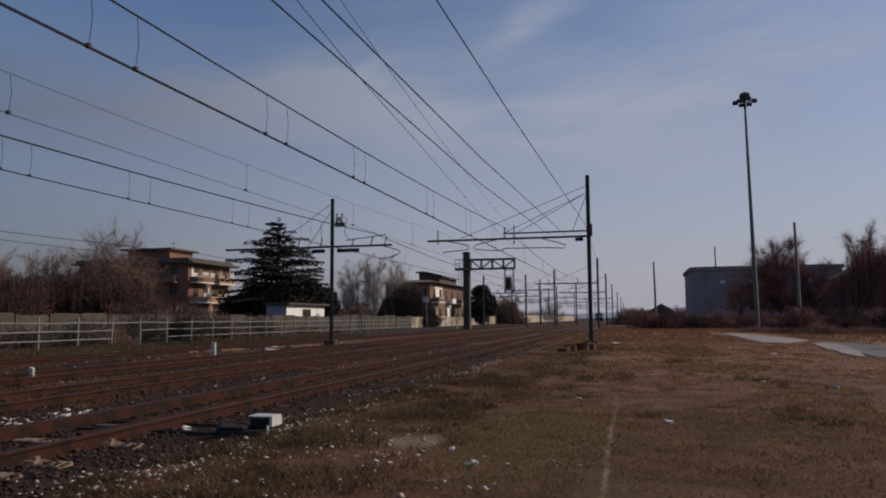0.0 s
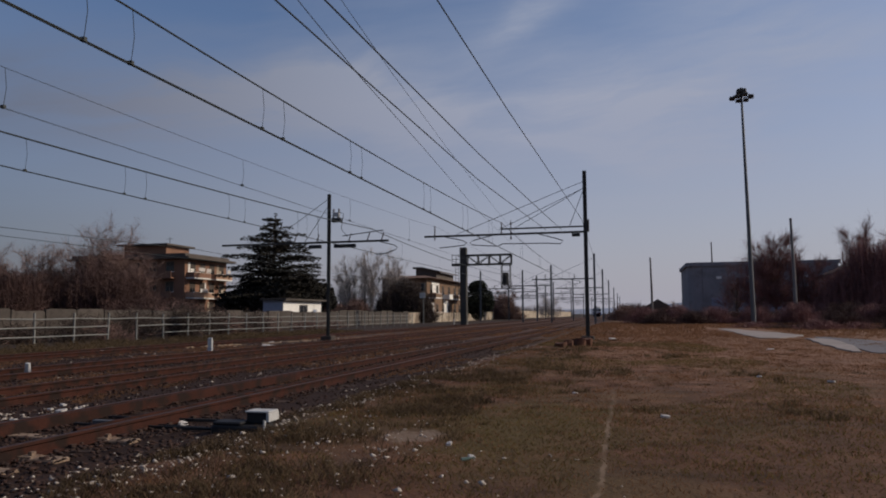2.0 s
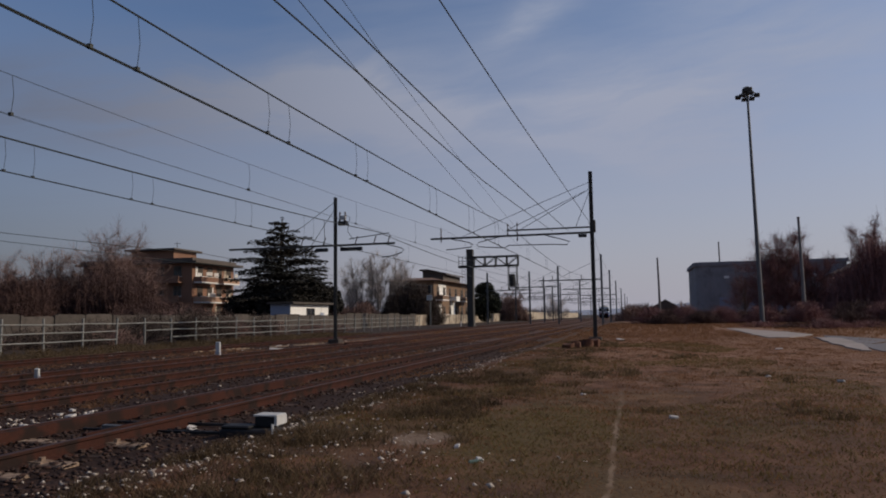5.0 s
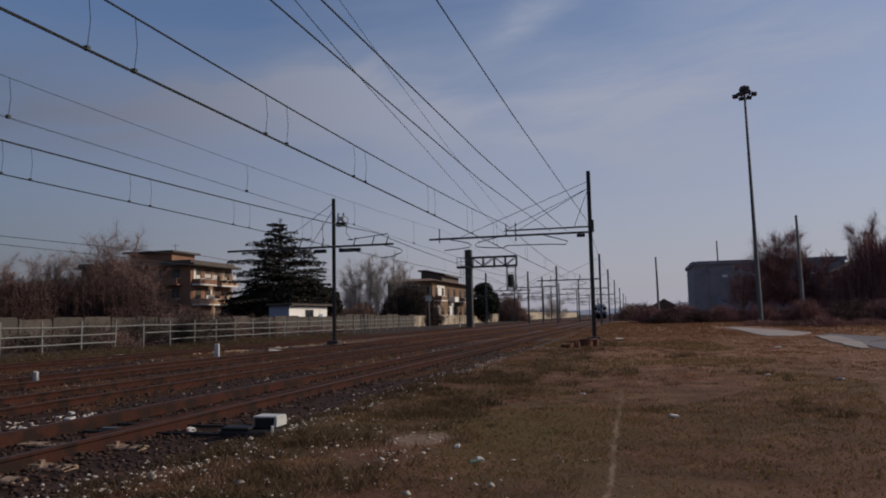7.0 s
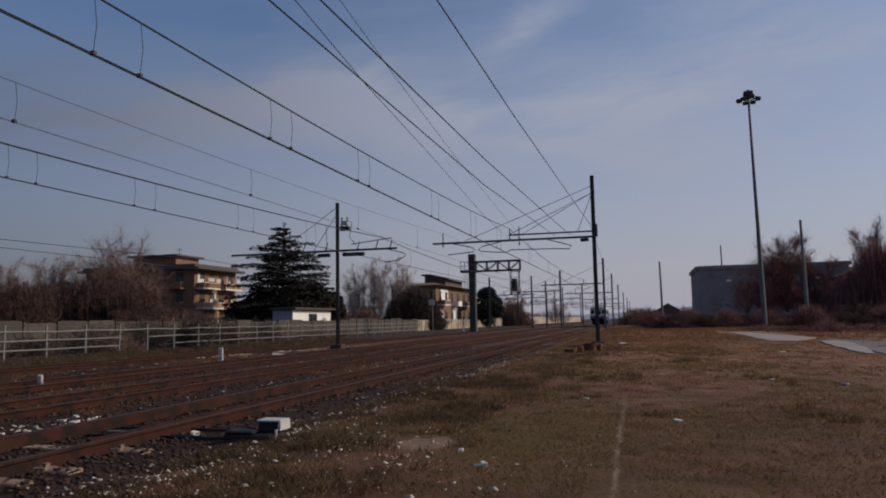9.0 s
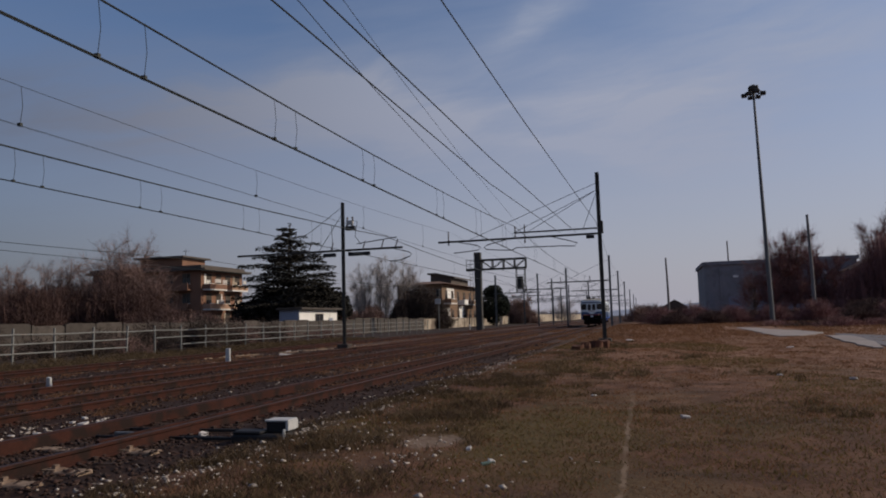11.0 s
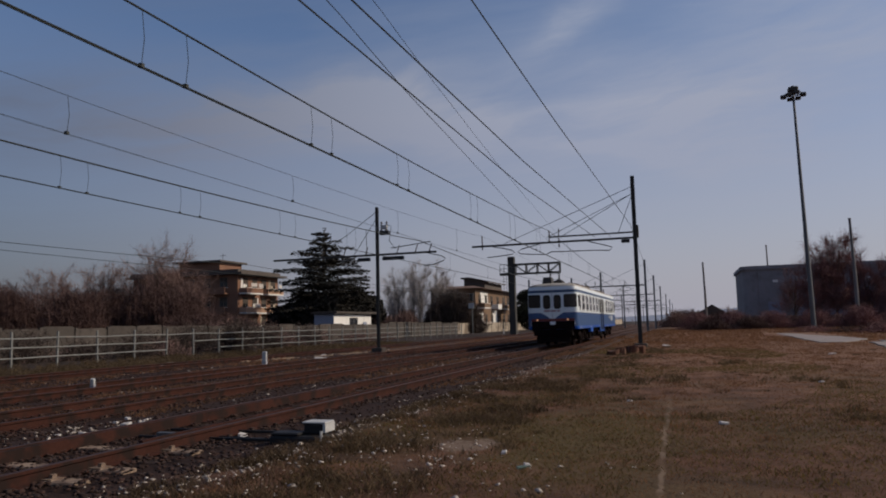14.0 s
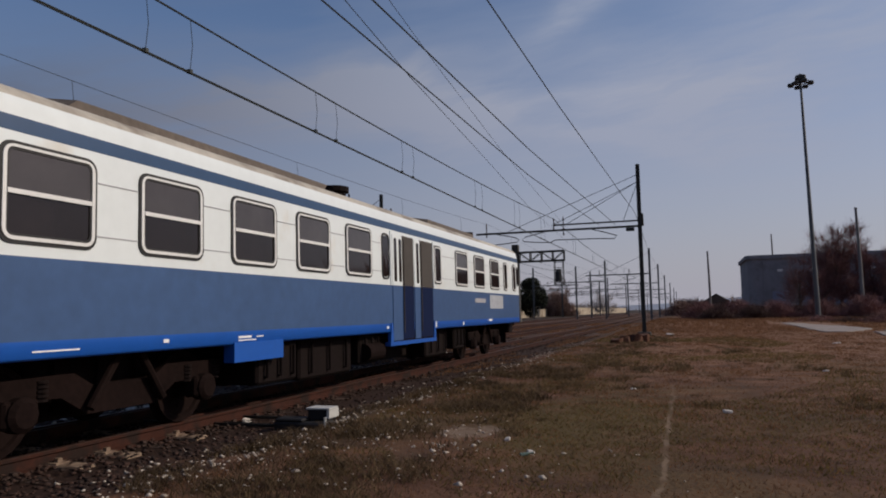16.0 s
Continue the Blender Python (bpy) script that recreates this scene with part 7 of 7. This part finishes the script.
blades("dry_grass", 260000, (-4.4, 12, 2.6, 60), 0.030, M["grass"], "short dry straw-brown winter grass", 61, 1.9, 0, lambda a, b: not bare(a, b))
blades("dry_tufts", 26000, (-4.2, 12, 2.6, 48), 0.065, M["grass"], "taller tufts of dry grass", 62, 1.7, 28, patch)
blades("green_grass", 45000, (-4.2, 8, 3.0, 40), 0.045, M["green_grass"], "patches of dull green winter grass", 63, 1.6, 0, green_patch)
blades("dead_weeds", 13000, (-4.7, 3, 2.6, 40), 0.11, M["weed"], "dark dead weeds at the ballast edge", 64, 1.5, 34, lambda a, b: not bare(a, b) and (abs(a + 3.4 - 0.04 * b + noise.noise(Vector((b * 0.4, 1, 1)))) < 0.75 or noise.noise(Vector((a * 0.5, b * 0.3, 31.0))) > 0.28))
blades("edge_weeds", 15000, (-4.9, -2.3, 3.6, 18), 0.10, M["mat_weed"], "dark dead weeds matted over the ballast edge", 68, 1.4, 70, lambda a, b: noise.noise(Vector((a * 0.9, b * 0.6, 12.0))) > -0.1 and not bare(a, b))
blades("verge_grass", 26000, (-26, -22.5, 14, 60), 0.28, M["weed"], "dead grass along the foot of the railing", 65, 1.2, 18, None)
blades("track_weeds", 60000, (-24, -5.2, 11, 85), 0.085, M["grass"], "brown weeds growing through the ballast between the rails", 72, 1.3, 22, lambda a, b: min(abs(a - bend(b) - c - k) for c in TRACK_X for k in (-0.75, 0.75)) > 0.16 and noise.noise(Vector((a * 0.5, b * 0.12, 23.0))) > -0.05)
blades("far_rough_grass", 60000, (-4.5, 45, 44, 112), 0.16, M["grass"], "rough dry grass running up to the brush", 66, 1.0, 16, lambda a, b: not (6.3 < a < 10.6 and b < 72))
blades("matted_weeds", 7000, (-4.4, 9, 3.0, 40), 0.045, M["mat_weed"], "dark mats of dead leaves and weeds in the grass", 67, 1.5, 90, lambda a, b: not bare(a, b) and (a < 0 or noise.noise(Vector((a * 0.4, b * 0.2, 5.0))) > 0.1))
blades("short_grass", 60000, (-4.4, 12, -6, 2.7), 0.05, M["grass"], "short dry straw-brown winter grass", 71, 1.0, 0, lambda a, b: not bare(a, b))


RAILCAR, AXLES = build_railcar()


def motions():
    """The railcar runs towards the camera at an even 19.1 m/s."""
    rows = []
    for k in range(33):
        t = k * 0.5
        y = 6.89 + (15.8 - t) * 19.1
        swing = (bend(y + 19.0) - bend(y + 3.0)) / 16.0
        rows.append((t, pose(TRACK_X[0] + bend(y + 3.0) - swing * 3.0, y, 0, 0, 0, -math.degrees(math.atan(swing)))))
    walk(RAILCAR, rows)
    # wheels of 0.46 m radius roll with it
    for w in AXLES:
        walk(w, [(i / FPS, pose(0, w.location.y, 0.46, math.degrees(i / FPS * 19.1 / 0.46) % 360)) for i in range(0, 16 * FPS + 1)])


motions()
